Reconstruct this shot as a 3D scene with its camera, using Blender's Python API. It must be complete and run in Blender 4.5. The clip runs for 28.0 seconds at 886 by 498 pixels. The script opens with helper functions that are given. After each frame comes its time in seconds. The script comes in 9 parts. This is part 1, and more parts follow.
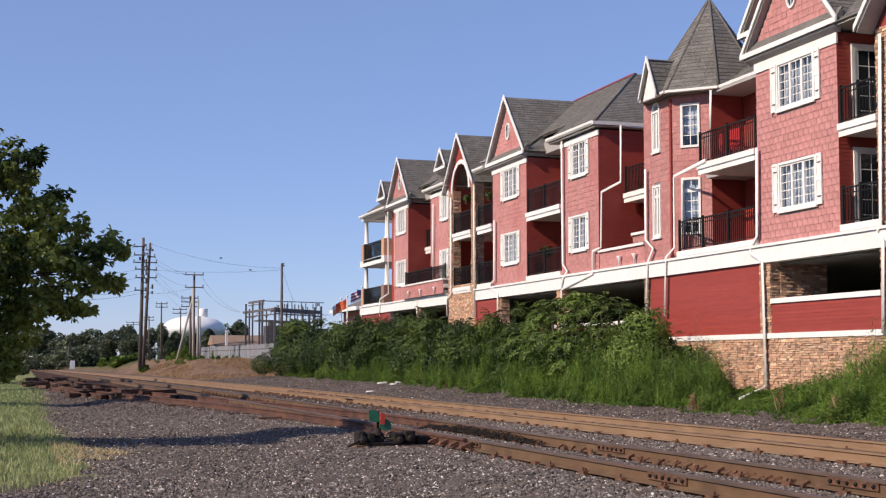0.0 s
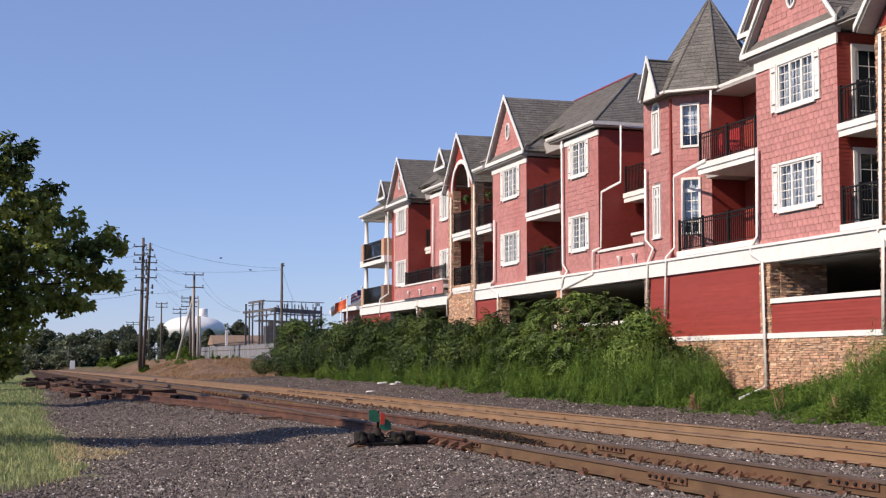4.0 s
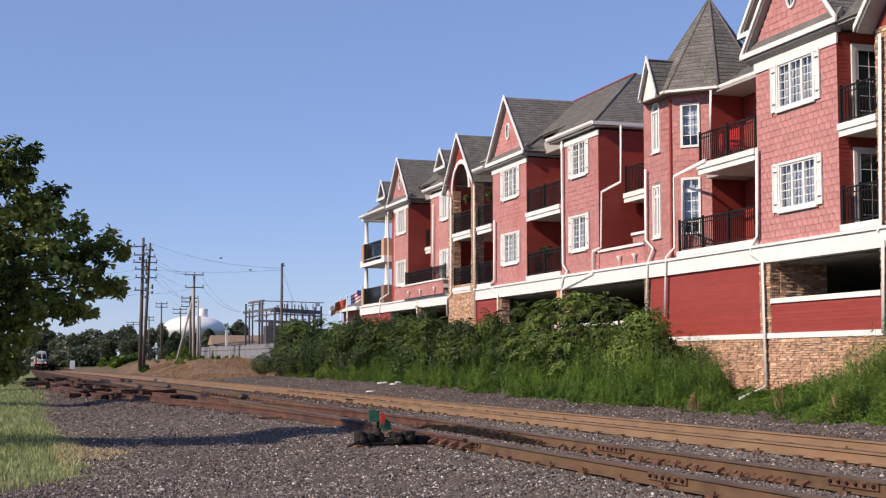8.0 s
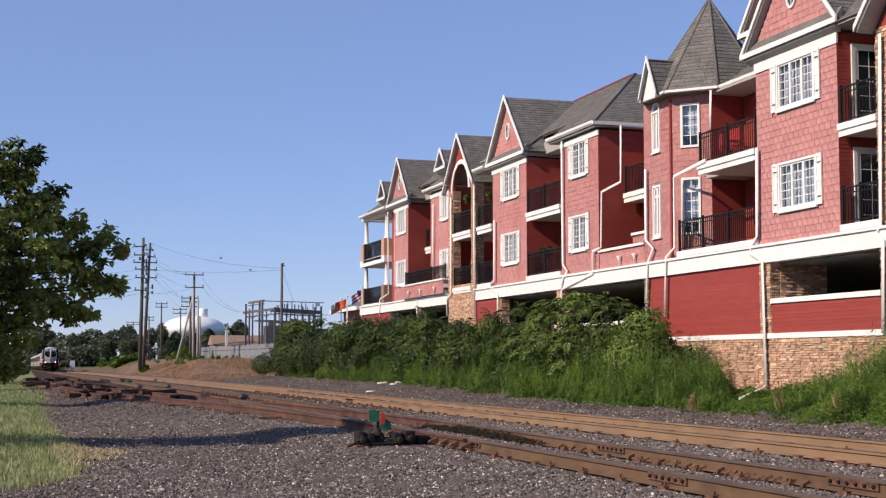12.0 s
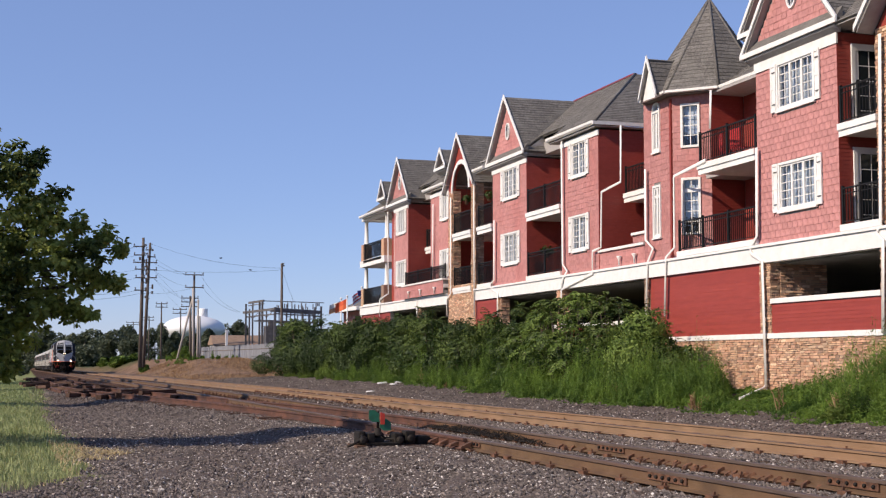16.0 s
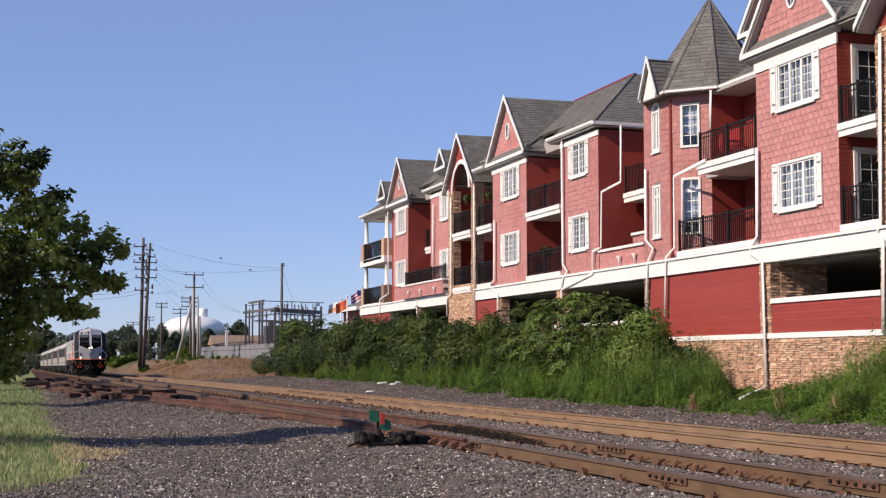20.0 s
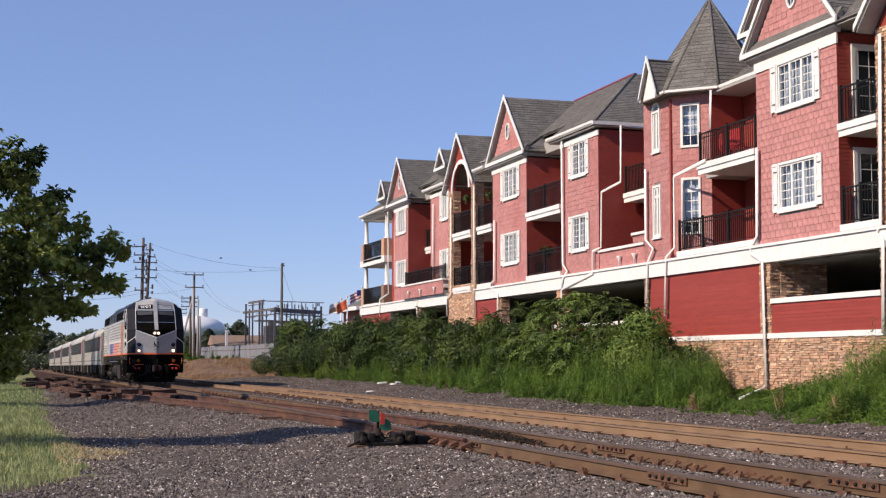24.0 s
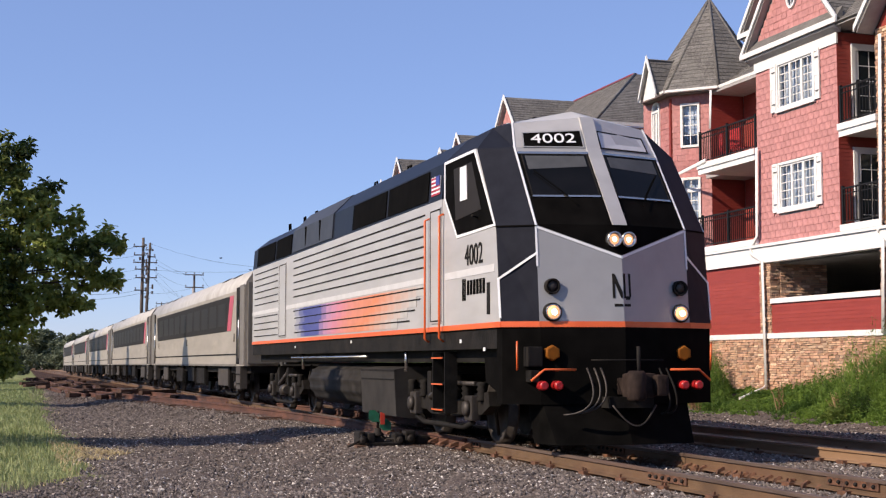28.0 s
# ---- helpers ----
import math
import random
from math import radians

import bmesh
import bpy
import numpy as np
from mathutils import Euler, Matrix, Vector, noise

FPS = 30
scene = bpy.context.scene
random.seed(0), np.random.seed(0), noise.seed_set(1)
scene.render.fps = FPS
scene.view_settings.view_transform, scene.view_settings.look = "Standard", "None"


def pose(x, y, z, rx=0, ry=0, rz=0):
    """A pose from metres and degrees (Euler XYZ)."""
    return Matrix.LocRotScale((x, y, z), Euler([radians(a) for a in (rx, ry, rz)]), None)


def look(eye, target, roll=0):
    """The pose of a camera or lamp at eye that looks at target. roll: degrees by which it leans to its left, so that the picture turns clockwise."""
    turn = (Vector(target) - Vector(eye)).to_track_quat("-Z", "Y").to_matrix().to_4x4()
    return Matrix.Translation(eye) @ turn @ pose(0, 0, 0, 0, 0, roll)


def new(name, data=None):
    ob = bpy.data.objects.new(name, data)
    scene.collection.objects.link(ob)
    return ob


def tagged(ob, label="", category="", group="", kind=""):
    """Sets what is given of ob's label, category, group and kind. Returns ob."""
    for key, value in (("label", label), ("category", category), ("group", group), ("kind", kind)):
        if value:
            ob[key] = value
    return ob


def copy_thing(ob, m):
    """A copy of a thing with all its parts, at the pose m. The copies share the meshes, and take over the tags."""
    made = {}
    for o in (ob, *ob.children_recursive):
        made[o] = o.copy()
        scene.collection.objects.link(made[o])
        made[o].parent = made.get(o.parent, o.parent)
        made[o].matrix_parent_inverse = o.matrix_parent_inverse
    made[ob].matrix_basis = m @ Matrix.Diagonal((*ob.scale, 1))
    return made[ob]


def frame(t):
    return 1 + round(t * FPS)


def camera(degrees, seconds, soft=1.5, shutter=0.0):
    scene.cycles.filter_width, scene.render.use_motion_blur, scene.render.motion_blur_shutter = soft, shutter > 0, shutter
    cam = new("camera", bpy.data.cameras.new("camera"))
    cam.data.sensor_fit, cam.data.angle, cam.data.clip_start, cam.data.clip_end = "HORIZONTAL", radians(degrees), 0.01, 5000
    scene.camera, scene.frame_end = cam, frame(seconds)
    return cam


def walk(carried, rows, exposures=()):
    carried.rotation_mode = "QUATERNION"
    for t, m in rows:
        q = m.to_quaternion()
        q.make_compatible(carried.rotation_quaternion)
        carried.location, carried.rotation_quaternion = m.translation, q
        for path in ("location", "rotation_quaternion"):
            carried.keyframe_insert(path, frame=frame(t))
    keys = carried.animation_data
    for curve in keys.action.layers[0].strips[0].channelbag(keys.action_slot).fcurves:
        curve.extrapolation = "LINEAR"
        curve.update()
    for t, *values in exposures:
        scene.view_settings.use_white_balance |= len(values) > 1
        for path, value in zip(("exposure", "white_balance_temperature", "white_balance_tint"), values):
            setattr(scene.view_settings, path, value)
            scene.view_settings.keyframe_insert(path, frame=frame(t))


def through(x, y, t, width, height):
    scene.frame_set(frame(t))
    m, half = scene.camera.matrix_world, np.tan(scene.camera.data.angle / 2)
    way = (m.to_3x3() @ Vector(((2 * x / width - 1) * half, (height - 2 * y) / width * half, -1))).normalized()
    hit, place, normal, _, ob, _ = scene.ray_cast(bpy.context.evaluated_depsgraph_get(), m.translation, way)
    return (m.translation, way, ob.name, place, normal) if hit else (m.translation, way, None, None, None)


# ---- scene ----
# camera: stands still beside the line, a little above rail height
cam = camera(35.77, 28.0, soft=1.26)
EYE = (0.0, 0.0, 1.1493)
YAW, PITCH = 0.3052, 0.0816
AIM = (math.sin(YAW) * math.cos(PITCH), math.cos(YAW) * math.cos(PITCH), EYE[2] + math.sin(PITCH))
walk(cam, [(0.0, look(EYE, AIM)), (28.0, look(EYE, AIM))], exposures=[(0.0, 0.16, 6600, 28), (26.0, 0.16, 6600, 28), (27.0, 0.2, 6600, 28), (28.0, 0.32, 6600, 28)])

# daylight: clear late-afternoon sky, sun low behind the left shoulder
SUN_SLOPE, SUN_AZ = 0.66, radians(10)          # rise over run; degrees off the facade's normal, towards the viewer
sun_dir = Vector((-math.cos(SUN_AZ), -math.sin(SUN_AZ), SUN_SLOPE)).normalized()
world = bpy.data.worlds.new("sky")
scene.world = world
world.use_nodes = True
wn = world.node_tree
sky = wn.nodes.new("ShaderNodeTexSky")
sky.sky_type, sky.sun_disc = "NISHITA", False
sky.sun_elevation = math.asin(sun_dir.z)
sky.sun_rotation = math.atan2(sun_dir.x, sun_dir.y)
sky.air_density, sky.dust_density, sky.ozone_density, sky.altitude = 0.85, 0.1, 6.0, 0
# thin summer haze evens the blue out towards the horizon
haze = wn.nodes.new("ShaderNodeMixRGB")
haze.inputs[0].default_value, haze.inputs[2].default_value = 0.4, (1.95, 3.2, 5.25, 1)
wn.links.new(sky.outputs[0], haze.inputs[1])
wn.links.new(haze.outputs[0], wn.nodes["Background"].inputs[0])
wn.nodes["Background"].inputs[1].default_value = 0.12
sun = new("sun", bpy.data.lights.new("sun", "SUN"))
sun.data.energy, sun.data.angle, sun.data.color = 4.65, radians(0.55), (1.0, 0.94, 0.7)
sun.matrix_world = look(sun_dir * 60, (0, 0, 0))


# ---- materials ----
def surface(name, dark, light, scale=6.0, rough=0.7, bump=0.0, bump_scale=40.0, metal=0.0, stain=None, stain_scale=0.6,
            stain_amount=0.4, vary=0.0, island=0.0, spec=0.5, stretch=(1, 1, 1), detail=6.0, picks=()):
    """Two-scale procedural surface: grain between dark and light, blotches of stain, relief, variation from piece to piece."""
    m = bpy.data.materials.new(name)
    m.use_nodes = True
    n, k = m.node_tree.nodes, m.node_tree.links
    b = n["Principled BSDF"]
    tc, mp = n.new("ShaderNodeTexCoord"), n.new("ShaderNodeMapping")
    mp.inputs["Scale"].default_value = stretch
    k.new(tc.outputs["Object"], mp.inputs[0])
    t1 = n.new("ShaderNodeTexNoise")
    t1.inputs["Scale"].default_value, t1.inputs["Detail"].default_value = scale, detail
    k.new(mp.outputs[0], t1.inputs["Vector"])
    r1 = n.new("ShaderNodeValToRGB")
    r1.color_ramp.elements[0].position, r1.color_ramp.elements[1].position = 0.32, 0.68
    r1.color_ramp.elements[0].color, r1.color_ramp.elements[1].color = (*dark, 1), (*light, 1)
    k.new(t1.outputs[0], r1.inputs[0])
    out = r1.outputs[0]
    if stain:
        t2 = n.new("ShaderNodeTexNoise")
        t2.inputs["Scale"].default_value, t2.inputs["Detail"].default_value = stain_scale, 8
        k.new(mp.outputs[0], t2.inputs["Vector"])
        r2 = n.new("ShaderNodeMapRange")
        r2.inputs[1].default_value, r2.inputs[2].default_value, r2.inputs[4].default_value = 0.48, 0.68, stain_amount
        k.new(t2.outputs[0], r2.inputs[0])
        mx = n.new("ShaderNodeMixRGB")
        mx.inputs[2].default_value = (*stain, 1)
        k.new(r2.outputs[0], mx.inputs[0]), k.new(out, mx.inputs[1])
        out = mx.outputs[0]
    if picks:
        info, geo, ad = n.new("ShaderNodeObjectInfo"), n.new("ShaderNodeNewGeometry"), n.new("ShaderNodeMath")
        k.new(info.outputs["Random"], ad.inputs[0]), k.new(geo.outputs["Random Per Island"], ad.inputs[1])
        fr = n.new("ShaderNodeMath")
        fr.operation = "FRACT"
        k.new(ad.outputs[0], fr.inputs[0])
        rp = n.new("ShaderNodeValToRGB")
        rp.color_ramp.interpolation = "CONSTANT"
        for i, c in enumerate(picks):
            e = rp.color_ramp.elements[i] if i < 2 else rp.color_ramp.elements.new(i / len(picks))
            e.position, e.color = i / len(picks), (*c, 1)
        mx = n.new("ShaderNodeMixRGB")
        mx.inputs[0].default_value = 0.6
        k.new(fr.outputs[0], rp.inputs[0]), k.new(out, mx.inputs[1]), k.new(rp.outputs[0], mx.inputs[2])
        out = mx.outputs[0]
    for amount, node, socket in ((vary, "ShaderNodeObjectInfo", "Random"), (island, "ShaderNodeNewGeometry", "Random Per Island")):
        if amount:
            src = n.new(node)
            rg = n.new("ShaderNodeMapRange")
            rg.inputs[3].default_value, rg.inputs[4].default_value = 1 - amount, 1 + amount
            k.new(src.outputs[socket], rg.inputs[0])
            hv = n.new("ShaderNodeHueSaturation")
            k.new(rg.outputs[0], hv.inputs["Value"]), k.new(out, hv.inputs["Color"])
            out = hv.outputs[0]
    k.new(out, b.inputs["Base Color"])
    b.inputs["Roughness"].default_value, b.inputs["Metallic"].default_value = rough, metal
    b.inputs["Specular IOR Level"].default_value = spec
    if bump:
        t3 = n.new("ShaderNodeTexNoise")
        t3.inputs["Scale"].default_value, t3.inputs["Detail"].default_value = bump_scale, 5
        k.new(mp.outputs[0], t3.inputs["Vector"])
        bp = n.new("ShaderNodeBump")
        bp.inputs["Strength"].default_value, bp.inputs["Distance"].default_value = bump, 0.02
        k.new(t3.outputs[0], bp.inputs["Height"]), k.new(bp.outputs[0], b.inputs["Normal"])
    return m


def leafy(name, dark, light, rough=0.55, through=0.22, clump=1.1):
    """Foliage: colour from leaf to leaf, some light through the blade."""
    m = bpy.data.materials.new(name)
    m.use_nodes = True
    n, k = m.node_tree.nodes, m.node_tree.links
    b = n["Principled BSDF"]
    g = n.new("ShaderNodeNewGeometry")
    r = n.new("ShaderNodeValToRGB")
    r.color_ramp.elements[0].color, r.color_ramp.elements[1].color = (*dark, 1), (*light, 1)
    tc, t1 = n.new("ShaderNodeTexCoord"), n.new("ShaderNodeTexNoise")
    t1.inputs["Scale"].default_value, t1.inputs["Detail"].default_value = clump, 4
    k.new(tc.outputs["Object"], t1.inputs["Vector"])
    lo = n.new("ShaderNodeMapRange")
    lo.inputs[1].default_value, lo.inputs[2].default_value, lo.inputs[3].default_value, lo.inputs[4].default_value = 0.35, 0.65, -0.25, 0.7
    k.new(t1.outputs[0], lo.inputs[0])
    ad = n.new("ShaderNodeMath")
    ad.operation, ad.inputs[1].default_value, ad.use_clamp = "MULTIPLY_ADD", 0.55, True
    k.new(g.outputs["Random Per Island"], ad.inputs[0]), k.new(lo.outputs[0], ad.inputs[2])
    k.new(ad.outputs[0], r.inputs[0])
    k.new(r.outputs[0], b.inputs["Base Color"])
    b.inputs["Roughness"].default_value, b.inputs["Specular IOR Level"].default_value = rough, 0.3
    tr = n.new("ShaderNodeBsdfTranslucent")
    k.new(r.outputs[0], tr.inputs[0])
    mx = n.new("ShaderNodeMixShader")
    mx.inputs[0].default_value = through
    k.new(b.outputs[0], mx.inputs[1]), k.new(tr.outputs[0], mx.inputs[2])
    k.new(mx.outputs[0], n["Material Output"].inputs[0])
    return m


def glass_material(name, tint=(0.9, 0.95, 1.0)):
    m = bpy.data.materials.new(name)
    m.use_nodes = True
    n, k = m.node_tree.nodes, m.node_tree.links
    gl, tp = n.new("ShaderNodeBsdfGlossy"), n.new("ShaderNodeBsdfTransparent")
    lw, pw, sc, mx = n.new("ShaderNodeLayerWeight"), n.new("ShaderNodeMath"), n.new("ShaderNodeMath"), n.new("ShaderNodeMixShader")
    gl.inputs["Roughness"].default_value = 0.03
    tp.inputs[0].default_value = (*tint, 1)
    lw.inputs[0].default_value = 0.5
    pw.operation, pw.inputs[1].default_value = "POWER", 4.0
    sc.operation, sc.inputs[1].default_value, sc.inputs[2].default_value = "MULTIPLY_ADD", 0.5, 0.05
    k.new(lw.outputs["Facing"], pw.inputs[0]), k.new(pw.outputs[0], sc.inputs[0])
    k.new(sc.outputs[0], mx.inputs[0]), k.new(tp.outputs[0], mx.inputs[1]), k.new(gl.outputs[0], mx.inputs[2])
    k.new(mx.outputs[0], n["Material Output"].inputs[0])
    return m


def glowing(name, colour, strength):
    m = bpy.data.materials.new(name)
    m.use_nodes = True
    b = m.node_tree.nodes["Principled BSDF"]
    b.inputs["Base Color"].default_value = (*colour, 1)
    b.inputs["Emission Color"].default_value, b.inputs["Emission Strength"].default_value = (*colour, 1), strength
    return m


M = dict(
    shingle=surface("coral_shingle", (0.375, 0.158, 0.147), (0.482, 0.219, 0.204), 9, 0.75, 0.25, 60, vary=0.1, island=0.1, stain=(0.38, 0.1, 0.09), stain_amount=0.35),
    siding=surface("red_lap_siding", (0.25, 0.034, 0.023), (0.295, 0.044, 0.03), 5, 0.6, 0.12, 50, vary=0.06, island=0.05, stain=(0.22, 0.025, 0.02), stain_amount=0.3, stretch=(1, 0.3, 2)),
    white=surface("white_trim_paint", (0.68, 0.67, 0.645), (0.76, 0.75, 0.73), 4, 0.5, 0.05, 40, stain=(0.6, 0.58, 0.54), stain_amount=0.25),
    gutter=surface("white_aluminium", (0.7, 0.69, 0.66), (0.8, 0.79, 0.76), 5, 0.4, stain=(0.55, 0.53, 0.48), stain_amount=0.3),
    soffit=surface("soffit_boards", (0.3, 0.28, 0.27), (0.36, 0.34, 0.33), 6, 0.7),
    roof=surface("asphalt_shingles", (0.085, 0.0782, 0.07225), (0.17, 0.1598, 0.1462), 14, 0.95, 0.5, 30, stain=(0.19, 0.18, 0.165), stain_scale=1.3, stain_amount=0.5, island=0.16),
    redcap=surface("red_ridge_metal", (0.2, 0.035, 0.04), (0.26, 0.045, 0.05), 5, 0.4),
    stone=surface("ledge_stone", (0.3, 0.168, 0.108), (0.6, 0.396, 0.276), 7, 0.85, 0.5, 25, vary=0.2, island=0.25, stain=(0.36, 0.2, 0.12), stain_scale=2, stain_amount=0.5, picks=((0.56, 0.33, 0.2), (0.34, 0.18, 0.11), (0.66, 0.47, 0.31), (0.26, 0.17, 0.12), (0.56, 0.3, 0.19), (0.48, 0.31, 0.19))),
    mortar=surface("mortar", (0.2, 0.16, 0.13), (0.27, 0.22, 0.18), 12, 0.95),
    iron=surface("black_painted_iron", (0.01, 0.01, 0.011), (0.018, 0.018, 0.019), 8, 0.6, spec=0.12),
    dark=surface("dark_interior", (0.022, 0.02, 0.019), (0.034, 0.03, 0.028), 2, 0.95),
    concrete=surface("concrete", (0.24, 0.23, 0.22), (0.33, 0.32, 0.3), 5, 0.9, 0.3, 30, stain=(0.18, 0.17, 0.16)),
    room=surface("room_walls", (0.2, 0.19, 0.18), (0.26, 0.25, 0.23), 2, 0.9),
    curtain=surface("curtain", (0.3, 0.32, 0.34), (0.5, 0.51, 0.52), 3, 0.9, stretch=(1, 9, 0.4)),
    glass=glass_material("window_glass"),
    rail_near=surface("brown_rail_web", (0.08, 0.044, 0.0216), (0.14, 0.08, 0.0392), 5, 0.8, 0.4, 60, stain=(0.13, 0.06, 0.034), stain_scale=1.2, stain_amount=0.7, stretch=(1, 0.5, 1)),
    rail_side=surface("rusty_rail_web", (0.1739, 0.1072, 0.06016), (0.2491, 0.1551, 0.09118), 5, 0.8, 0.3, 60, stain=(0.24, 0.13, 0.066), stain_scale=0.6, stain_amount=0.5, stretch=(1, 0.25, 1)),
    rail_rust=surface("dark_rusty_rail", (0.046, 0.0185, 0.012), (0.125, 0.05, 0.03), 4, 0.85, 0.4, 60, stain=(0.04, 0.02, 0.016), stain_scale=1.0, stain_amount=0.6, stretch=(1, 0.5, 1)),
    rail_head=surface("dusty_rail_head", (0.068, 0.0448, 0.0336), (0.112, 0.0784, 0.0608), 4, 0.6, 0.2, 60, stain=(0.1, 0.05, 0.03), stain_scale=1.0, stain_amount=0.6, stretch=(3, 0.3, 1)),
    rail_top=surface("worn_rail_head", (0.055, 0.036, 0.025), (0.11, 0.072, 0.05), 4, 0.5, metal=0.15, spec=0.3, stretch=(3, 0.3, 1)),
    tie=surface("weathered_tie", (0.054, 0.031, 0.022), (0.122, 0.073, 0.052), 5, 0.95, 0.6, 30, spec=0.1, vary=0.3, stretch=(0.4, 3, 2)),
    iron_rust=surface("rusted_iron", (0.06, 0.028, 0.016), (0.16, 0.07, 0.036), 12, 0.85, 0.4, 50, vary=0.2),
    black_iron=surface("greasy_black_iron", (0.01, 0.009, 0.0085), (0.03, 0.025, 0.021), 10, 0.7, 0.3, 40, spec=0.15),
    stones=surface("ballast_stones", (0.07812, 0.06324, 0.05487), (0.1721, 0.1414, 0.1246), 10, 0.9, 0.3, 50, island=0.5),
    palestones=surface("pale_ballast_stones", (0.38, 0.34, 0.305), (0.55, 0.5, 0.45), 10, 0.85, 0.3, 50, island=0.3),
    bark=surface("bark", (0.05, 0.038, 0.03), (0.12, 0.095, 0.075), 8, 0.95, 0.8, 20, stretch=(3, 3, 0.6)),
    pole=surface("weathered_pole", (0.065, 0.05, 0.04), (0.135, 0.105, 0.086), 6, 0.9, 0.4, 20, stretch=(3, 3, 0.4)),
    palepole=surface("pale_pole", (0.3, 0.27, 0.24), (0.42, 0.38, 0.34), 6, 0.9, 0.3, 20, stretch=(3, 3, 0.4)),
    steel=surface("galvanised_steel", (0.09, 0.085, 0.085), (0.16, 0.15, 0.15), 4, 0.6, metal=0.3),
    tree_leaf=leafy("tree_leaf", (0.02, 0.044, 0.011), (0.38, 0.44, 0.11), through=0.42, clump=0.9),
    shrub_leaf=leafy("shrub_leaf", (0.02, 0.046, 0.009), (0.13, 0.185, 0.035), through=0.12, clump=0.55),
    shrub_leaf2=leafy("shrub_leaf_pale", (0.06, 0.11, 0.02), (0.18, 0.26, 0.05), through=0.15),
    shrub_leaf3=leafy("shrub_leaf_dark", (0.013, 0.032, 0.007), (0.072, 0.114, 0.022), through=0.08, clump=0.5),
    weed=leafy("tall_weed", (0.045, 0.1, 0.018), (0.185, 0.295, 0.05), through=0.24, clump=0.8),
    weed_dry=leafy("dry_stalk", (0.2, 0.105, 0.055), (0.42, 0.28, 0.15)),
    lawn=leafy("lawn_blade", (0.155, 0.205, 0.08), (0.31, 0.345, 0.155)),
    straw=leafy("dry_grass", (0.38, 0.3, 0.16), (0.6, 0.49, 0.28)),
    # paled and greyed foliage: the haze of distance is put into the colour
    far_leaf=leafy("hazed_distant_leaf", (0.062, 0.084, 0.05), (0.145, 0.168, 0.105), clump=0.35),
)


# ---- mesh helpers ----
def part(name, bm, material, parent=None, label=""):
    """Links a bmesh as one mesh object under a thing or a part. material: one, or a list for material indices."""
    me = bpy.data.meshes.new(name)
    bm.to_mesh(me)
    bm.free()
    for m in material if isinstance(material, (list, tuple)) else [material]:
        me.materials.append(m)
    ob = new(name, me)
    ob.parent = parent
    return tagged(ob, label)


def cloud_part(name, verts, faces, material, parent=None, label="", smooth=False):
    """Many small pieces in one mesh, from arrays."""
    me = bpy.data.meshes.new(name)
    nv, faces = len(verts), np.asarray(faces, dtype=np.int32)
    me.vertices.add(nv)
    me.vertices.foreach_set("co", np.asarray(verts, dtype=np.float32).ravel())
    nf, k = faces.shape
    me.loops.add(nf * k)
    me.loops.foreach_set("vertex_index", faces.ravel())
    me.polygons.add(nf)
    me.polygons.foreach_set("loop_start", np.arange(0, nf * k, k, dtype=np.int32))
    me.polygons.foreach_set("use_smooth", np.full(nf, smooth))
    me.update(calc_edges=True)
    me.materials.append(material)
    ob = new(name, me)
    ob.parent = parent
    return tagged(ob, label)


def thing(name, label, category, group="", kind="", at=None):
    ob = new(name)
    if at:
        ob.location = at
    return tagged(ob, label, category, group, kind)


def corners(bm, pts, mi=0):
    v = [bm.verts.new(p) for p in pts]
    for q in ((3, 2, 1, 0), (4, 5, 6, 7), (0, 1, 5, 4), (1, 2, 6, 5), (2, 3, 7, 6), (3, 0, 4, 7)):
        bm.faces.new([v[i] for i in q]).material_index = mi
    return v


def box(bm, x0, x1, y0, y1, z0, z1, mi=0):
    return corners(bm, [(x0, y0, z0), (x1, y0, z0), (x1, y1, z0), (x0, y1, z0), (x0, y0, z1), (x1, y0, z1), (x1, y1, z1), (x0, y1, z1)], mi)


def boxes(*rows, bevel=0.0):
    bm = bmesh.new()
    for r in rows:
        box(bm, *r)
    if bevel:
        bmesh.ops.bevel(bm, geom=bm.edges[:], offset=bevel, segments=2, affect="EDGES", profile=0.7)
    return bm


def prism(bm, poly, axis, c0, c1, mi=0):
    """A polygon extruded along an axis: x takes (y, z), y takes (x, z), z takes (x, y)."""
    put = {"x": lambda c, p: (c, p[0], p[1]), "y": lambda c, p: (p[0], c, p[1]), "z": lambda c, p: (p[0], p[1], c)}[axis]
    a, b = [bm.verts.new(put(c0, p)) for p in poly], [bm.verts.new(put(c1, p)) for p in poly]
    fs = [bm.faces.new(a), bm.faces.new(b[::-1])]
    for i in range(len(poly)):
        j = (i + 1) % len(poly)
        fs.append(bm.faces.new((a[j], a[i], b[i], b[j])))
    for f in fs:
        f.material_index = mi
    bmesh.ops.recalc_face_normals(bm, faces=fs)


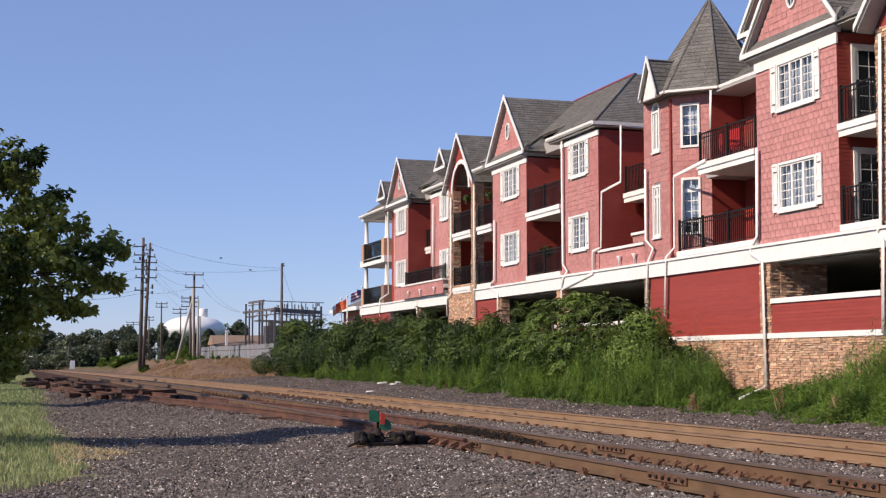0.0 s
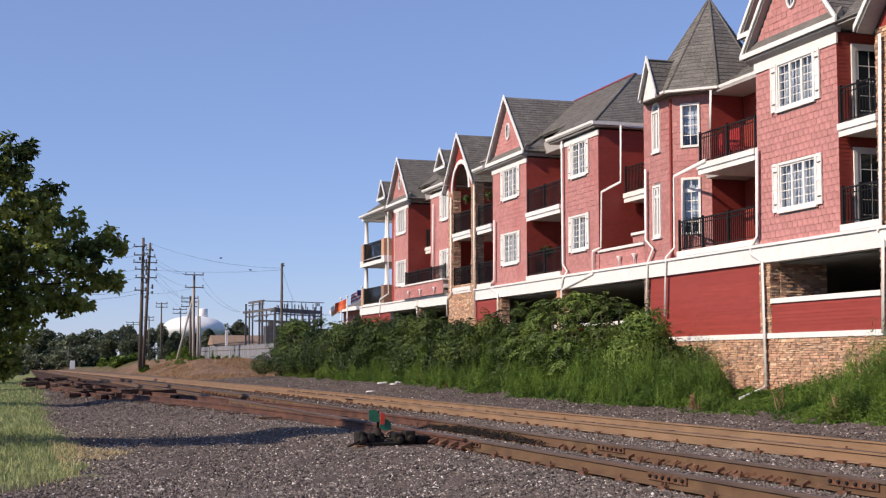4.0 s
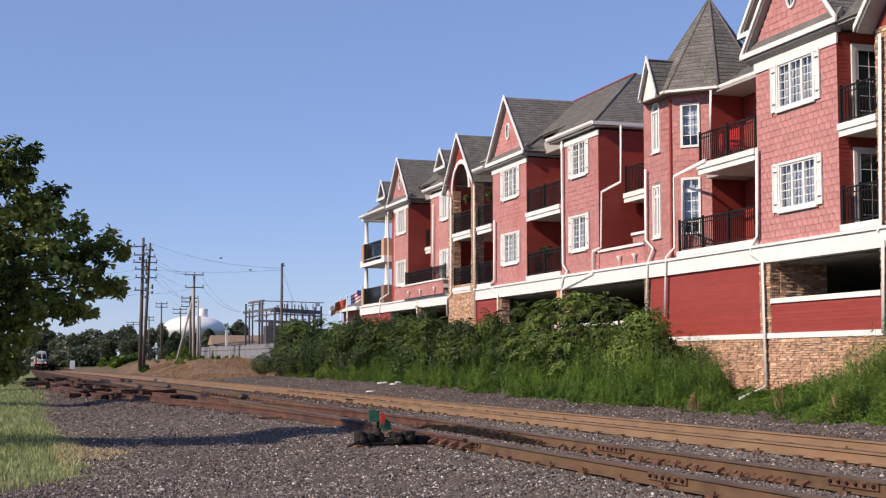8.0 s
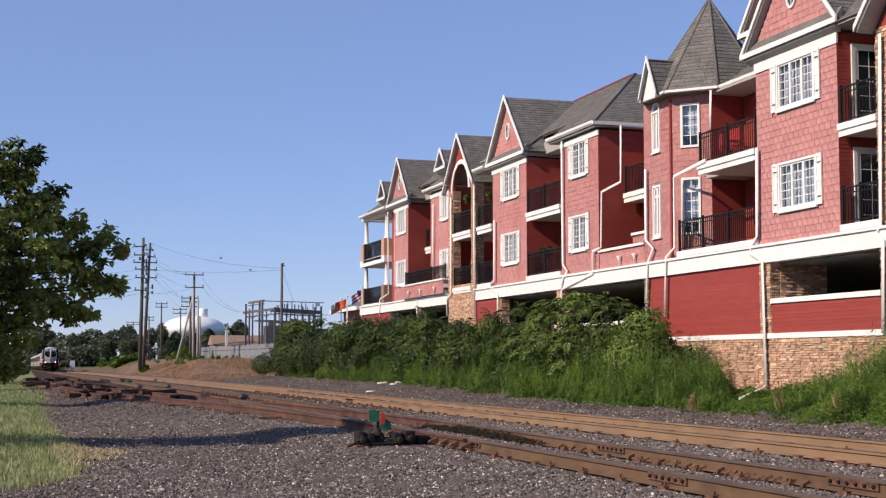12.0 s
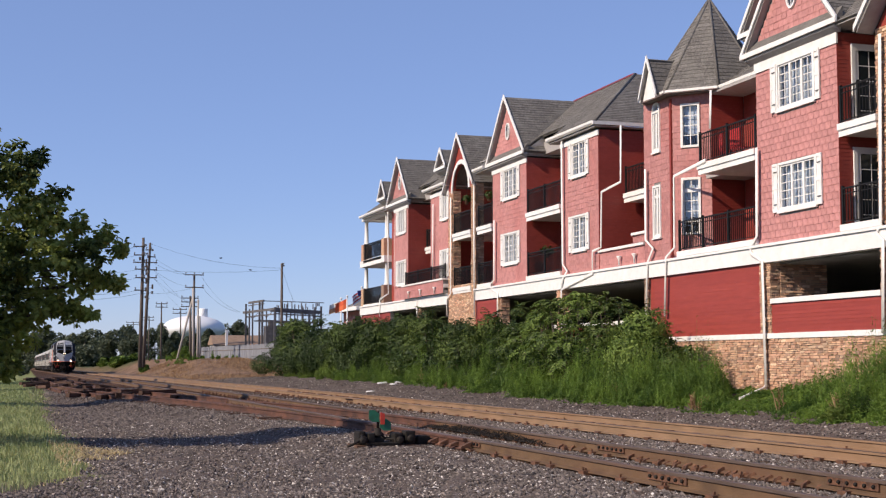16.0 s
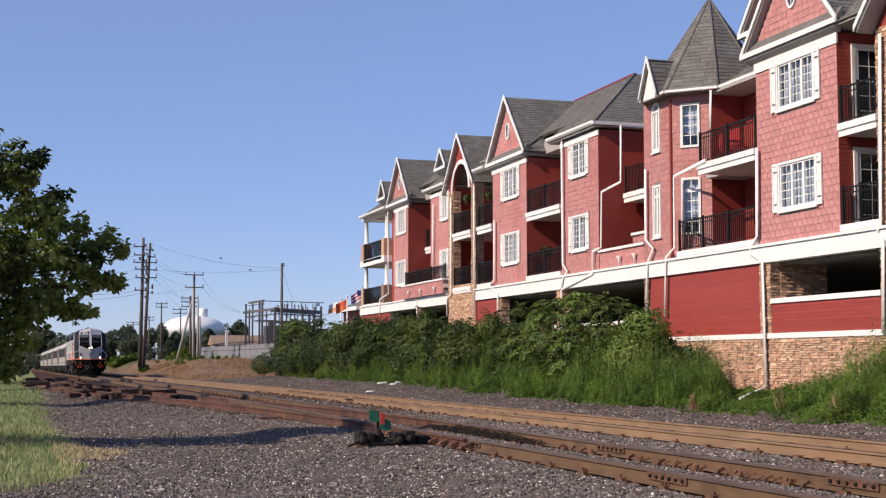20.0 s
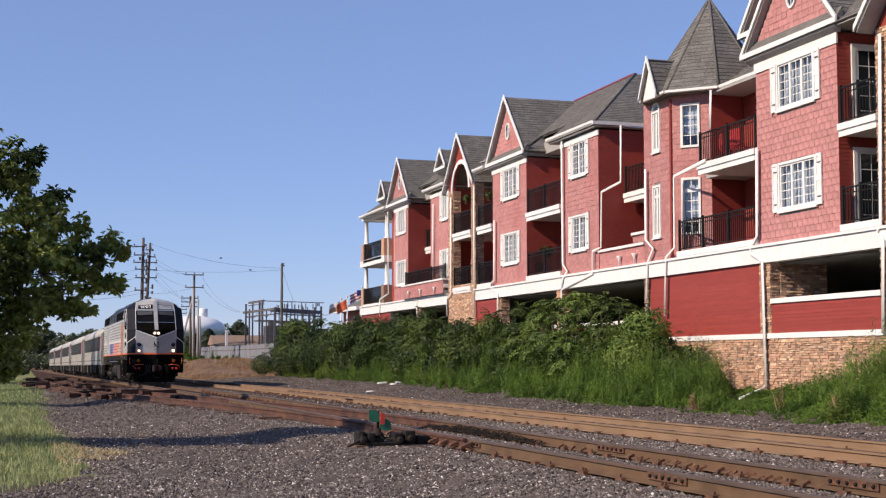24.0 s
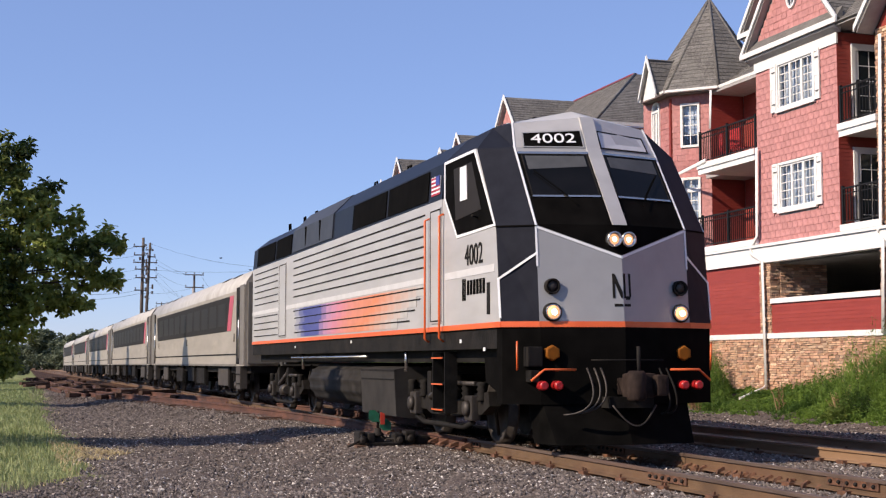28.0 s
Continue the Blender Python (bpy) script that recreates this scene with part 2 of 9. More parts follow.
def tube(bm, pts, r, n=8, r_end=None, cap=True, mi=0):
    """A round bar along points, tapering to r_end."""
    pts = [Vector(p) for p in pts]
    rings = []
    ways = [(q - p).normalized() for p, q in zip(pts, pts[1:])]
    ref = next((e for e in (Vector((1, 0, 0)), Vector((0, 0, 1)), Vector((0, 1, 0))) if all(abs(d.dot(e)) < 0.93 for d in ways)), Vector((0.57, 0.57, 0.59)))
    for i, p in enumerate(pts):
        d = (pts[min(i + 1, len(pts) - 1)] - pts[max(i - 1, 0)]).normalized()
        u = d.cross(ref).normalized()
        w = d.cross(u)
        rr = r if r_end is None else r + (r_end - r) * i / (len(pts) - 1)
        rings.append([bm.verts.new(p + (u * math.cos(a) + w * math.sin(a)) * rr) for a in (2 * math.pi * k / n for k in range(n))])
    for a, b in zip(rings, rings[1:]):
        for i in range(n):
            f = bm.faces.new((a[i], a[(i + 1) % n], b[(i + 1) % n], b[i]))
            f.smooth, f.material_index = True, mi
    if cap:
        bm.faces.new(rings[0][::-1]).material_index = mi
        bm.faces.new(rings[-1]).material_index = mi


def tubes(*rows, n=8):
    bm = bmesh.new()
    for pts, r in rows:
        tube(bm, pts, r, n)
    return bm


def lathe(bm, centre, axis, profile, n=20, mi=0):
    """Profile of (along, radius) turned about an axis through centre."""
    ax = {"x": Vector((1, 0, 0)), "y": Vector((0, 1, 0)), "z": Vector((0, 0, 1))}[axis]
    u = Vector((0, 0, 1)) if axis != "z" else Vector((1, 0, 0))
    w = ax.cross(u)
    c = Vector(centre)
    rings = [[bm.verts.new(c + ax * a + (u * math.cos(t) + w * math.sin(t)) * max(r, 1e-4)) for t in (2 * math.pi * i / n for i in range(n))] for a, r in profile]
    fs = []
    for p, q in zip(rings, rings[1:]):
        for i in range(n):
            fs.append(bm.faces.new((p[i], p[(i + 1) % n], q[(i + 1) % n], q[i])))
    fs += [bm.faces.new(rings[0][::-1]), bm.faces.new(rings[-1])]
    for f in fs:
        f.material_index, f.smooth = mi, len(f.verts) == 4
    bmesh.ops.recalc_face_normals(bm, faces=fs)


rng = np.random.default_rng(7)


def leaf_cloud(centres, size, droop=0.4, spread=0.35, shape="leaf"):
    """Folded leaves at the given centres, turned at random: six corners, four triangles each."""
    n = len(centres)
    a = rng.uniform(0, 2 * math.pi, n)
    tilt = rng.normal(-droop, 0.5, n)
    s = size * rng.uniform(1 - spread, 1 + spread, n)
    d = np.stack([np.cos(a) * np.cos(tilt), np.sin(a) * np.cos(tilt), np.sin(tilt)], 1)
    side = np.stack([-np.sin(a), np.cos(a), rng.normal(0, 0.45, n)], 1)
    side /= np.linalg.norm(side, axis=1)[:, None]
    up = np.cross(d, side)
    w = {"leaf": 0.36, "broad": 0.5, "blade": 0.09, "slim": 0.14, "slim2": 0.22}[shape]
    rows = ((-0.5, 0, 0), (-0.12, -w, 0.12), (0.2, -w * 0.8, 0.1), (0.5, 0, -0.06), (0.2, w * 0.8, 0.1), (-0.12, w, 0.12))
    v = np.stack([centres + s[:, None] * (d * p + side * q + up * r) for p, q, r in rows], 1)
    f = np.array([(0, 1, 2, 3), (0, 3, 4, 5)])
    faces = (np.arange(n)[:, None, None] * 6 + f[None]).reshape(-1, 4)
    return v.reshape(-1, 3), faces


def clad(centres, along, normal, size, w=0.36, jitter=0.35):
    """Folded leaves with a given axis and a given face: one leaf at each centre."""
    n = len(centres)
    unit = lambda a: a / (np.linalg.norm(a, axis=1)[:, None] + 1e-9)
    d = unit(along + rng.normal(0, jitter * 0.5, (n, 3)))
    side = unit(np.cross(normal + rng.normal(0, jitter, (n, 3)), d))
    up = np.cross(d, side)
    s = (size * rng.uniform(0.7, 1.25, n))[:, None]
    rows = ((-0.5, 0, 0), (-0.12, -w, 0.1), (0.2, -w * 0.8, 0.08), (0.5, 0, -0.08), (0.2, w * 0.8, 0.08), (-0.12, w, 0.1))
    v = np.stack([centres + s * (d * p + side * q + up * r) for p, q, r in rows], 1)
    f = np.array([(0, 1, 2, 3), (0, 3, 4, 5)])
    return v.reshape(-1, 3), (np.arange(n)[:, None, None] * 6 + f[None]).reshape(-1, 4)


def fronds(base, way, length, pairs=8, leaf=0.13):
    """Arching feathered leaves: pairs of leaflets along a drooping midrib."""
    C, D, N, S = [], [], [], []
    z = np.array((0, 0, 1.0))
    for j in range(pairs):
        u = (j + 1.0) / pairs
        p = base + (way * u - z * 0.6 * u * u) * length[:, None]
        t = way - z * 1.2 * u
        t /= np.linalg.norm(t, axis=1)[:, None]
        a = np.cross(t, z)
        a /= np.linalg.norm(a, axis=1)[:, None] + 1e-9
        nrm = np.cross(a, t)
        for sd in (-1, 1):
            d = a * sd * 0.85 + t * 0.45 - z * 0.25
            k = leaf * (1.1 - 0.7 * abs(u - 0.5))
            C.append(p + d * k * 0.5), D.append(d), N.append(nrm), S.append(np.full(len(base), k))
    return clad(np.concatenate(C), np.concatenate(D), np.concatenate(N), np.concatenate(S), 0.2, 0.2)


def dome(n, centre, radii, size, w=0.36):
    """Leaves lying over a rounded clump, facing outwards and hanging a little."""
    d = rng.normal(0, 1, (n, 3))
    d /= np.linalg.norm(d, axis=1)[:, None]
    c = np.array(centre) + d * np.array(radii) * rng.uniform(0.72, 1.04, n)[:, None]
    t = np.cross(d, rng.normal(0, 1, (n, 3))) - np.array((0, 0, 0.5))
    return clad(c, t, d + np.array((0, 0, 0.12)), np.full(n, size), w, 0.25)


def gather(rows):
    """Several leaf sets as one set of corners and faces."""
    vs, fs, k = [], [], 0
    for v, f in rows:
        vs.append(v), fs.append(f + k)
        k += len(v)
    return np.concatenate(vs), np.concatenate(fs)


# ---- ground ----
TRACK_X, FAR_X, GAUGE = 7.48, 11.42, 1.505


def step(a, b, v):
    t = np.clip((np.asarray(v, dtype=float) - a) / (b - a), 0, 1)
    return t * t * (3 - 2 * t)


def grade(y):
    """The line falls away gently past the switch, about a third of a metre in a hundred."""
    v = np.minimum(np.asarray(y, dtype=float), 600) - 60
    return -0.0018 * (np.sqrt(v * v + 900) + v)


SWITCH_Y, SPACING, LEAD = 23.0, 4.1, 50.0


def turnout(y):
    """How far the siding stands off the main track: it swings out from the switch and then runs beside it."""
    return SPACING * step(SWITCH_Y, SWITCH_Y + LEAD, y)


def ground_z(x, y):
    """Height of the ground: ballast crowned under the rails, a bank towards the building, a dirt mound far down the line."""
    x, y = np.asarray(x, dtype=float), np.asarray(y, dtype=float)
    shoulder = 5.6 - turnout(y)
    z = -0.34 + 0.14 * step(shoulder - 1.3, shoulder, x) - 0.06 * step(13.0, 15.0, x) + 0.45 * step(17.0, 21.0, x) * (1 - step(88, 120, y))
    z = z + 0.3 * step(13.4, 17.5, x) * step(34, 68, y) * (1 - step(90, 120, y))
    z = z + 0.06 * (1 - step(0.2, 1.6, x)) + (1.4 * step(14.5, 20, x) - 0.5 * step(30, 60, x)) * step(105, 150, y) * (1 - step(260, 330, y))
    z = z + 0.05 * np.sin(x * 1.7 + y * 0.6) * np.sin(y * 0.37) * step(13.2, 16, x)
    z = z + 0.25 * step(15, 19, x) * step(112, 150, y) * (1 - step(200, 260, y))
    return z + grade(y) * (1 - step(13.0, 16.5, x))


def build_ground():
    xs = np.concatenate([-np.geomspace(1500, 12, 14), np.linspace(-8, 0, 9), np.arange(0.25, 24.1, 0.25), np.linspace(26, 60, 18), np.geomspace(75, 1500, 14)])
    ys = np.concatenate([-np.geomspace(400, 10, 8), np.linspace(-4, 10, 8), np.arange(10.5, 60, 0.5), np.arange(60, 130, 2), np.arange(130, 340, 5), np.geomspace(350, 3000, 16)])
    gx, gy = np.meshgrid(xs, ys, indexing="ij")
    v = np.stack([gx, gy, ground_z(gx, gy) + rng.normal(0, 0.012, gx.shape) * ((gx > 0) & (gx < 24))], -1).reshape(-1, 3)
    nx, ny = gx.shape
    i = (np.arange(nx - 1)[:, None] * ny + np.arange(ny - 1)[None]).ravel()
    f = np.stack([i, i + ny, i + ny + 1, i + 1], 1)
    m = surface("gravel_ground", (0.066, 0.052, 0.046), (0.145, 0.118, 0.105), 22, 0.95, 0.9, 16, stain=(0.07, 0.052, 0.043), stain_scale=0.7, stain_amount=0.6, detail=9)
    n, k = m.node_tree.nodes, m.node_tree.links
    b = n["Principled BSDF"]
    base = b.inputs["Base Color"].links[0].from_socket
    g = n.new("ShaderNodeNewGeometry")
    sep = n.new("ShaderNodeSeparateXYZ")
    k.new(g.outputs["Position"], sep.inputs[0])
    wob = n.new("ShaderNodeTexNoise")
    wob.inputs["Scale"].default_value, wob.inputs["Detail"].default_value = 0.9, 6
    k.new(g.outputs["Position"], wob.inputs["Vector"])

    def band(socket, edges, noise_amount):
        """1 between two soft edges of a coordinate, ragged by noise."""
        w = n.new("ShaderNodeMath")
        w.operation, w.inputs[1].default_value = "MULTIPLY_ADD", noise_amount
        k.new(wob.outputs[0], w.inputs[0]), k.new(socket, w.inputs[2])
        r = n.new("ShaderNodeMapRange")
        r.interpolation_type = "SMOOTHSTEP"
        r.inputs[1].default_value, r.inputs[2].default_value = edges
        k.new(w.outputs[0], r.inputs[0])
        return r.outputs[0]

    def mult(a, c):
        w = n.new("ShaderNodeMath")
        w.operation = "MULTIPLY"
        k.new(a, w.inputs[0]), k.new(c, w.inputs[1])
        return w.outputs[0]

    def patch(colour_a, colour_b, scale, mask, under):
        t = n.new("ShaderNodeTexNoise")
        t.inputs["Scale"].default_value, t.inputs["Detail"].default_value = scale, 8
        k.new(g.outputs["Position"], t.inputs["Vector"])
        c = n.new("ShaderNodeValToRGB")
        c.color_ramp.elements[0].position, c.color_ramp.elements[1].position = 0.35, 0.65
        c.color_ramp.elements[0].color, c.color_ramp.elements[1].color = (*colour_a, 1), (*colour_b, 1)
        k.new(t.outputs[0], c.inputs[0])
        mx = n.new("ShaderNodeMixRGB")
        k.new(mask, mx.inputs[0]), k.new(under, mx.inputs[1]), k.new(c.outputs[0], mx.inputs[2])
        return mx.outputs[0]

    x, y = sep.outputs[0], sep.outputs[1]
    lawn_way = n.new("ShaderNodeMath")          # the lawn's edge runs a little to the right, away from the viewer
    lawn_way.operation, lawn_way.inputs[1].default_value = "MULTIPLY_ADD", -0.012
    k.new(y, lawn_way.inputs[0]), k.new(x, lawn_way.inputs[2])
    xl = lawn_way.outputs[0]
    # rust and oil between the rails, soil on the bank, dirt mound, lawn, far scrub
    out = patch((0.042, 0.028, 0.02), (0.09, 0.058, 0.04), 3, mult(band(x, (6.0, 6.9), 0.5), band(x, (13.9, 13.1), 0.5)), base)
    out = patch((0.022, 0.013, 0.009), (0.1, 0.056, 0.037), 1.6, mult(mult(band(x, (0.9, 2.2), 0.8), band(x, (13.9, 13.1), 0.5)), band(y, (44, 60), 6.0)), out)
    out = patch((0.06, 0.05, 0.03), (0.12, 0.1, 0.06), 2, band(x, (18.2, 19.4), 1.0), out)
    out = patch((0.1, 0.062, 0.042), (0.215, 0.138, 0.09), 0.5, mult(band(x, (14.5, 16.5), 2.0), band(y, (104, 118), 12.0)), out)
    out = patch((0.03, 0.05, 0.015), (0.06, 0.08, 0.03), 0.4, mult(band(x, (16, 22), 6.0), band(y, (205, 240), 20.0)), out)
    out = patch((0.14, 0.165, 0.065), (0.235, 0.245, 0.105), 2, mult(band(xl, (1.35, 1.0), 0.5), band(y, (16.5, 19.0), 1.0)), out)
    k.new(out, b.inputs["Base Color"])
    b.inputs["Specular IOR Level"].default_value = 0.08
    ground = cloud_part("ground", v, f, m)
    tagged(ground, "grey ballast and gravel ground with lawn and dirt", "ground", kind="structure")


build_ground()


def scatter_stones(name, label, count, x0, x1, y0, y1, size, material, squash=0.7, keep=None):
    """Loose angular stones lying on the ground, joined as one stuff."""
    x, y = rng.uniform(x0, x1, count), y0 + (y1 - y0) * rng.uniform(0, 1, count) ** 1.5
    if keep is not None:
        ok = keep(x, y)
        x, y = x[ok], y[ok]
    n = len(x)
    s = size * rng.lognormal(0, 0.24, n)
    v, faces = lumps(np.stack([x, y, ground_z(x, y) + s * 0.2], 1), s, squash)
    tagged(cloud_part(name, v, faces, material), label, "gravel", kind="stuff")


def lumps(c, s, squash=0.7):
    """Angular eight-sided stones of sizes s at c."""
    n = len(c)
    dirs = np.array([(1, 0, 0), (0, 1, 0), (-1, 0, 0), (0, -1, 0), (0.2, 0.1, 1), (-0.1, 0, -1)], dtype=float)
    a = rng.uniform(0, 6.28, n)
    ca, sa = np.cos(a), np.sin(a)
    v = dirs[None] * rng.uniform(0.6, 1.25, (n, 6, 1)) + rng.normal(0, 0.18, (n, 6, 3))
    v = np.stack([v[..., 0] * ca[:, None] - v[..., 1] * sa[:, None], v[..., 0] * sa[:, None] + v[..., 1] * ca[:, None], v[..., 2] * squash], -1)
    v = c[:, None] + v * s[:, None, None] * 0.5
    f = np.array([(0, 1, 4), (1, 2, 4), (2, 3, 4), (3, 0, 4), (1, 0, 5), (2, 1, 5), (3, 2, 5), (0, 3, 5)])
    faces = (np.arange(n)[:, None, None] * 6 + f[None]).reshape(-1, 3)
    return v.reshape(-1, 3), faces


def off_rails(x, y):
    return (np.abs(np.abs(x - TRACK_X) - GAUGE / 2) > 0.1) & (np.abs(np.abs(x - FAR_X) - GAUGE / 2) > 0.1)


LAWN_Y, LAWN_X = (10, 15.5, 16.3, 17.6, 19.3, 23, 33, 61, 114), (-0.6, -0.2, 0.2, 0.6, 1.05, 1.15, 0.95, 1.45, 2.3)
scatter_stones("ballast_gravel", "loose grey ballast stones beside the track", 105000, -0.6, 10.6, 11.0, 34, 0.04, M["stones"], keep=lambda x, y: off_rails(x, y) & (x > np.interp(y, LAWN_Y, LAWN_X) - 0.1 * np.sin(y * 3)))
scatter_stones("distant_gravel", "grey gravel between the lawn and the siding", 26000, 0.9, 7.0, 33, 75, 0.06, M["stones"], keep=off_rails)
scatter_stones("pale_gravel", "scattered pale ballast stones", 9500, 0.9, 10.6, 11.5, 36, 0.036, M["palestones"], keep=off_rails)
scatter_stones("far_gravel", "grey gravel along the far shoulder", 36000, 8.4, 18.3, 17, 110, 0.06, M["stones"], keep=off_rails)
scatter_stones("far_pale_gravel", "pale stones along the far shoulder", 1900, 8.6, 17.5, 17, 90, 0.046, M["palestones"], keep=off_rails)


# ---- tracks ----
RAIL = [(-0.07, -0.17), (0.07, -0.17), (0.07, -0.155), (0.012, -0.135), (0.012, -0.045), (0.036, -0.036), (0.036, -0.006), (0.028, 0.0), (-0.028, 0.0), (-0.036, -0.006), (-0.036, -0.036), (-0.012, -0.045), (-0.012, -0.135), (-0.07, -0.155)]


def rail_along(name, path, parent, label="", side="rail_side", dz=0.0):
    """A steel rail swept along points in plan; the head is worn bright, the web rusty."""
    bm = bmesh.new()
    rings = []
    worn = (4, 5, 6, 7, 8, 9, 10) if side == "rail_near" else (6, 7, 8)
    for i, (x, y) in enumerate(path):
        a, b = Vector(path[max(i - 1, 0)]), Vector(path[min(i + 1, len(path) - 1)])
        d = (b - a).normalized()
        nrm = Vector((d.y, -d.x))
        rings.append([bm.verts.new((x + nrm.x * u, y + nrm.y * u, w + dz + float(grade(y)))) for u, w in RAIL])
    k = len(RAIL)
    for p, q in zip(rings, rings[1:]):
        for i in range(k):
            f = bm.faces.new((p[i], p[(i + 1) % k], q[(i + 1) % k], q[i]))
            f.material_index = 1 if i in worn else 0
    bm.faces.new(rings[0]), bm.faces.new(rings[-1][::-1])
    bmesh.ops.recalc_face_normals(bm, faces=bm.faces[:])
    return part(name, bm, [M[side], M[{"rail_rust": "rail_rust", "rail_near": "rail_head"}.get(side, "rail_top")]], parent, label)


def straight(x, y0, y1, steps=2):
    return [(x, y0 + (y1 - y0) * i / (steps - 1)) for i in range(steps)]


def joint_bar(parent, x, y, side=-1, length=0.9, bolts=6):
    bm = bmesh.new()
    xo = x + side * 0.014
    prism(bm, [(xo, -0.135), (xo + side * 0.022, -0.13), (xo + side * 0.016, -0.09), (xo + side * 0.022, -0.055), (xo, -0.047)], "y", y - length / 2, y + length / 2)
    bar = part("joint_bar", bm, M["iron_rust"], parent, "rust-brown bolted joint bar")
    for i in range(bolts):
        b2 = bmesh.new()
        lathe(b2, (xo + side * 0.016, y - length / 2 + (i + 0.5) * length / bolts, -0.092), "x", [(0, 0.022), (side * 0.02, 0.022), (side * 0.03, 0.014)], 6)
        part("bolt", b2, M["black_iron"], bar)


spike_me = None


def ties(parent, cx, y0, y1, pitch=0.53, near_until=70.0, length=2.6, skew=0.0):
    """Timber sleepers bedded in the ballast, singly near the viewer, joined far away; two spikes and a plate at each rail."""
    shared = None
    far = bmesh.new()
    y = y0
    while y < y1:
        if y < near_until:
            if shared is None:
                shared = boxes((-length / 2, length / 2, -0.115, 0.115, -0.34, -0.168), bevel=0.012)
                ob = part("tie", shared, M["tie"], parent)
                shared = ob.data
            else:
                ob = new("tie", shared)
                ob.parent = parent
            ob.location = (cx + rng.normal(0, 0.03), y, rng.normal(-0.028, 0.008) + float(grade(y)))
            ob.rotation_euler = (0, 0, rng.normal(0, 0.012) + skew)
        else:
            box(far, cx - length / 2, cx + length / 2, y - 0.11, y + 0.11, -0.34 + float(grade(y)), -0.168 + float(grade(y)))
        y += pitch * (1 if y < near_until else 1.0)
    tagged(part("distant_ties", far, M["tie"], parent), kind="stuff")
    sp = bmesh.new()
    keep = 0.6 if cx < 9 else 0.12
    y = y0
    while y < 62:
        for sx in (-1, 1):
            rx = cx + sx * GAUGE / 2
            box(sp, rx - 0.13, rx + 0.13, y - 0.08, y + 0.08, -0.22, -0.162)
            for e in (-0.085, 0.085):
                if rng.uniform() < keep:
                    box(sp, rx + e - 0.012, rx + e + 0.012, y - 0.045, y - 0.02, -0.16, -0.128)
                if rng.uniform() < keep:
                    box(sp, rx + e - 0.012, rx + e + 0.012, y + 0.02, y + 0.045, -0.16, -0.125)
        y += pitch * (1 if rng.uniform() < 0.6 else 2)
    tagged(part("spikes_and_plates", sp, M["iron_rust"], parent), kind="stuff")


main_track = thing("railway_track", "nearer main track with rusty rails on timber ties", "railway track", kind="structure")
far_track = thing("railway_track", "second main track with sunlit rust-brown rails", "railway track", kind="structure")
for cx, tr in ((TRACK_X, main_track), (FAR_X, far_track)):
    for sx in (-1, 1):
        rail_along("rail", straight(cx + sx * GAUGE / 2, -30, 900, 94), tr, side="rail_near" if tr is main_track else "rail_side")
    ties(tr, cx, 8.0, 260.0, near_until=70 if tr is main_track else 50)
for x, y in ((TRACK_X - GAUGE / 2, 13.35), (TRACK_X + GAUGE / 2, 18.1), (TRACK_X + GAUGE / 2, 12.2), (TRACK_X - GAUGE / 2, 19.9), (TRACK_X - GAUGE / 2, 32.0)):
    joint_bar(main_track, x, y)
joint_bar(far_track, FAR_X - GAUGE / 2, 44.0)
# rail anchors clipped under the rails beside the ties, unevenly set
anchor_me = None
for x, y0, y1, gap in ((TRACK_X + GAUGE / 2, 12.8, 17.4, 0.2), (TRACK_X + GAUGE / 2, 19.0, 40.0, 0.55), (TRACK_X - GAUGE / 2, 11.5, 36.0, 0.8)):
    y = y0
    while y < y1:
        if anchor_me is None:
            bm = bmesh.new()
            prism(bm, [(-0.12, -0.19), (-0.02, -0.19), (-0.015, -0.115), (-0.04, -0.11), (-0.1, -0.145)], "y", -0.02, 0.02)
            ob = part("rail_anchor", bm, M["iron_rust"], main_track)
            anchor_me = ob.data
        else:
            ob = new("rail_anchor", anchor_me)
            ob.parent = main_track
        low = rng.uniform(0.0, 0.04) + (0.045 if x < 7 else 0)
        ob.location, ob.rotation_euler = (x + rng.normal(0, 0.006), y, -low), (0, 0, rng.normal(0, 0.25))
        y += gap * rng.choice([0.5, 0.8, 1.0, 1.4, 2.2])

# siding that leaves the main track by a switch and runs on beside it
siding_track = thing("railway_track", "rusty siding that branches off the main track", "railway track", kind="structure")
for sx in (-1, 1):
    pts = [(TRACK_X + sx * GAUGE / 2 - turnout(y) + (0.06 if sx > 0 else -0.07), y) for y in np.arange(SWITCH_Y + (2 if sx > 0 else -3), 126, 1.5)]
    rail_along("rail", pts, siding_track, side="rail_rust", dz=-0.004)
y = SWITCH_Y + 9
while y < 122:
    bm = boxes((-1.3, 1.3, -0.12, 0.12, -0.34, -0.165), bevel=0.012)
    ob = part("tie", bm, M["tie"], siding_track)
    ob.location = (TRACK_X - turnout(y) - 0.15, y, rng.normal(0, 0.01) + float(grade(y)))
    ob.rotation_euler = (0, 0, rng.normal(0, 0.03) + 0.04)
    y += 0.6
# guard rails and frog
rail_along("guard_rail", [(TRACK_X - GAUGE / 2 + 0.13, y) for y in (38.5, 39.2, 43.8, 44.5)], siding_track, side="rail_rust", dz=-0.004)
rail_along("guard_rail", [(TRACK_X - GAUGE / 2 - turnout(y) + 0.1, y) for y in (38.0, 40.0, 42.0, 44.0)], siding_track, side="rail_rust", dz=-0.006)
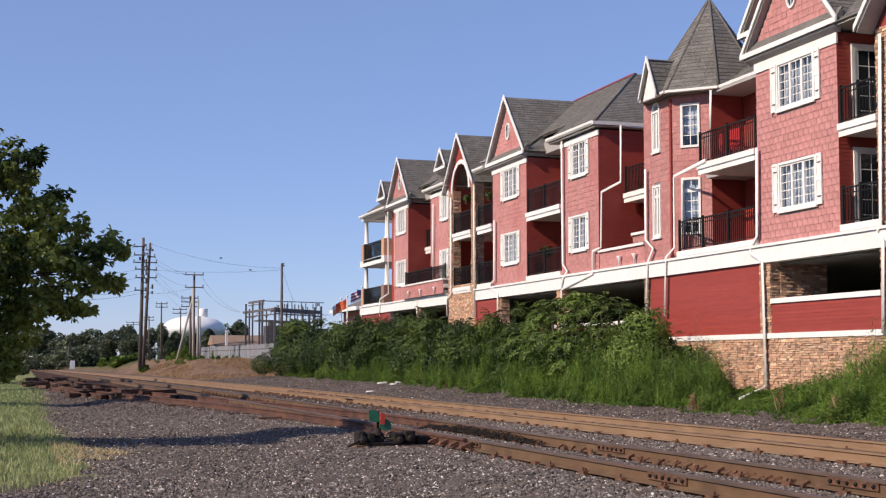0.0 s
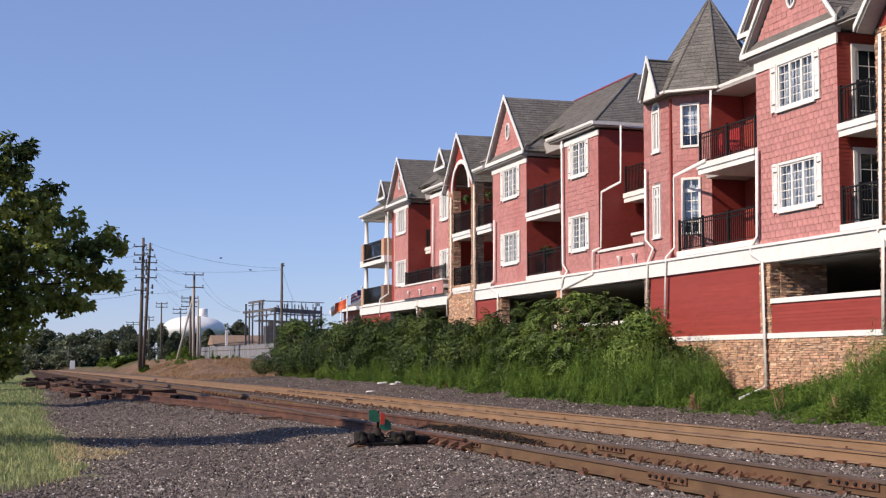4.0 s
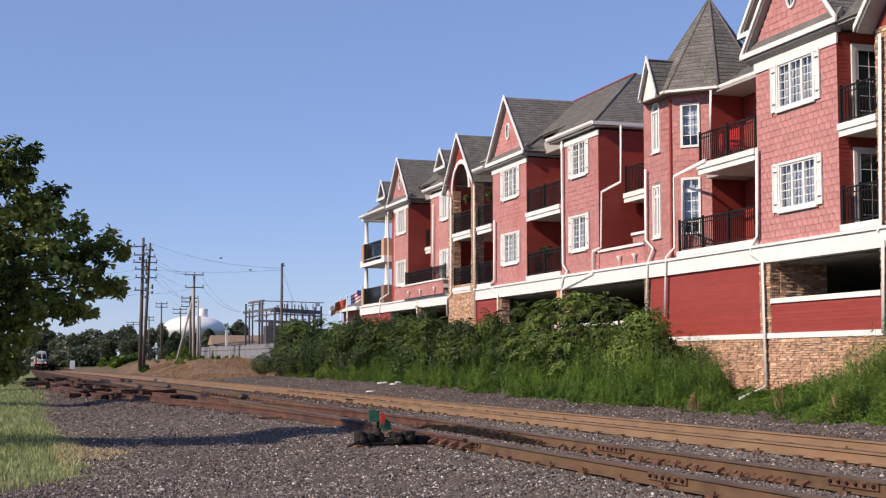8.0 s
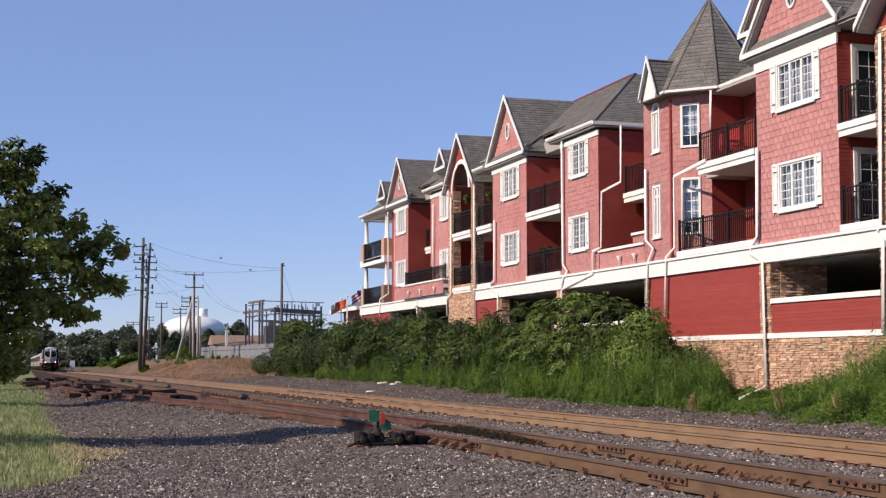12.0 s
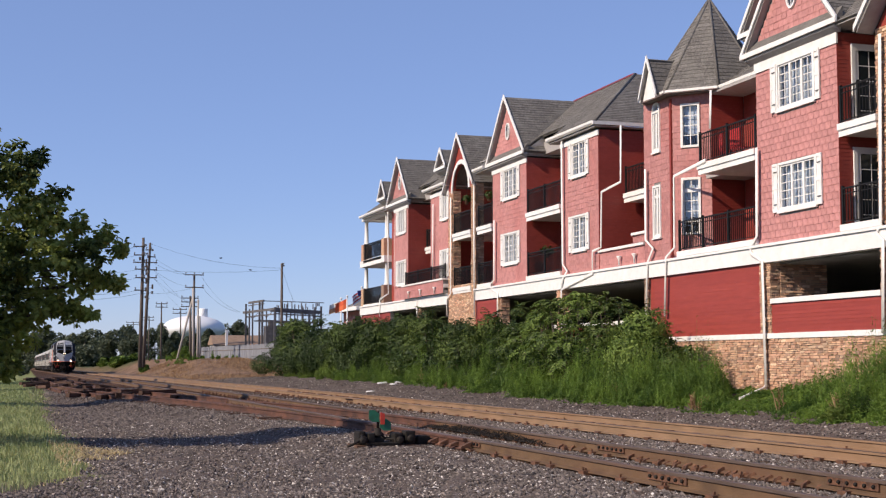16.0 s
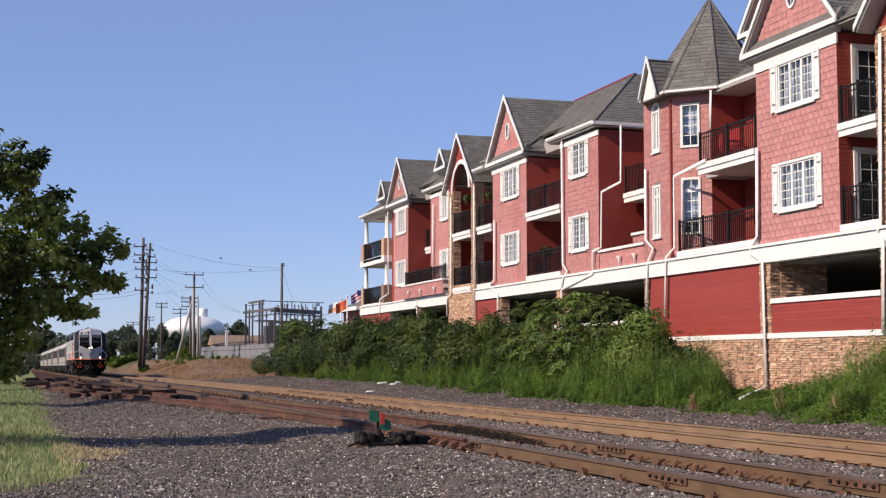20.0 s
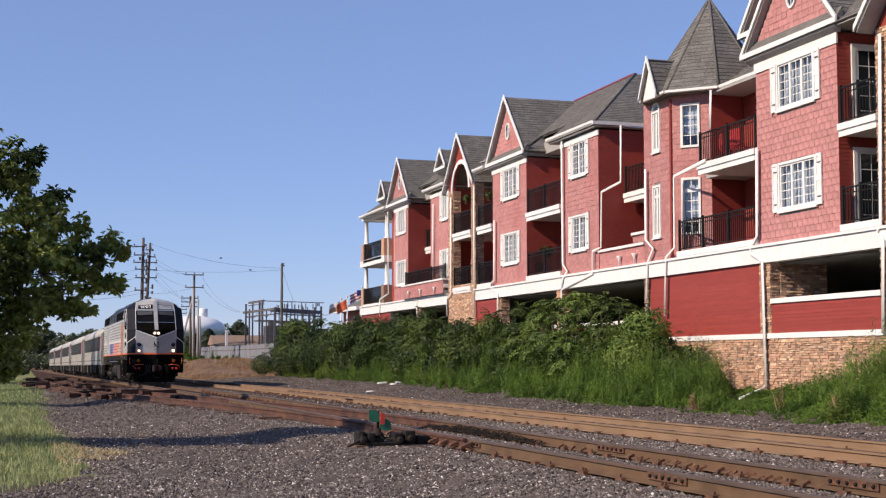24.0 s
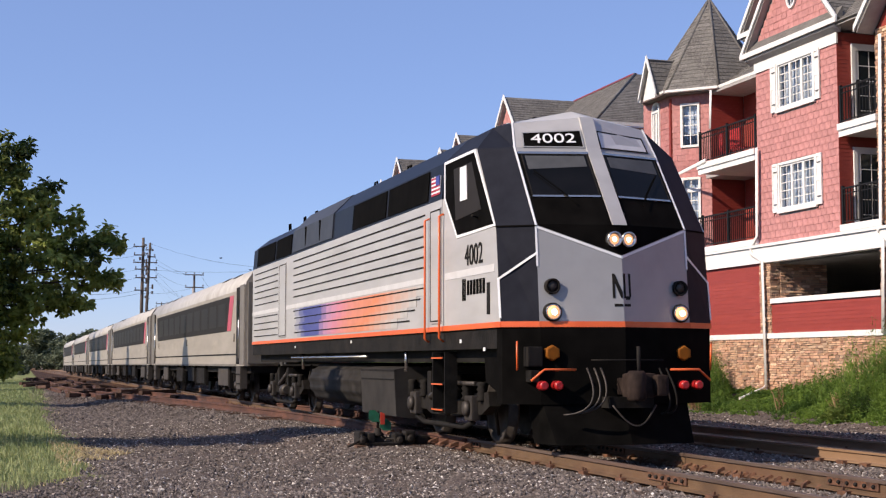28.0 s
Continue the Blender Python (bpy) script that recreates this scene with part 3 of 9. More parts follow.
# rail braces by the switch points
for i in range(9):
    bm = bmesh.new()
    x, y = TRACK_X - GAUGE / 2 - 0.075, SWITCH_Y - 3.2 + i * 0.53
    prism(bm, [(x, -0.155), (x - 0.16, -0.155), (x - 0.13, -0.12), (x + 0.03, -0.06)], "y", y - 0.06, y + 0.06)
    part("rail_brace", bm, M["iron_rust"], siding_track)


def switch_stand():
    """Low hand-thrown switch stand: cast base on two head ties, throw lever, spindle and a folded pair of targets."""
    t = thing("switch_stand", "low black switch stand with green and red targets", "switch stand", at=(5.73, 21.7, -0.17))
    part("head_tie", boxes((-0.42, 0.72, -0.3, -0.1, -0.1, -0.02), bevel=0.01), M["tie"], t)
    part("head_tie", boxes((-0.42, 0.72, 0.14, 0.36, -0.1, -0.02), bevel=0.01), M["tie"], t)
    bm = boxes((-0.28, 0.3, -0.32, 0.36, -0.02, 0.02), (-0.1, 0.06, -0.2, 0.2, 0.02, 0.09), bevel=0.008)
    lathe(bm, (0, 0, 0.1), "z", [(0, 0.11), (0.05, 0.1), (0.08, 0.06), (0.14, 0.05)], 14)
    part("base", bm, M["black_iron"], t)
    part("gear_housing", boxes((-0.36, -0.26, -0.2, 0.18, 0.0, 0.2), (-0.22, -0.1, -0.24, 0.1, 0.0, 0.17), bevel=0.03), M["black_iron"], t)
    part("crank_housing", boxes((0.22, 0.36, -0.24, 0.1, -0.02, 0.17), bevel=0.03), M["black_iron"], t)
    part("lock_box", boxes((0.4, 0.56, -0.26, 0.02, -0.02, 0.2), bevel=0.03), M["black_iron"], t)
    part("rod_cover", boxes((0.6, 0.8, -0.2, 0.05, -0.02, 0.12), bevel=0.03), M["black_iron"], t)
    for x, z, r in ((-0.31, 0.07, 0.06), (0.3, 0.06, 0.055), (0.48, 0.08, 0.06)):
        bm = bmesh.new()
        lathe(bm, (x, -0.26, z), "y", [(-0.06, r * 0.5), (-0.05, r), (0.03, r), (0.05, r * 0.5)], 14)
        part("pivot", bm, M["black_iron"], t)
    part("throw_lever", tubes(([(-0.3, -0.1, 0.18), (-0.36, -0.4, 0.08), (-0.62, -0.5, -0.02)], 0.02)), M["black_iron"], t)
    bm = bmesh.new()
    lathe(bm, (-0.36, -0.42, 0.06), "y", [(-0.06, 0.03), (-0.05, 0.05), (0.05, 0.05), (0.06, 0.03)], 10)
    part("lever_weight", bm, M["black_iron"], t)
    part("spindle", tubes(([(0, 0, 0.22), (0, 0, 0.52)], 0.022)), M["black_iron"], t)
    part("connecting_rod", tubes(([(0.1, 0.1, 0.07), (0.75, 0.1, 0.07), (1.4, 0.12, 0.05)], 0.025)), M["black_iron"], t)
    part("connecting_rod", tubes(([(0.1, -0.15, 0.07), (1.4, -0.12, 0.05)], 0.02)), M["black_iron"], t)
    green = surface("green_target_enamel", (0.008, 0.12, 0.06), (0.012, 0.16, 0.085), 12, 0.45, stain=(0.03, 0.08, 0.04), stain_scale=8)
    red = surface("red_target_enamel", (0.5, 0.045, 0.025), (0.6, 0.06, 0.03), 12, 0.45)
    for z0, x0, dx in ((0.34, -0.16, 0.17), (0.2, 0.02, 0.19)):
        bm = bmesh.new()
        prism(bm, [(x0, z0 + 0.05), (x0 + dx * 0.35, z0), (x0 + dx, z0), (x0 + dx, z0 + 0.13), (x0 + dx * 0.6, z0 + 0.19), (x0, z0 + 0.19)], "y", -0.035, -0.027)
        part("target_blade", bm, green, t, "green enamel target blade")
    bm = bmesh.new()
    prism(bm, [(0.03, 0.3), (0.1, 0.3), (0.1, 0.47), (0.03, 0.5)], "y", -0.055, -0.046)
    part("target_blade", bm, red, t, "red enamel target blade")



switch_stand()
# black grease and cinders heaped against the far rail opposite the switch
n = 4200
gy = 20.3 + 6.6 * rng.beta(1.6, 1.3, n)
heap = 0.16 * np.sin(np.pi * np.clip((gy - 20.2) / 6.9, 0, 1)) ** 0.6 * (0.75 + 0.25 * np.sin(gy * 5.1) * np.sin(gy * 2.3))
gu = rng.uniform(0, 1, n)
gx = TRACK_X + GAUGE / 2 - 0.03 - 0.16 * gu
v, f = lumps(np.stack([gx, gy, -0.165 + heap * (1 - gu) * rng.uniform(0.3, 1, n)], 1), 0.02 * rng.lognormal(0, 0.35, n), 0.7)
tagged(cloud_part("grease_heap", v, f, M["black_iron"]), "black grease and cinders heaped along the rail", "grease", kind="stuff")


# ---- the apartment building along the line ----
FX = 21.65                      # plane of the bays' fronts
BAND0, BAND1, FLOOR2, EAVE = 4.10, 4.62, 7.62, 10.43
house = thing("apartment_building", "three-storey red shingled apartment building with grey gables", "apartment building", at=(FX, 50, 0.2))
HOUSE_INV = Matrix.Translation((-FX, -50, -0.2))


def hpart(name, bm, material, label="", parent=None):
    """A part of the building, given in world places."""
    bm.transform(HOUSE_INV)
    return part(name, bm, material, parent or house, label)


def cells(y0, y1, z0, z1, holes):
    """The rectangles that remain of a wall once its openings are cut out."""
    zs = sorted({z0, z1, *[h[2] for h in holes], *[h[3] for h in holes]})
    out = []
    for a, b in zip(zs, zs[1:]):
        if a < z0 or b > z1:
            continue
        cut = sorted((h[0], h[1]) for h in holes if h[2] < b - 1e-6 and h[3] > a + 1e-6)
        y = y0
        for c, d in cut:
            if c > y:
                out.append((y, c, a, b))
            y = max(y, d)
        if y < y1:
            out.append((y, y1, a, b))
    return out


def slabs_to_mesh(rows, axis, plane, sign):
    """Tapered slabs (a0, a1, z0, z1, proud_low, proud_high) on a wall plane, as arrays. sign: the way that they stand out."""
    r = np.array(rows)
    n = len(r)
    v = np.zeros((n, 8, 3))
    i, j = (0, 1) if axis == "x" else (1, 0)      # axis: the wall's normal
    for c, (a, z, p) in enumerate(((0, 2, None), (1, 2, None), (1, 3, None), (0, 3, None), (0, 2, 4), (1, 2, 4), (1, 3, 5), (0, 3, 5))):
        v[:, c, j], v[:, c, 2] = r[:, a], r[:, z]
        v[:, c, i] = plane + (0 if p is None else sign * r[:, p])
    f = np.array([(4, 5, 6, 7), (0, 4, 7, 3), (5, 1, 2, 6), (0, 1, 5, 4), (7, 6, 2, 3), (1, 0, 3, 2)])
    if (sign > 0) == (axis == "x"):
        f = f[:, ::-1]
    return v.reshape(-1, 3) + np.array((-FX, -50, -0.2)), (np.arange(n)[:, None, None] * 8 + f[None]).reshape(-1, 4)


def shingle_rows(y0, y1, z0, z1, holes, top=None, exposure=0.2, width=0.27):
    """Courses of wooden shingles in broken bond, cut round the openings and under a sloping top."""
    full, cut = [], []
    z, k = z0, 0
    while z < z1 - 0.02:
        zt = min(z + exposure, z1)
        a, b = (y0, y1) if top is None else top(zt)
        y = a - (0.5 * width if k % 2 else 0) - rng.uniform(0, 0.03)
        while y < b:
            ya, yb = max(y, a), min(y + width, b)
            spans = [(ya, yb)]
            for h in holes:
                if h[2] < zt - 0.02 and h[3] > z + 0.02:
                    spans = [s for p, q in spans for s in ((p, min(q, h[0])), (max(p, h[1]), q)) if s[1] - s[0] > 0.015]
            for p, q in spans:
                whole = q - p > width - 0.005 and zt - z > exposure - 0.005
                (full if whole else cut).append((p + 0.004, q - 0.004, z + rng.uniform(-0.006, 0.006), zt + 0.012 if zt < z1 else zt, 0.018 + rng.uniform(-0.003, 0.003), 0.006))
            y += width
        z += exposure
        k += 1
    return full, cut


def lap_siding(name, axis, plane, sign, a0, a1, z0, z1, holes=(), exposure=0.108, singly=False, parent=None):
    rows = []
    z = z0
    while z < z1 - 0.02:
        zt = min(z + exposure, z1)
        spans = [(a0, a1)]
        for h in holes:
            if h[2] < zt - 0.02 and h[3] > z + 0.02:
                spans = [s for p, q in spans for s in ((p, min(q, h[0])), (max(p, h[1]), q)) if s[1] - s[0] > 0.02]
        for p, q in spans:
            rows.append((p, q, z, zt + 0.004, 0.013, 0.005))
        z += exposure
    if singly:
        for r in rows:
            v, f = slabs_to_mesh([r], axis, plane, sign)
            cloud_part("siding_board", v, f, M["siding"], parent or house)
    else:
        v, f = slabs_to_mesh(rows, axis, plane, sign)
        cloud_part(name, v, f, M["siding"], parent or house)


def window(y0, y1, z0, z1, columns, rows, shutters=True, x=FX, transom=None, arched=False, parent=None):
    """White casement window in its opening: trim, sashes, a pane in each light, glazing bars, louvred shutters beside it, curtain behind."""
    t = 0.075
    bm = bmesh.new()
    for r in ((y0 - t, y0, z0 - t, z1 + t), (y1, y1 + t, z0 - t, z1 + t), (y0, y1, z1, z1 + t), (y0, y1, z0 - t, z0)):
        box(bm, x - 0.06, x + 0.12, *r)
    box(bm, x - 0.09, x + 0.1, y0 - t - 0.03, y1 + t + 0.03, z0 - t - 0.05, z0 - t)
    w = hpart("window", bm, M["white"], "white framed window with small panes", parent)
    cw = (y1 - y0) / columns
    bars = bmesh.new()
    for c in range(columns):
        ca, cb = y0 + c * cw, y0 + (c + 1) * cw
        s = 0.05
        for r in ((ca, ca + s, z0, z1), (cb - s, cb, z0, z1), (ca + s, cb - s, z0, z0 + s), (ca + s, cb - s, z1 - s, z1)):
            box(bars, x - 0.02, x + 0.04, *r)
        box(bars, x - 0.005, x + 0.02, (ca + cb) / 2 - 0.011, (ca + cb) / 2 + 0.011, z0 + s, z1 - s)
        for i in range(1, rows):
            zz = z0 + s + (z1 - z0 - 2 * s) * i / rows
            hh = 0.05 if transom == i else 0.011
            box(bars, x - 0.004, x + 0.019, ca + s, cb - s, zz - hh, zz + hh)
        pb = boxes((x + 0.022, x + 0.028, ca + s, cb - s, z0 + s, z1 - s))
        hpart("pane", pb, M["glass"], "", w).visible_shadow = False
    hpart("sash", bars, M["white"], "", w)
    cu = bmesh.new()
    k = 10
    for a, b in ((y0 + 0.02, y0 + (y1 - y0) * 0.485), (y1 - (y1 - y0) * 0.485, y1 - 0.02)):
        for i in range(k):
            p, q = a + (b - a) * i / k, a + (b - a) * (i + 1) / k
            box(cu, x + 0.18 + 0.03 * (i % 2), x + 0.2 + 0.03 * (i % 2), p, q, z0 + 0.02, z1 - 0.02)
    hpart("curtain", cu, M["curtain"], "pale drawn curtain", w)
    if shutters:
        for a in (y0 - t - 0.3, y1 + t + 0.01):
            sb = boxes((x - 0.075, x - 0.03, a, a + 0.05, z0 - t, z1 + t), (x - 0.075, x - 0.03, a + 0.24, a + 0.29, z0 - t, z1 + t), (x - 0.055, x - 0.035, a + 0.05, a + 0.24, z0 - t, z1 + t))
            for f in (0.0, 0.47, 0.94):
                zz = z0 - t + (z1 - z0 + 2 * t) * f
                box(sb, x - 0.073, x - 0.03, a + 0.05, a + 0.24, zz, zz + 0.09)
            sh = hpart("shutter", sb, M["white"], "white panelled wooden shutter", w)
            hb = bmesh.new()
            for f in (0.12, 0.86):
                zz = z0 + (z1 - z0) * f
                box(hb, x - 0.085, x - 0.074, a + 0.02, a + 0.2, zz - 0.012, zz + 0.012)
            tube(hb, [(x - 0.085, a + 0.14, z0 - t - 0.02), (x - 0.085, a + 0.18, z0 - t - 0.12)], 0.012, 5)
            hpart("shutter_hardware", hb, M["iron"], "black iron shutter hinges and hook", w)
    if arched:
        ab = bmesh.new()
        n = 12
        yc, rr = (y0 + y1) / 2, (y1 - y0) / 2
        for i in range(n):
            a, b = math.pi * i / n, math.pi * (i + 1) / n
            prism(ab, [(yc + rr * math.cos(a), z1 + t + rr * math.sin(a)), (yc + (rr + t) * math.cos(a), z1 + t + (rr + t) * math.sin(a)), (yc + (rr + t) * math.cos(b), z1 + t + (rr + t) * math.sin(b)), (yc + rr * math.cos(b), z1 + t + rr * math.sin(b))], "x", x - 0.06, x + 0.05)
        box(ab, x - 0.02, x + 0.02, yc - 0.012, yc + 0.012, z1 + t, z1 + t + rr)
        hpart("arched_head", ab, M["white"], "", w)
        pb = bmesh.new()
        prism(pb, [(yc + rr * math.cos(math.pi * i / n), z1 + t + rr * math.sin(math.pi * i / n)) for i in range(n + 1)], "x", x - 0.008, x - 0.003)
        hpart("pane", pb, M["glass"], "", w).visible_shadow = False
    return w


def bay(y0, y1, windows, z0=BAND1, z1=10.15, depth=3.4, singly=False, frieze=0.22):
    """A projecting bay: shingled front with window openings, lap-sided return that faces down the line, white frieze."""
    holes = [(a - 0.02, b + 0.02, c - 0.02, d + 0.02) for a, b, c, d, *_ in windows]
    bm = bmesh.new()
    for a, b, c, d in cells(y0, y1, z0, z1, holes):
        box(bm, FX, FX + 0.16, a, b, c, d)
    box(bm, FX + 0.16, FX + depth, y0, y0 + 0.14, z0, z1)
    box(bm, FX + 0.16, FX + depth, y1 - 0.14, y1, z0, z1)
    wall = hpart("bay_wall", bm, [M["room"]], "shingled bay wall")
    full, cut = shingle_rows(y0, y1, z0, z1 - frieze, holes)
    if singly:
        chosen = full[:300]
        cut += full[300:]
        v, f = slabs_to_mesh([(0, 0.262, 0, 0.212, 0.018, 0.006)], "x", 0, -1)
        first = None
        for r in chosen:
            if first is None:
                first = cloud_part("shingle", v - np.array((-FX, -50, -0.2)), f, M["shingle"], wall)
                ob = first
            else:
                ob = new("shingle", first.data)
                ob.parent = wall
            ob.location = (0.0, r[0] - 50, r[2] - 0.2)
    else:
        cut += full
    v, f = slabs_to_mesh(cut, "x", FX, -1)
    tagged(cloud_part("shingles", v, f, M["shingle"], wall), kind="stuff")
    lap_siding("return_siding", "y", y0, -1, FX - 0.02, FX + depth, z0, z1, parent=wall)
    hpart("frieze_board", boxes((FX - 0.05, FX, y0 - 0.04, y1 + 0.04, z1 - frieze, z1)), M["white"], "", wall)
    for a, b, c, d, n, r in windows:
        window(a, b, c, d, n, r)
    return wall


# bays from the near end to the far end of the facade
W1, W2 = (5.62, 6.92), (8.62, 9.92)
bay(32.42, 36.75, [(33.6, 35.45, *W1, 3, 5), (33.6, 35.45, *W2, 3, 5)], z1=10.25, frieze=0.32, singly=True)
bay(48.6, 52.38, [(49.85, 51.15, *W1, 2, 5), (49.85, 51.15, *W2, 2, 5)])
bay(56.38, 60.85, [(57.55, 59.25, *W1, 3, 5), (57.55, 59.25, *W2, 3, 5)])
bay(67.75, 70.9, [(67.95, 68.75, *W1, 2, 5), (67.95, 68.75, *W2, 2, 5)])
bay(75.3, 78.3, [(76.0, 77.4, *W1, 3, 5), (76.0, 77.4, *W2, 3, 5)])

# recessed back walls of the balconies, with dark glazed doors
for y0, y1, back in ((30.6, 32.42, 24.6), (36.75, 41.4, 23.9), (44.6, 48.6, 24.6), (52.38, 56.38, 24.6), (60.85, 67.75, 24.4), (70.9, 75.3, 24.4), (78.3, 80.3, 22.4)):
    hpart("recess_wall", boxes((back, back + 0.15, y0, y1, BAND1, 10.85)), M["room"])
    lap_siding("recess_siding", "x", back, -1, y0, y1, BAND1, 10.85)


def balcony_door(y0, y1, z0, x):
    bm = boxes((x - 0.05, x, y0, y0 + 0.12, z0, z0 + 2.15), (x - 0.05, x, y1 - 0.12, y1, z0, z0 + 2.15), (x - 0.05, x, y0 + 0.12, y1 - 0.12, z0 + 2.03, z0 + 2.15), (x - 0.04, x, (y0 + y1) / 2 - 0.06, (y0 + y1) / 2 + 0.06, z0, z0 + 2.03))
    d = hpart("balcony_door", bm, M["white"], "white framed glazed balcony door")
    for a, b in ((y0 + 0.12, (y0 + y1) / 2 - 0.06), ((y0 + y1) / 2 + 0.06, y1 - 0.12)):
        hpart("pane", boxes((x - 0.038, x - 0.03, a, b, z0 + 0.1, z0 + 2.03)), M["glass"], "", d)


for y0, y1, x in ((37.0, 38.6, 23.87), (53.3, 55.0, 24.57), (72.0, 73.8, 24.37)):
    for z in (BAND1 + 0.12, FLOOR2 + 0.02):
        balcony_door(y0, y1, z, x)

hpart("balcony_slab", boxes((FX + 0.75, 24.3, 40.45, 41.4, FLOOR2 - 0.3, FLOOR2 - 0.01)), M["soffit"])


def return_door(y, x0, z0):
    """Glazed door set in a return wall, facing down the line."""
    f = 0.11
    bm = boxes((x0, x0 + f, y - 0.07, y - 0.02, z0, z0 + 2.3), (x0 + 1.0, x0 + 1.0 + f, y - 0.07, y - 0.02, z0, z0 + 2.3), (x0 + f, x0 + 1.0, y - 0.07, y - 0.02, z0 + 2.12, z0 + 2.3), (x0 + f, x0 + 0.22, y - 0.055, y - 0.03, z0, z0 + 2.12))
    for i in range(1, 5):
        box(bm, x0 + 0.22, x0 + 0.9, y - 0.05, y - 0.03, z0 + 0.42 * i, z0 + 0.42 * i + 0.02)
    box(bm, x0 + 0.55, x0 + 0.57, y - 0.05, y - 0.03, z0 + 0.1, z0 + 2.1)
    d = hpart("balcony_door", bm, M["white"], "white framed glazed balcony door")
    hpart("pane", boxes((x0 + 0.22, x0 + 1.0, y - 0.042, y - 0.036, z0 + 0.05, z0 + 2.12)), surface("dark_glass", (0.012, 0.016, 0.02), (0.02, 0.026, 0.03), 2, 0.06), "", d)


return_door(32.42, FX + 0.42, FLOOR2 + 0.02)
return_door(32.42, FX + 0.42, BAND1 + 0.12)


baluster_me = boxes((-0.012, 0.012, -0.012, 0.012, 0, 0.93))
baluster_me = [part("baluster", baluster_me, M["iron"], house)]


def balcony(y0, y1, z, x=FX - 0.12, back=24.3, slab=True, posts=()):
    """Balcony floor with a stepped white fascia, black iron railing of thin balusters."""
    bm = bmesh.new()
    if slab:
        box(bm, x + 0.1, back, y0, y1, z - 0.3, z)
        box(bm, x, x + 0.1, y0 - 0.04, y1 - 0.02, z - 0.16, z + 0.02)
        box(bm, x + 0.05, x + 0.1, y0, y1 - 0.02, z - 0.34, z - 0.16)
    else:
        box(bm, x + 0.02, x + 0.3, y0 - 0.05, y1 - 0.02, z - 0.16, z + 0.02)
        box(bm, x + 0.06, x + 0.28, y0, y1 - 0.02, z - 0.28, z - 0.16)
    b = hpart("balcony", bm, M["white"], "white balcony edge with black iron railing")
    xr = x + 0.13
    rb = boxes((xr - 0.025, xr + 0.025, y0, y1, z + 1.0, z + 1.045), (xr - 0.015, xr + 0.015, y0, y1, z + 0.86, z + 0.885), (xr - 0.015, xr + 0.015, y0, y1, z + 0.09, z + 0.12))
    hpart("rail", rb, M["iron"], "", b)
    for yp in (y0 + 0.04, *posts, y1 - 0.05):
        hpart("post", boxes((xr - 0.035, xr + 0.035, yp - 0.035, yp + 0.035, z, z + 1.1)), M["iron"], "", b)
    n = int((y1 - y0) / 0.125)
    for i in range(1, n):
        if not baluster_me[0].get("used"):
            ob = baluster_me[0]
            ob["used"] = 1
        else:
            ob = new("baluster", baluster_me[0].data)
        ob.parent = b
        ob.location = (xr - FX, y0 + (y1 - y0) * i / n - 50, z + 0.1 - 0.2)
    return b


for y0, y1, posts in ((30.62, 32.36, (31.5,)), (36.8, 40.45, (38.6,)), (52.42, 56.32, (54.3,)), (60.9, 63.0, ()), (64.0, 66.85, ())):
    balcony(y0, y1, FLOOR2, posts=posts)
    balcony(y0, 42.0 if y0 == 36.8 else y1, BAND1 + 0.22, posts=(*posts, 40.3) if y0 == 36.8 else posts, slab=False)
balcony(44.65, 48.5, FLOOR2, x=22.6)
balcony(70.95, 75.25, FLOOR2, x=22.6)
balcony(67.75, 75.3, 5.12, x=FX - 0.3, slab=False, posts=(70.3, 72.8))

# notch beside the turret: stepped shingled parapets with white caps
for x, y0, y1, z1 in ((FX, 44.62, 48.58, 5.32), (22.5, 44.62, 47.4, 5.9)):
    pw = hpart("parapet", boxes((x + 0.01, x + 0.16, y0, y1, BAND1, z1)), M["room"])
    fu, cu_ = shingle_rows(y0, y1, BAND1, z1, ())
    v, f = slabs_to_mesh(fu + cu_, "x", x + 0.01, -1)
    tagged(cloud_part("shingles", v, f, M["shingle"], pw), kind="stuff")
    hpart("parapet_cap", boxes((x - 0.09, x + 0.2, y0 - 0.03, y1, z1, z1 + 0.1), bevel=0.01), M["white"], "", pw)
pw = hpart("parapet", boxes((FX - 0.3, FX - 0.03, 67.75, 75.5, BAND1 + 0.05, 5.36)), M["room"], "low shingled terrace parapet")
fu, cu_ = shingle_rows(67.75, 75.5, BAND1 + 0.05, 5.36, ())
v, f = slabs_to_mesh(fu + cu_, "x", FX - 0.3, -1)
tagged(cloud_part("shingles", v, f, M["shingle"], pw), kind="stuff")
hpart("parapet_cap", boxes((FX - 0.37, FX + 0.0, 67.7, 75.55, 5.36, 5.45), bevel=0.01), M["white"], "", pw)
for y, x in ((45.3, FX - 0.1), (46.6, FX - 0.1), (69.0, FX - 0.4), (71.6, FX - 0.4), (73.9, FX - 0.4)):
    fb = bmesh.new()
    lathe(fb, (x, y, 5.02), "z", [(-0.32, 0.035), (-0.12, 0.035), (0.0, 0.1), (0.03, 0.1)], 8)
    hpart("scupper_funnel", fb, M["gutter"], "white funnel-shaped scupper")

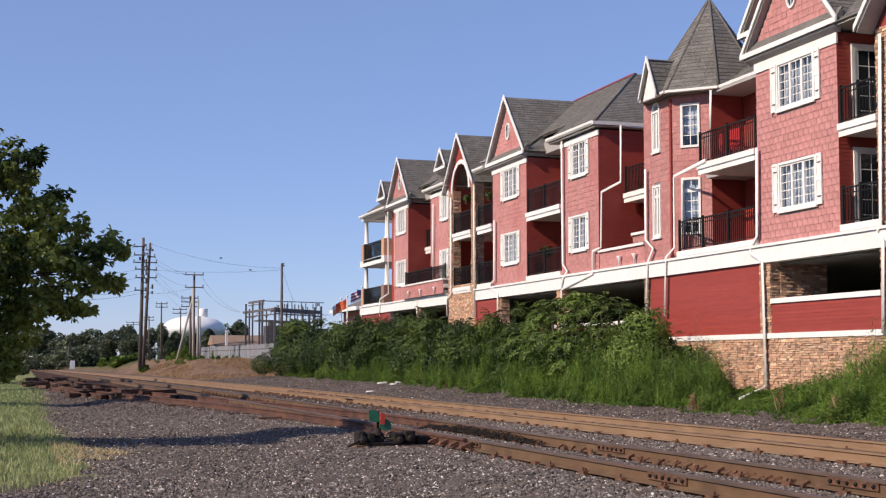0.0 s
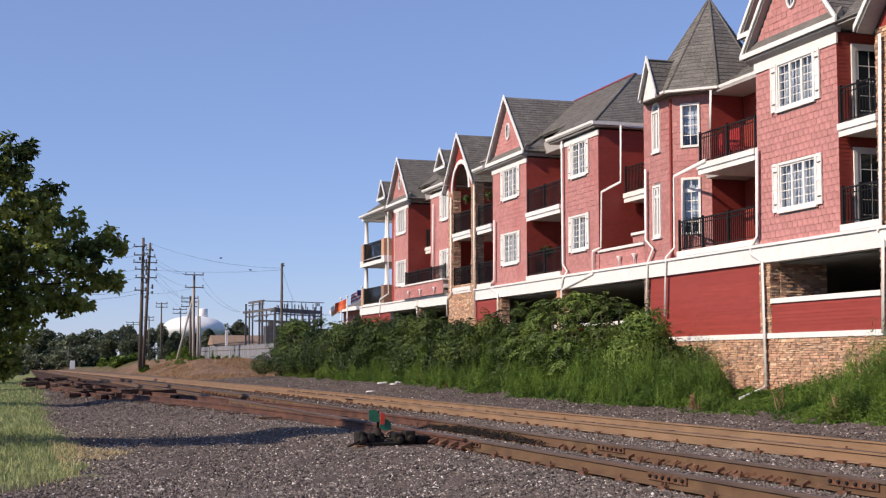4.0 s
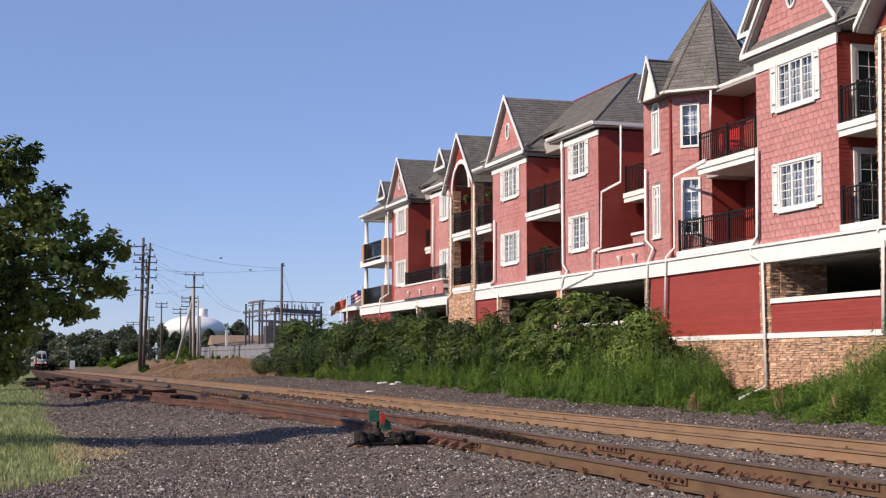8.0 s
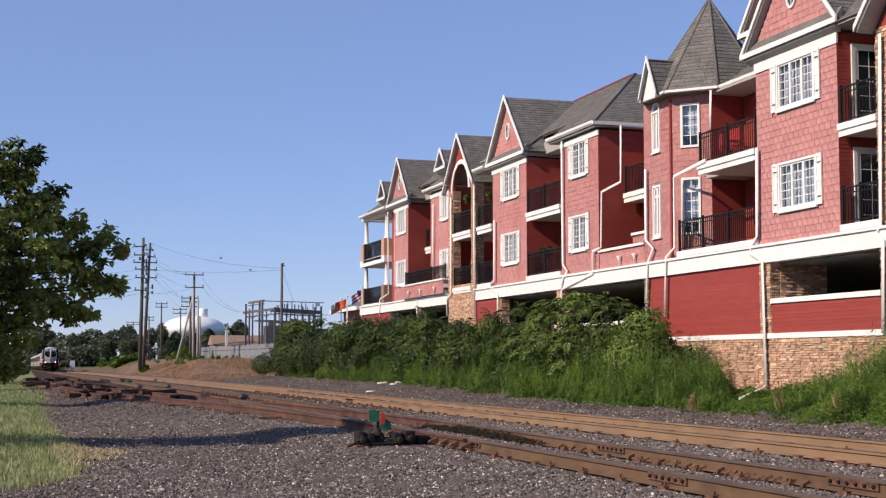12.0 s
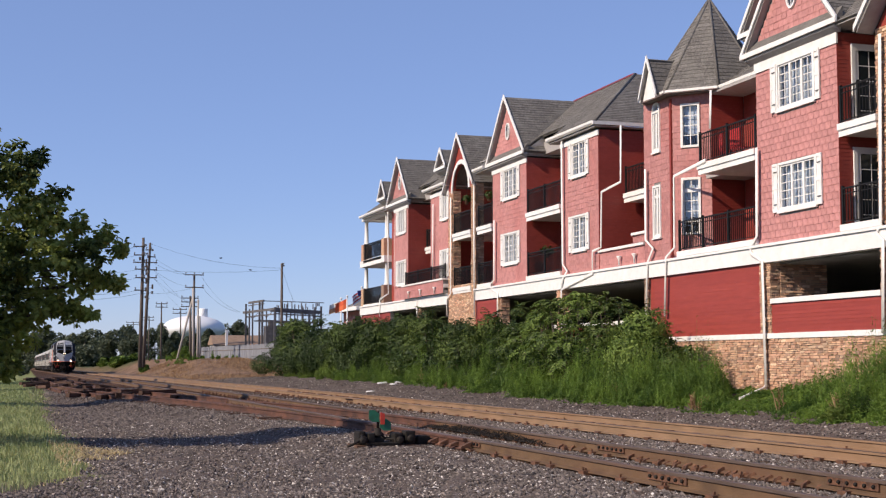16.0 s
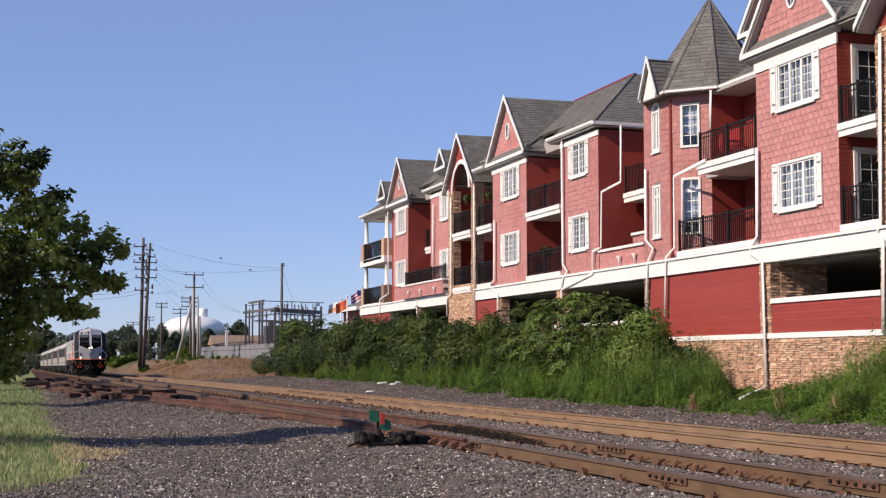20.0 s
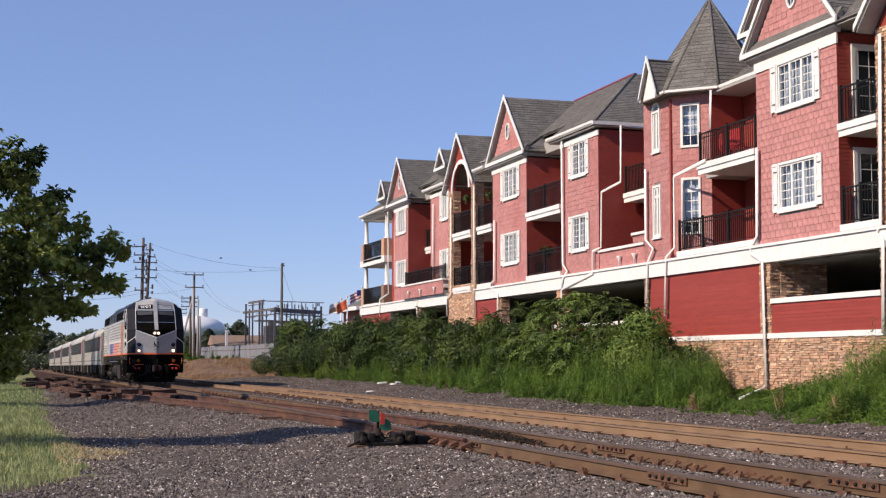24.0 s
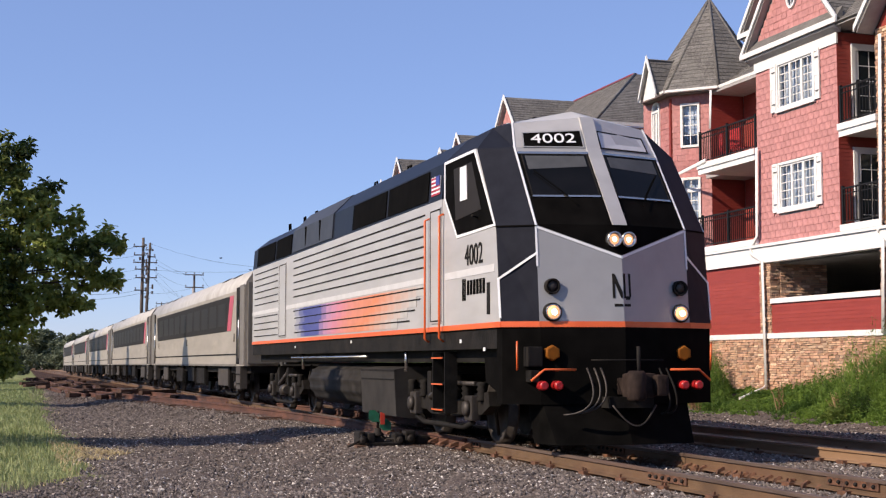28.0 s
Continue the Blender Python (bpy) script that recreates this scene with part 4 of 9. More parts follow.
# ---- turret ----
T0 = [(FX, 44.58), (FX, 42.5), (FX + 1.0, 41.45), (FX + 2.4, 41.45), (FX + 2.4, 44.58)]
turret = hpart("turret_core", boxes((FX + 0.16, FX + 0.2, 42.6, 44.5, BAND1, 10.0), (FX + 1.0, FX + 2.2, 41.45, 41.6, BAND1, 10.3), (FX + 0.2, FX + 2.4, 44.44, 44.58, BAND1, 10.3)), M["room"], "eight-sided corner turret")
tw = [(43.32, 43.78, 5.55, 7.25, 2, 6), (43.32, 43.78, 8.58, 9.9, 2, 5)]
th = [(a - 0.02, b + 0.02, c - 0.02, d + (0.02 if c < 8 else 0.28)) for a, b, c, d, *_ in tw]
bm = bmesh.new()
for a, b, c, d in cells(42.5, 44.58, BAND1, 10.38, th):
    box(bm, FX, FX + 0.16, a, b, c, d)
hpart("bay_wall", bm, M["room"], "", turret)
fu, cu_ = shingle_rows(42.5, 44.58, BAND1, 10.38, th)
v, f = slabs_to_mesh(fu + cu_, "x", FX, -1)
tagged(cloud_part("shingles", v, f, M["shingle"], turret), kind="stuff")
window(*tw[0][:4], 2, 6, shutters=False, transom=5, parent=turret)
window(*tw[1][:4], 2, 5, shutters=False, arched=True, parent=turret)
# canted face: built flat, then turned into place
CANT = Matrix.Translation((FX, 42.5, 0)) @ Matrix.Rotation(radians(43.6), 4, "Z")
clen = math.hypot(1.0, 1.05)
cant = new("canted_wall")
cant.parent = house
cant.matrix_local = HOUSE_INV @ CANT
ch = [(-0.98, -0.45, 5.55, 7.35), (-0.98, -0.45, 8.55, 9.92)]
bm = bmesh.new()
for a, b, c, d in cells(-clen, 0, BAND1, 10.38, [(a - 0.02, b + 0.02, c - 0.02, d + 0.02) for a, b, c, d in ch]):
    box(bm, 0, 0.14, a, b, c, d)
part("wall_panel", bm, M["room"], cant)
fu, cu_ = shingle_rows(-clen, 0, BAND1, 10.38, [(a - 0.05, b + 0.05, c - 0.05, d + 0.05) for a, b, c, d in ch])
v, f = slabs_to_mesh(fu + cu_, "x", 0, -1)
tagged(cloud_part("shingles", v + np.array((FX, 50, 0.2)), f, M["shingle"], cant), kind="stuff")
for a, b, c, d in ch:
    bm = bmesh.new()
    t = 0.08
    for r in ((a - t, a, c - t, d + t), (b, b + t, c - t, d + t), (a, b, d, d + t), (a, b, c - t, c)):
        box(bm, -0.055, 0.1, *r)
    rows = 5 if c < 8 else 4
    box(bm, -0.01, 0.02, (a + b) / 2 - 0.014, (a + b) / 2 + 0.014, c, d)
    for i in range(1, rows):
        zz = c + (d - c) * i / rows
        hh = 0.07 if (c < 8 and i == 4) else 0.013
        box(bm, -0.009, 0.019, a, b, zz - hh, zz + hh)
    part("window_frame", bm, M["white"], cant)
    part("pane", boxes((0.024, 0.03, a, b, c, d)), M["glass"], cant).visible_shadow = False
    part("curtain", boxes((0.16, 0.18, a, b, c + 0.3 * (d - c), d)), M["curtain"], cant)
# corner board of the turret and its eaves
hpart("corner_board", boxes((FX - 0.03, FX + 0.06, 42.44, 42.56, BAND1, 10.2)), M["siding"], "", turret)
lap_siding("return_siding", "y", 41.45, -1, FX + 1.0, 23.9, BAND1, 10.3, parent=turret)
apex = Vector((23.55, 43.1, 14.05))
ring = []
for i in range(8):
    a = math.pi / 8 + math.pi / 4 * i
    ring.append(Vector((apex.x + 2.4 * math.cos(a), apex.y + 2.4 * math.sin(a), 10.42)))
bm = bmesh.new()
vs = [bm.verts.new(p) for p in ring]
lo = [bm.verts.new(p - Vector((0, 0, 0.12))) for p in ring]
top = bm.verts.new(apex)
for i in range(8):
    bm.faces.new((vs[i], vs[(i + 1) % 8], top))
    bm.faces.new((lo[(i + 1) % 8], lo[i], vs[i], vs[(i + 1) % 8])[::-1])
bm.faces.new(lo)
bmesh.ops.recalc_face_normals(bm, faces=bm.faces[:])
troof = hpart("turret_roof", bm, M["roof"], "pointed eight-sided grey shingle roof")
for i in range(8):
    hb = bmesh.new()
    tube(hb, [ring[i], apex], 0.05, 6)
    hpart("hip_shingles", hb, M["roof"], "", troof)
    gb = bmesh.new()
    p, q = ring[i], ring[(i + 1) % 8]
    out = ((p + q) / 2 - Vector((apex.x, apex.y, 10.42))).normalized()
    pts = [p + out * 0.02, q + out * 0.02]
    corners(gb, [pts[0] + Vector((0, 0, -0.1)), pts[1] + Vector((0, 0, -0.1)), pts[1] + out * 0.09 + Vector((0, 0, -0.08)), pts[0] + out * 0.09 + Vector((0, 0, -0.08)), pts[0], pts[1], pts[1] + out * 0.09, pts[0] + out * 0.09])
    bmesh.ops.recalc_face_normals(gb, faces=gb.faces[:])
    hpart("gutter", gb, M["gutter"], "", troof)


# ---- roofs ----
RX0, RX1, RZ1 = 21.4, 25.15, 13.35


def shingled_plane(bm, a, b, c, d, thick=0.1):
    """A sloping roof slab: a, b along the eave, c, d above them (c over b)."""
    pts = [Vector(p) for p in (a, b, c, d)]
    nrm = (pts[1] - pts[0]).cross(pts[3] - pts[0]).normalized()
    if nrm.z < 0:
        nrm = -nrm
    corners(bm, [p - nrm * thick for p in pts] + pts)


def courses(name, a, b, c, d, parent, exposure=0.17, tab=0.32):
    """Rows of asphalt tabs laid on a roof plane; each row overlaps the one below, tab edges uneven."""
    a, b, c, d = (np.array(p, dtype=float) for p in (a, b, c, d))
    h = np.linalg.norm((d + c - a - b) / 2)
    nrm = np.cross(b - a, (d + c - a - b) / 2)
    nrm = nrm / np.linalg.norm(nrm)
    if nrm[2] < 0:
        nrm = -nrm
    up = ((d + c - a - b) / 2) / h
    n = max(2, int(h / exposure))
    V = []
    for i in range(n):
        f0, f1 = i / n, min(1.0, (i + 1.15) / n)
        p0, p1, q0, q1 = a + (d - a) * f0, b + (c - b) * f0, a + (d - a) * f1, b + (c - b) * f1
        m = max(1, int(np.linalg.norm(p1 - p0) / tab))
        cuts = np.concatenate([[0], np.clip((np.arange(1, m) + (0.5 if i % 2 else 0) + rng.uniform(-0.15, 0.15, m - 1)) / m, 0, 1), [1]])
        for s, e in zip(cuts, cuts[1:]):
            if e - s < 1e-4:
                continue
            drop = -up * rng.uniform(0, 0.03)
            lo0, lo1 = p0 + (p1 - p0) * s + drop, p0 + (p1 - p0) * e + drop
            hi0, hi1 = q0 + (q1 - q0) * s, q0 + (q1 - q0) * e
            V.append((lo0 + nrm * 0.002, lo1 + nrm * 0.002, lo1 + nrm * 0.022, lo0 + nrm * 0.022, hi1 + nrm * 0.006, hi0 + nrm * 0.006))
    V = np.array(V).reshape(-1, 3) + np.array((-FX, -50, -0.2))
    k = len(V) // 6
    F = np.array([(0, 1, 2, 3), (3, 2, 4, 5)])
    ob = cloud_part(name, V, (np.arange(k)[:, None, None] * 6 + F[None]).reshape(-1, 4), M["roof"], parent)
    return tagged(ob, kind="stuff")


# the long slope towards the line, broken where the arched bays and the balcony by the turret stand
roof_b = None
for y0, y1, ya, yb, x0 in ((4, 26.0, 4, 26.0, RX0), (26.0, 30.7, 26.0, 30.7, 22.3), (30.7, 36.9, 30.7, 36.9, 21.42), (36.9, 41.6, 36.9, 41.6, 22.75),
                           (48.45, 53.2, 52.6, 53.2, RX0), (53.2, 56.4, 53.2, 56.4, 22.3), (56.4, 62.9, 56.4, 62.9, RX0), (62.9, 67.5, 62.9, 67.5, 22.3),
                           (67.5, 71.4, 67.5, 71.4, RX0), (71.4, 75.2, 71.4, 75.2, 22.3), (75.2, 85.5, 75.2, 81.3, RX0)):
    z0 = EAVE if x0 != 22.3 else EAVE + (22.3 - RX0) * (RZ1 - EAVE) / (RX1 - RX0)
    z1, x1 = (RZ1, RX1) if x0 != 22.75 else (11.9, 25.0)
    bm = bmesh.new()
    shingled_plane(bm, (x0, y0, z0), (x0, y1, z0), (x1, yb, z1), (x1, ya, z1))
    roof_b = hpart("roof", bm, M["roof"], "grey asphalt shingle roof slope")
    if y1 > 25:
        courses("roof_shingles", (x0, y0, z0), (x0, y1, z0), (x1, yb, z1), (x1, ya, z1), roof_b)
for q in (((RX0, 48.45, EAVE), (29.5, 48.45, EAVE), (29.5, 52.6, RZ1), (RX1, 52.6, RZ1)), ((RX0, 85.5, EAVE), (33, 85.5, EAVE), (29, 81.3, RZ1), (RX1, 81.3, RZ1))):
    bm = bmesh.new()
    shingled_plane(bm, *q)
    roof_b = hpart("roof", bm, M["roof"], "hipped end of the grey shingle roof")
    courses("roof_shingles", *q, roof_b)
hpart("flat_roof", boxes((RX1, 33.5, 4, 42.5, RZ1 - 0.3, RZ1 - 0.02), (RX1, 29.5, 52.6, 81.3, RZ1 - 0.3, RZ1 - 0.02), (24.0, 33.5, 42.5, 52.6, 10.2, 10.4), (29.4, 33.5, 52.6, 81.3, 10.2, 10.4)), M["roof"])
hpart("ridge_cap", boxes((RX1 - 0.08, RX1 + 0.1, 52.6, 81.3, RZ1 - 0.02, RZ1 + 0.05), (RX1 - 0.08, RX1 + 0.1, 4, 42.0, RZ1 - 0.02, RZ1 + 0.08), bevel=0.02), M["redcap"], "dark red metal ridge cap")
hb = bmesh.new()
tube(hb, [(RX0, 48.45, EAVE), (RX1, 52.6, RZ1)], 0.07, 6)
hpart("hip_shingles", hb, M["roof"], "", roof_b)
slope = (RZ1 - EAVE) / (RX1 - RX0)
for y, way in ((53.2, 1), (56.4, -1), (71.4, 1), (75.2, -1)):
    cb = bmesh.new()
    prism(cb, [(RX0 + 0.02, EAVE - 0.16), (22.5, EAVE - 0.16), (22.5, EAVE + (22.5 - RX0) * slope - 0.06), (RX0 + 0.02, EAVE - 0.04)], "y", y - 0.03 * (way > 0), y + 0.03 * (way < 0))
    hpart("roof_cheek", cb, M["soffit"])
# eaves: gutters and soffits
for y0, y1, gx in ((4, 26, RX0), (36.7, 41.3, 22.75), (48.38, 53.25, RX0), (61.3, 62.9, RX0), (67.6, 71.45, RX0), (79.4, 85.6, RX0)):
    gb = bmesh.new()
    prism(gb, [(gx - 0.13, EAVE + 0.02), (gx - 0.12, EAVE - 0.07), (gx - 0.06, EAVE - 0.13), (gx, EAVE - 0.13), (gx, EAVE + 0.0)], "y", y0, y1)
    hpart("gutter", gb, M["gutter"], "white eaves gutter")
gb = boxes((RX0 - 0.1, 27.5, 48.33, 48.45, EAVE - 0.13, EAVE))
hpart("gutter", gb, M["gutter"], "white eaves gutter")
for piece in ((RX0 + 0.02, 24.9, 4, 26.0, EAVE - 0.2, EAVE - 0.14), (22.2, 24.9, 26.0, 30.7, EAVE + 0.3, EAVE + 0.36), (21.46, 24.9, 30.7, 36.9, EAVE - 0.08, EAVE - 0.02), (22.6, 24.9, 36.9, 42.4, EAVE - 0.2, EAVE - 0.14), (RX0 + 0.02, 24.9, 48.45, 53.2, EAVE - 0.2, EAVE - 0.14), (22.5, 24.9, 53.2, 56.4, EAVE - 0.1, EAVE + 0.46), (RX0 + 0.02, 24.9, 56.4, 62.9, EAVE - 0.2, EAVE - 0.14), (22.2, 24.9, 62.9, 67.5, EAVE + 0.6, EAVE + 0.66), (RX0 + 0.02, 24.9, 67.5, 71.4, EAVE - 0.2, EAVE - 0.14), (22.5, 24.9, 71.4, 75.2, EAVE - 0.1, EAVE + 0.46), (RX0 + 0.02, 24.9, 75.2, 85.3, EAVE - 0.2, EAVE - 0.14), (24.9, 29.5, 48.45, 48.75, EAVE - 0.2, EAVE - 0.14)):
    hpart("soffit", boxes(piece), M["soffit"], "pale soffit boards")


def gable(yc, half, apex_z, eave_z=EAVE, front=RX0 + 0.02, back=RX1, wall_x=FX - 0.02, arch=None, oval=True, depth=None, plain=False):
    """A cross gable: two shingled slopes, white rake boards, pent fascia below, shingled or arched tympanum."""
    back = depth or back
    bm = bmesh.new()
    for s in (-1, 1):
        shingled_plane(bm, (front, yc + s * half, eave_z), (back, yc + s * half, eave_z), (back, yc, apex_z), (front, yc, apex_z))
    g = hpart("gable_roof", bm, M["roof"], "steep grey shingled cross gable with white rakes")
    for s in (-1, 1):
        courses("roof_shingles", (front, yc + s * half, eave_z), (back, yc + s * half, eave_z), (back, yc, apex_z), (front, yc, apex_z), g)
        rb = bmesh.new()
        sl = (apex_z - eave_z) / half
        prism(rb, [(yc + s * (half + 0.06), eave_z - 0.12), (yc + s * (half + 0.06), eave_z + 0.05), (yc, apex_z + 0.12), (yc, apex_z - 0.1)], "x", front - 0.05, front + 0.0)
        hpart("rake_board", rb, M["white"], "", g)
        sb = bmesh.new()
        corners(sb, [(front, yc + s * (half - 0.02), eave_z - 0.16), (wall_x, yc + s * (half - 0.02), eave_z - 0.16), (wall_x, yc, apex_z - 0.17), (front, yc, apex_z - 0.17), (front, yc + s * (half - 0.02), eave_z - 0.13), (wall_x, yc + s * (half - 0.02), eave_z - 0.13), (wall_x, yc, apex_z - 0.14), (front, yc, apex_z - 0.14)])
        bmesh.ops.recalc_face_normals(sb, faces=sb.faces[:])
        hpart("rake_soffit", sb, M["soffit"], "", g)
    slope = (apex_z - eave_z) / half
    tb = bmesh.new()
    if plain:
        prism(tb, [(yc - half + 0.05, eave_z - 0.1), (yc + half - 0.05, eave_z - 0.1), (yc, apex_z - 0.15)], "x", wall_x, wall_x + 0.12)
        hpart("tympanum", tb, M["white"], "white boarded gable end", g)
    elif arch is None:
        prism(tb, [(yc - half + 0.1, eave_z - 0.15), (yc + half - 0.1, eave_z - 0.15), (yc, apex_z - 0.2)], "x", wall_x, wall_x + 0.12)
        tym = hpart("tympanum", tb, M["room"], "", g)
        z0 = eave_z + 0.3
        fu, cu_ = shingle_rows(0, 0, z0, apex_z - 0.35, (), top=lambda z: (yc - (apex_z - 0.2 - z) / slope, yc + (apex_z - 0.2 - z) / slope))
        v, f = slabs_to_mesh(fu + cu_, "x", wall_x, -1)
        tagged(cloud_part("shingles", v, f, M["shingle"], tym), kind="stuff")
        # pent roof and fascia across the foot of the gable
        pb = bmesh.new()
        prism(pb, [(front - 0.02, eave_z), (wall_x, eave_z + 0.36), (wall_x, eave_z - 0.02)], "y", yc - half, yc + half)
        hpart("pent_roof", pb, M["roof"], "", g)
        hpart("fascia", boxes((front - 0.07, front - 0.02, yc - half - 0.05, yc + half + 0.05, eave_z - 0.13, eave_z + 0.02)), M["white"], "", g)
        cb = bmesh.new()
        prism(cb, [(front + 0.02, eave_z - 0.14), (front + 0.02, eave_z - 0.2), (wall_x, eave_z - 0.34), (wall_x, eave_z - 0.14)], "y", yc - half + 0.12, yc + half - 0.12)
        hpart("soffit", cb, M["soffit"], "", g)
    else:
        zs, r = arch
        n = 14
        arc = [(yc + r * math.cos(math.pi * i / n), zs + r * 1.05 * math.sin(math.pi * i / n)) for i in range(n + 1)]
        prism(tb, [(yc + half - 0.1, eave_z - 0.15), (yc, apex_z - 0.2), (yc - half + 0.1, eave_z - 0.15), (yc - half + 0.1, zs), *arc[::-1], (yc + half - 0.1, zs)], "x", wall_x, wall_x + 0.14)
        tym = hpart("tympanum", tb, M["siding"], "red gable wall over a white arch", g)
        ab = bmesh.new()
        for p, q in zip(arc, arc[1:]):
            f = lambda c, w: (yc + (c[0] - yc) * (1 + w / r), zs + (c[1] - zs) * (1 + w / r))
            prism(ab, [p, f(p, 0.2), f(q, 0.2), q], "x", wall_x - 0.05, wall_x + 0.0)
        hpart("arch_trim", ab, M["white"], "", g)
        oval = False
    if oval:
        ob_ = bmesh.new()
        n = 20
        zc, ry, rz = eave_z + (apex_z - eave_z) * 0.44, 0.2, 0.33
        pt = lambda a, w: (yc + (ry + w) * math.cos(a), zc + (rz + w) * math.sin(a))
        for i in range(n):
            a, b = 2 * math.pi * i / n, 2 * math.pi * (i + 1) / n
            prism(ob_, [pt(a, 0), pt(a, 0.07), pt(b, 0.07), pt(b, 0)], "x", wall_x - 0.07, wall_x - 0.0)
        box(ob_, wall_x - 0.05, wall_x - 0.03, yc - 0.014, yc + 0.014, zc - rz, zc + rz)
        box(ob_, wall_x - 0.05, wall_x - 0.03, yc - ry, yc + ry, zc - 0.014, zc + 0.014)
        hpart("oval_window", ob_, M["white"], "white oval gable window", g)
        pb = bmesh.new()
        prism(pb, [pt(2 * math.pi * i / n, 0) for i in range(n)], "x", wall_x - 0.034, wall_x - 0.03)
        hpart("pane", pb, surface("gable_glass", (0.03, 0.035, 0.045), (0.05, 0.055, 0.07), 2, 0.08), "", g)
    return g


for i in range(8):
    courses("roof_shingles", ring[i], ring[(i + 1) % 8], apex, apex, troof)
gable(34.6, 2.53, 13.51, eave_z=10.55, front=21.4)
gable(58.65, 2.45, 13.26)
gable(76.95, 2.25, 12.98)
gable(65.65, 2.4, 12.62, eave_z=9.93, arch=(9.78, 1.3))
gable(28.35, 2.4, 12.55, eave_z=9.95, front=21.12, arch=(9.8, 1.3))
# small dormers up the slope
gable(37.2, 1.8, 13.8, eave_z=11.7, front=22.4, wall_x=22.7, depth=25.0, oval=False)
gable(70.4, 0.9, 12.6, eave_z=11.6, front=22.0, wall_x=22.3, depth=24.4, oval=False)
gable(81.2, 0.85, 12.2, eave_z=11.15, front=21.6, wall_x=21.9, depth=23.6, oval=False)

# little steep gable over the turret's front window
gable(43.1, 0.62, 11.72, eave_z=10.4, front=21.08, wall_x=21.17, depth=23.2, oval=False, plain=True)


# ---- stone work ----
stone_meshes = []


def stone_face(y0, y1, z0, z1, x=FX, singly=0, parent=None, axis="x", sign=-1):
    """Ledge stones of uneven length laid in courses on a mortar bed."""
    rows = []
    ya = y0
    while ya < y1 - 0.01:
        yb = ya + rng.uniform(0.7, 1.5)
        yb = y1 if y1 - yb < 0.5 else yb
        z = z0
        while z < z1 - 0.02:
            h = rng.uniform(0.045, 0.095)
            zt = z1 if z1 - z - h < 0.04 else z + h
            y = ya
            while y < yb - 0.02:
                w = rng.uniform(0.09, 0.3)
                ye = yb if yb - y - w < 0.1 else y + w
                rows.append((y + 0.006, ye - 0.006, z + 0.006, zt - 0.006, 0.015 + rng.uniform(0, 0.045), 0.01 + rng.uniform(0, 0.04)))
                y = ye
            z = zt
        ya = yb
    rows.sort(key=lambda r: abs(r[0] - 36))
    if singly:
        for r in rows[:singly]:
            v, f = slabs_to_mesh([r], axis, x, sign)
            cloud_part("stone", v, f, M["stone"], parent or house)
        rows = rows[singly:]
    if rows:
        v, f = slabs_to_mesh(rows, axis, x, sign)
        tagged(cloud_part("stone_facing", v, f, M["stone"], parent or house), kind="stuff")


base = hpart("stone_base", boxes((FX + 0.002, FX + 0.3, 4, 86.3, -0.4, 1.82)), M["mortar"], "tan ledge-stone base wall")
stone_face(26.0, 48.0, 0.1, 1.82, singly=300, parent=base)
stone_face(48.0, 80.0, 0.9, 1.82, parent=base)
sills = [(FX - 0.07, FX + 0.3, 4, 86.3, 1.82, 1.98)]
hpart("water_table", boxes(*sills, bevel=0.012), M["white"], "white moulded sill course")
hpart("band", boxes((FX - 0.1, FX + 0.2, 4, 63.3, BAND0, BAND1 - 0.04), (FX - 0.16, FX + 0.2, 4, 63.3, BAND1 - 0.04, BAND1 + 0.04), (FX - 0.1, FX + 0.2, 67.7, 86.3, BAND0, BAND1 - 0.04), (FX - 0.16, FX + 0.2, 67.7, 86.3, BAND1 - 0.04, BAND1 + 0.04)), M["white"], "broad white band board over the garage")
# garage level: panels, piers and open bays
for y0, y1, z1 in ((4, 30.0, BAND0), (36.72, 43.15, BAND0), (43.15, 44.2, BAND0), (60.3, 63.4, BAND0), (79.2, 86.3, BAND0)):
    pnl = hpart("garage_panel", boxes((FX + 0.01, FX + 0.25, y0, y1, 1.98, z1)), M["room"], "red lap-sided garage wall")
    lap_siding("boards", "x", FX + 0.01, -1, y0, y1, 1.98, z1, singly=True, parent=pnl)
for y0, y1, z1 in ((30.65, 36.1, 2.86), (44.62, 52.3, 2.5), (52.9, 59.7, 2.5), (67.9, 72.8, 2.5), (73.3, 79.2, 2.5)):
    pnl = hpart("garage_panel", boxes((FX + 0.01, FX + 0.25, y0, y1, 1.98, z1)), M["room"], "red lap-sided garage wall below an opening")
    lap_siding("boards", "x", FX + 0.01, -1, y0, y1, 1.98, z1, singly=True, parent=pnl)
    hpart("opening_sill", boxes((FX - 0.06, FX + 0.4, y0, y1, z1, z1 + 0.15), bevel=0.012), M["white"], "", pnl)
for y0, y1, z0, z1 in ((30.0, 30.65, 1.98, 9.9), (26.1, 26.8, 1.98, 9.9), (36.1, 36.72, 1.98, BAND0), (44.2, 44.62, 1.98, BAND0), (52.3, 52.9, 1.98, BAND0), (59.7, 60.3, 1.98, BAND0), (63.4, 67.7, 1.98, 5.0), (63.3, 64.0, 5.0, 9.9), (66.9, 67.7, 5.0, 9.9), (72.8, 73.3, 1.98, BAND0)):
    p = hpart("stone_pier", boxes((FX + 0.0, FX + 0.4, y0 + 0.03, y1 - 0.03, z0, z1)), M["mortar"], "tan ledge-stone pier")
    stone_face(y0, y1, z0, z1, parent=p)
    stone_face(FX - 0.02, FX + 0.4, z0, z1, x=y0 + 0.03, parent=p, axis="y")
p = hpart("stone_pier", boxes((FX + 0.3, FX + 1.9, 36.1, 36.5, 1.98, BAND0)), M["mortar"], "stone cross wall inside the garage")
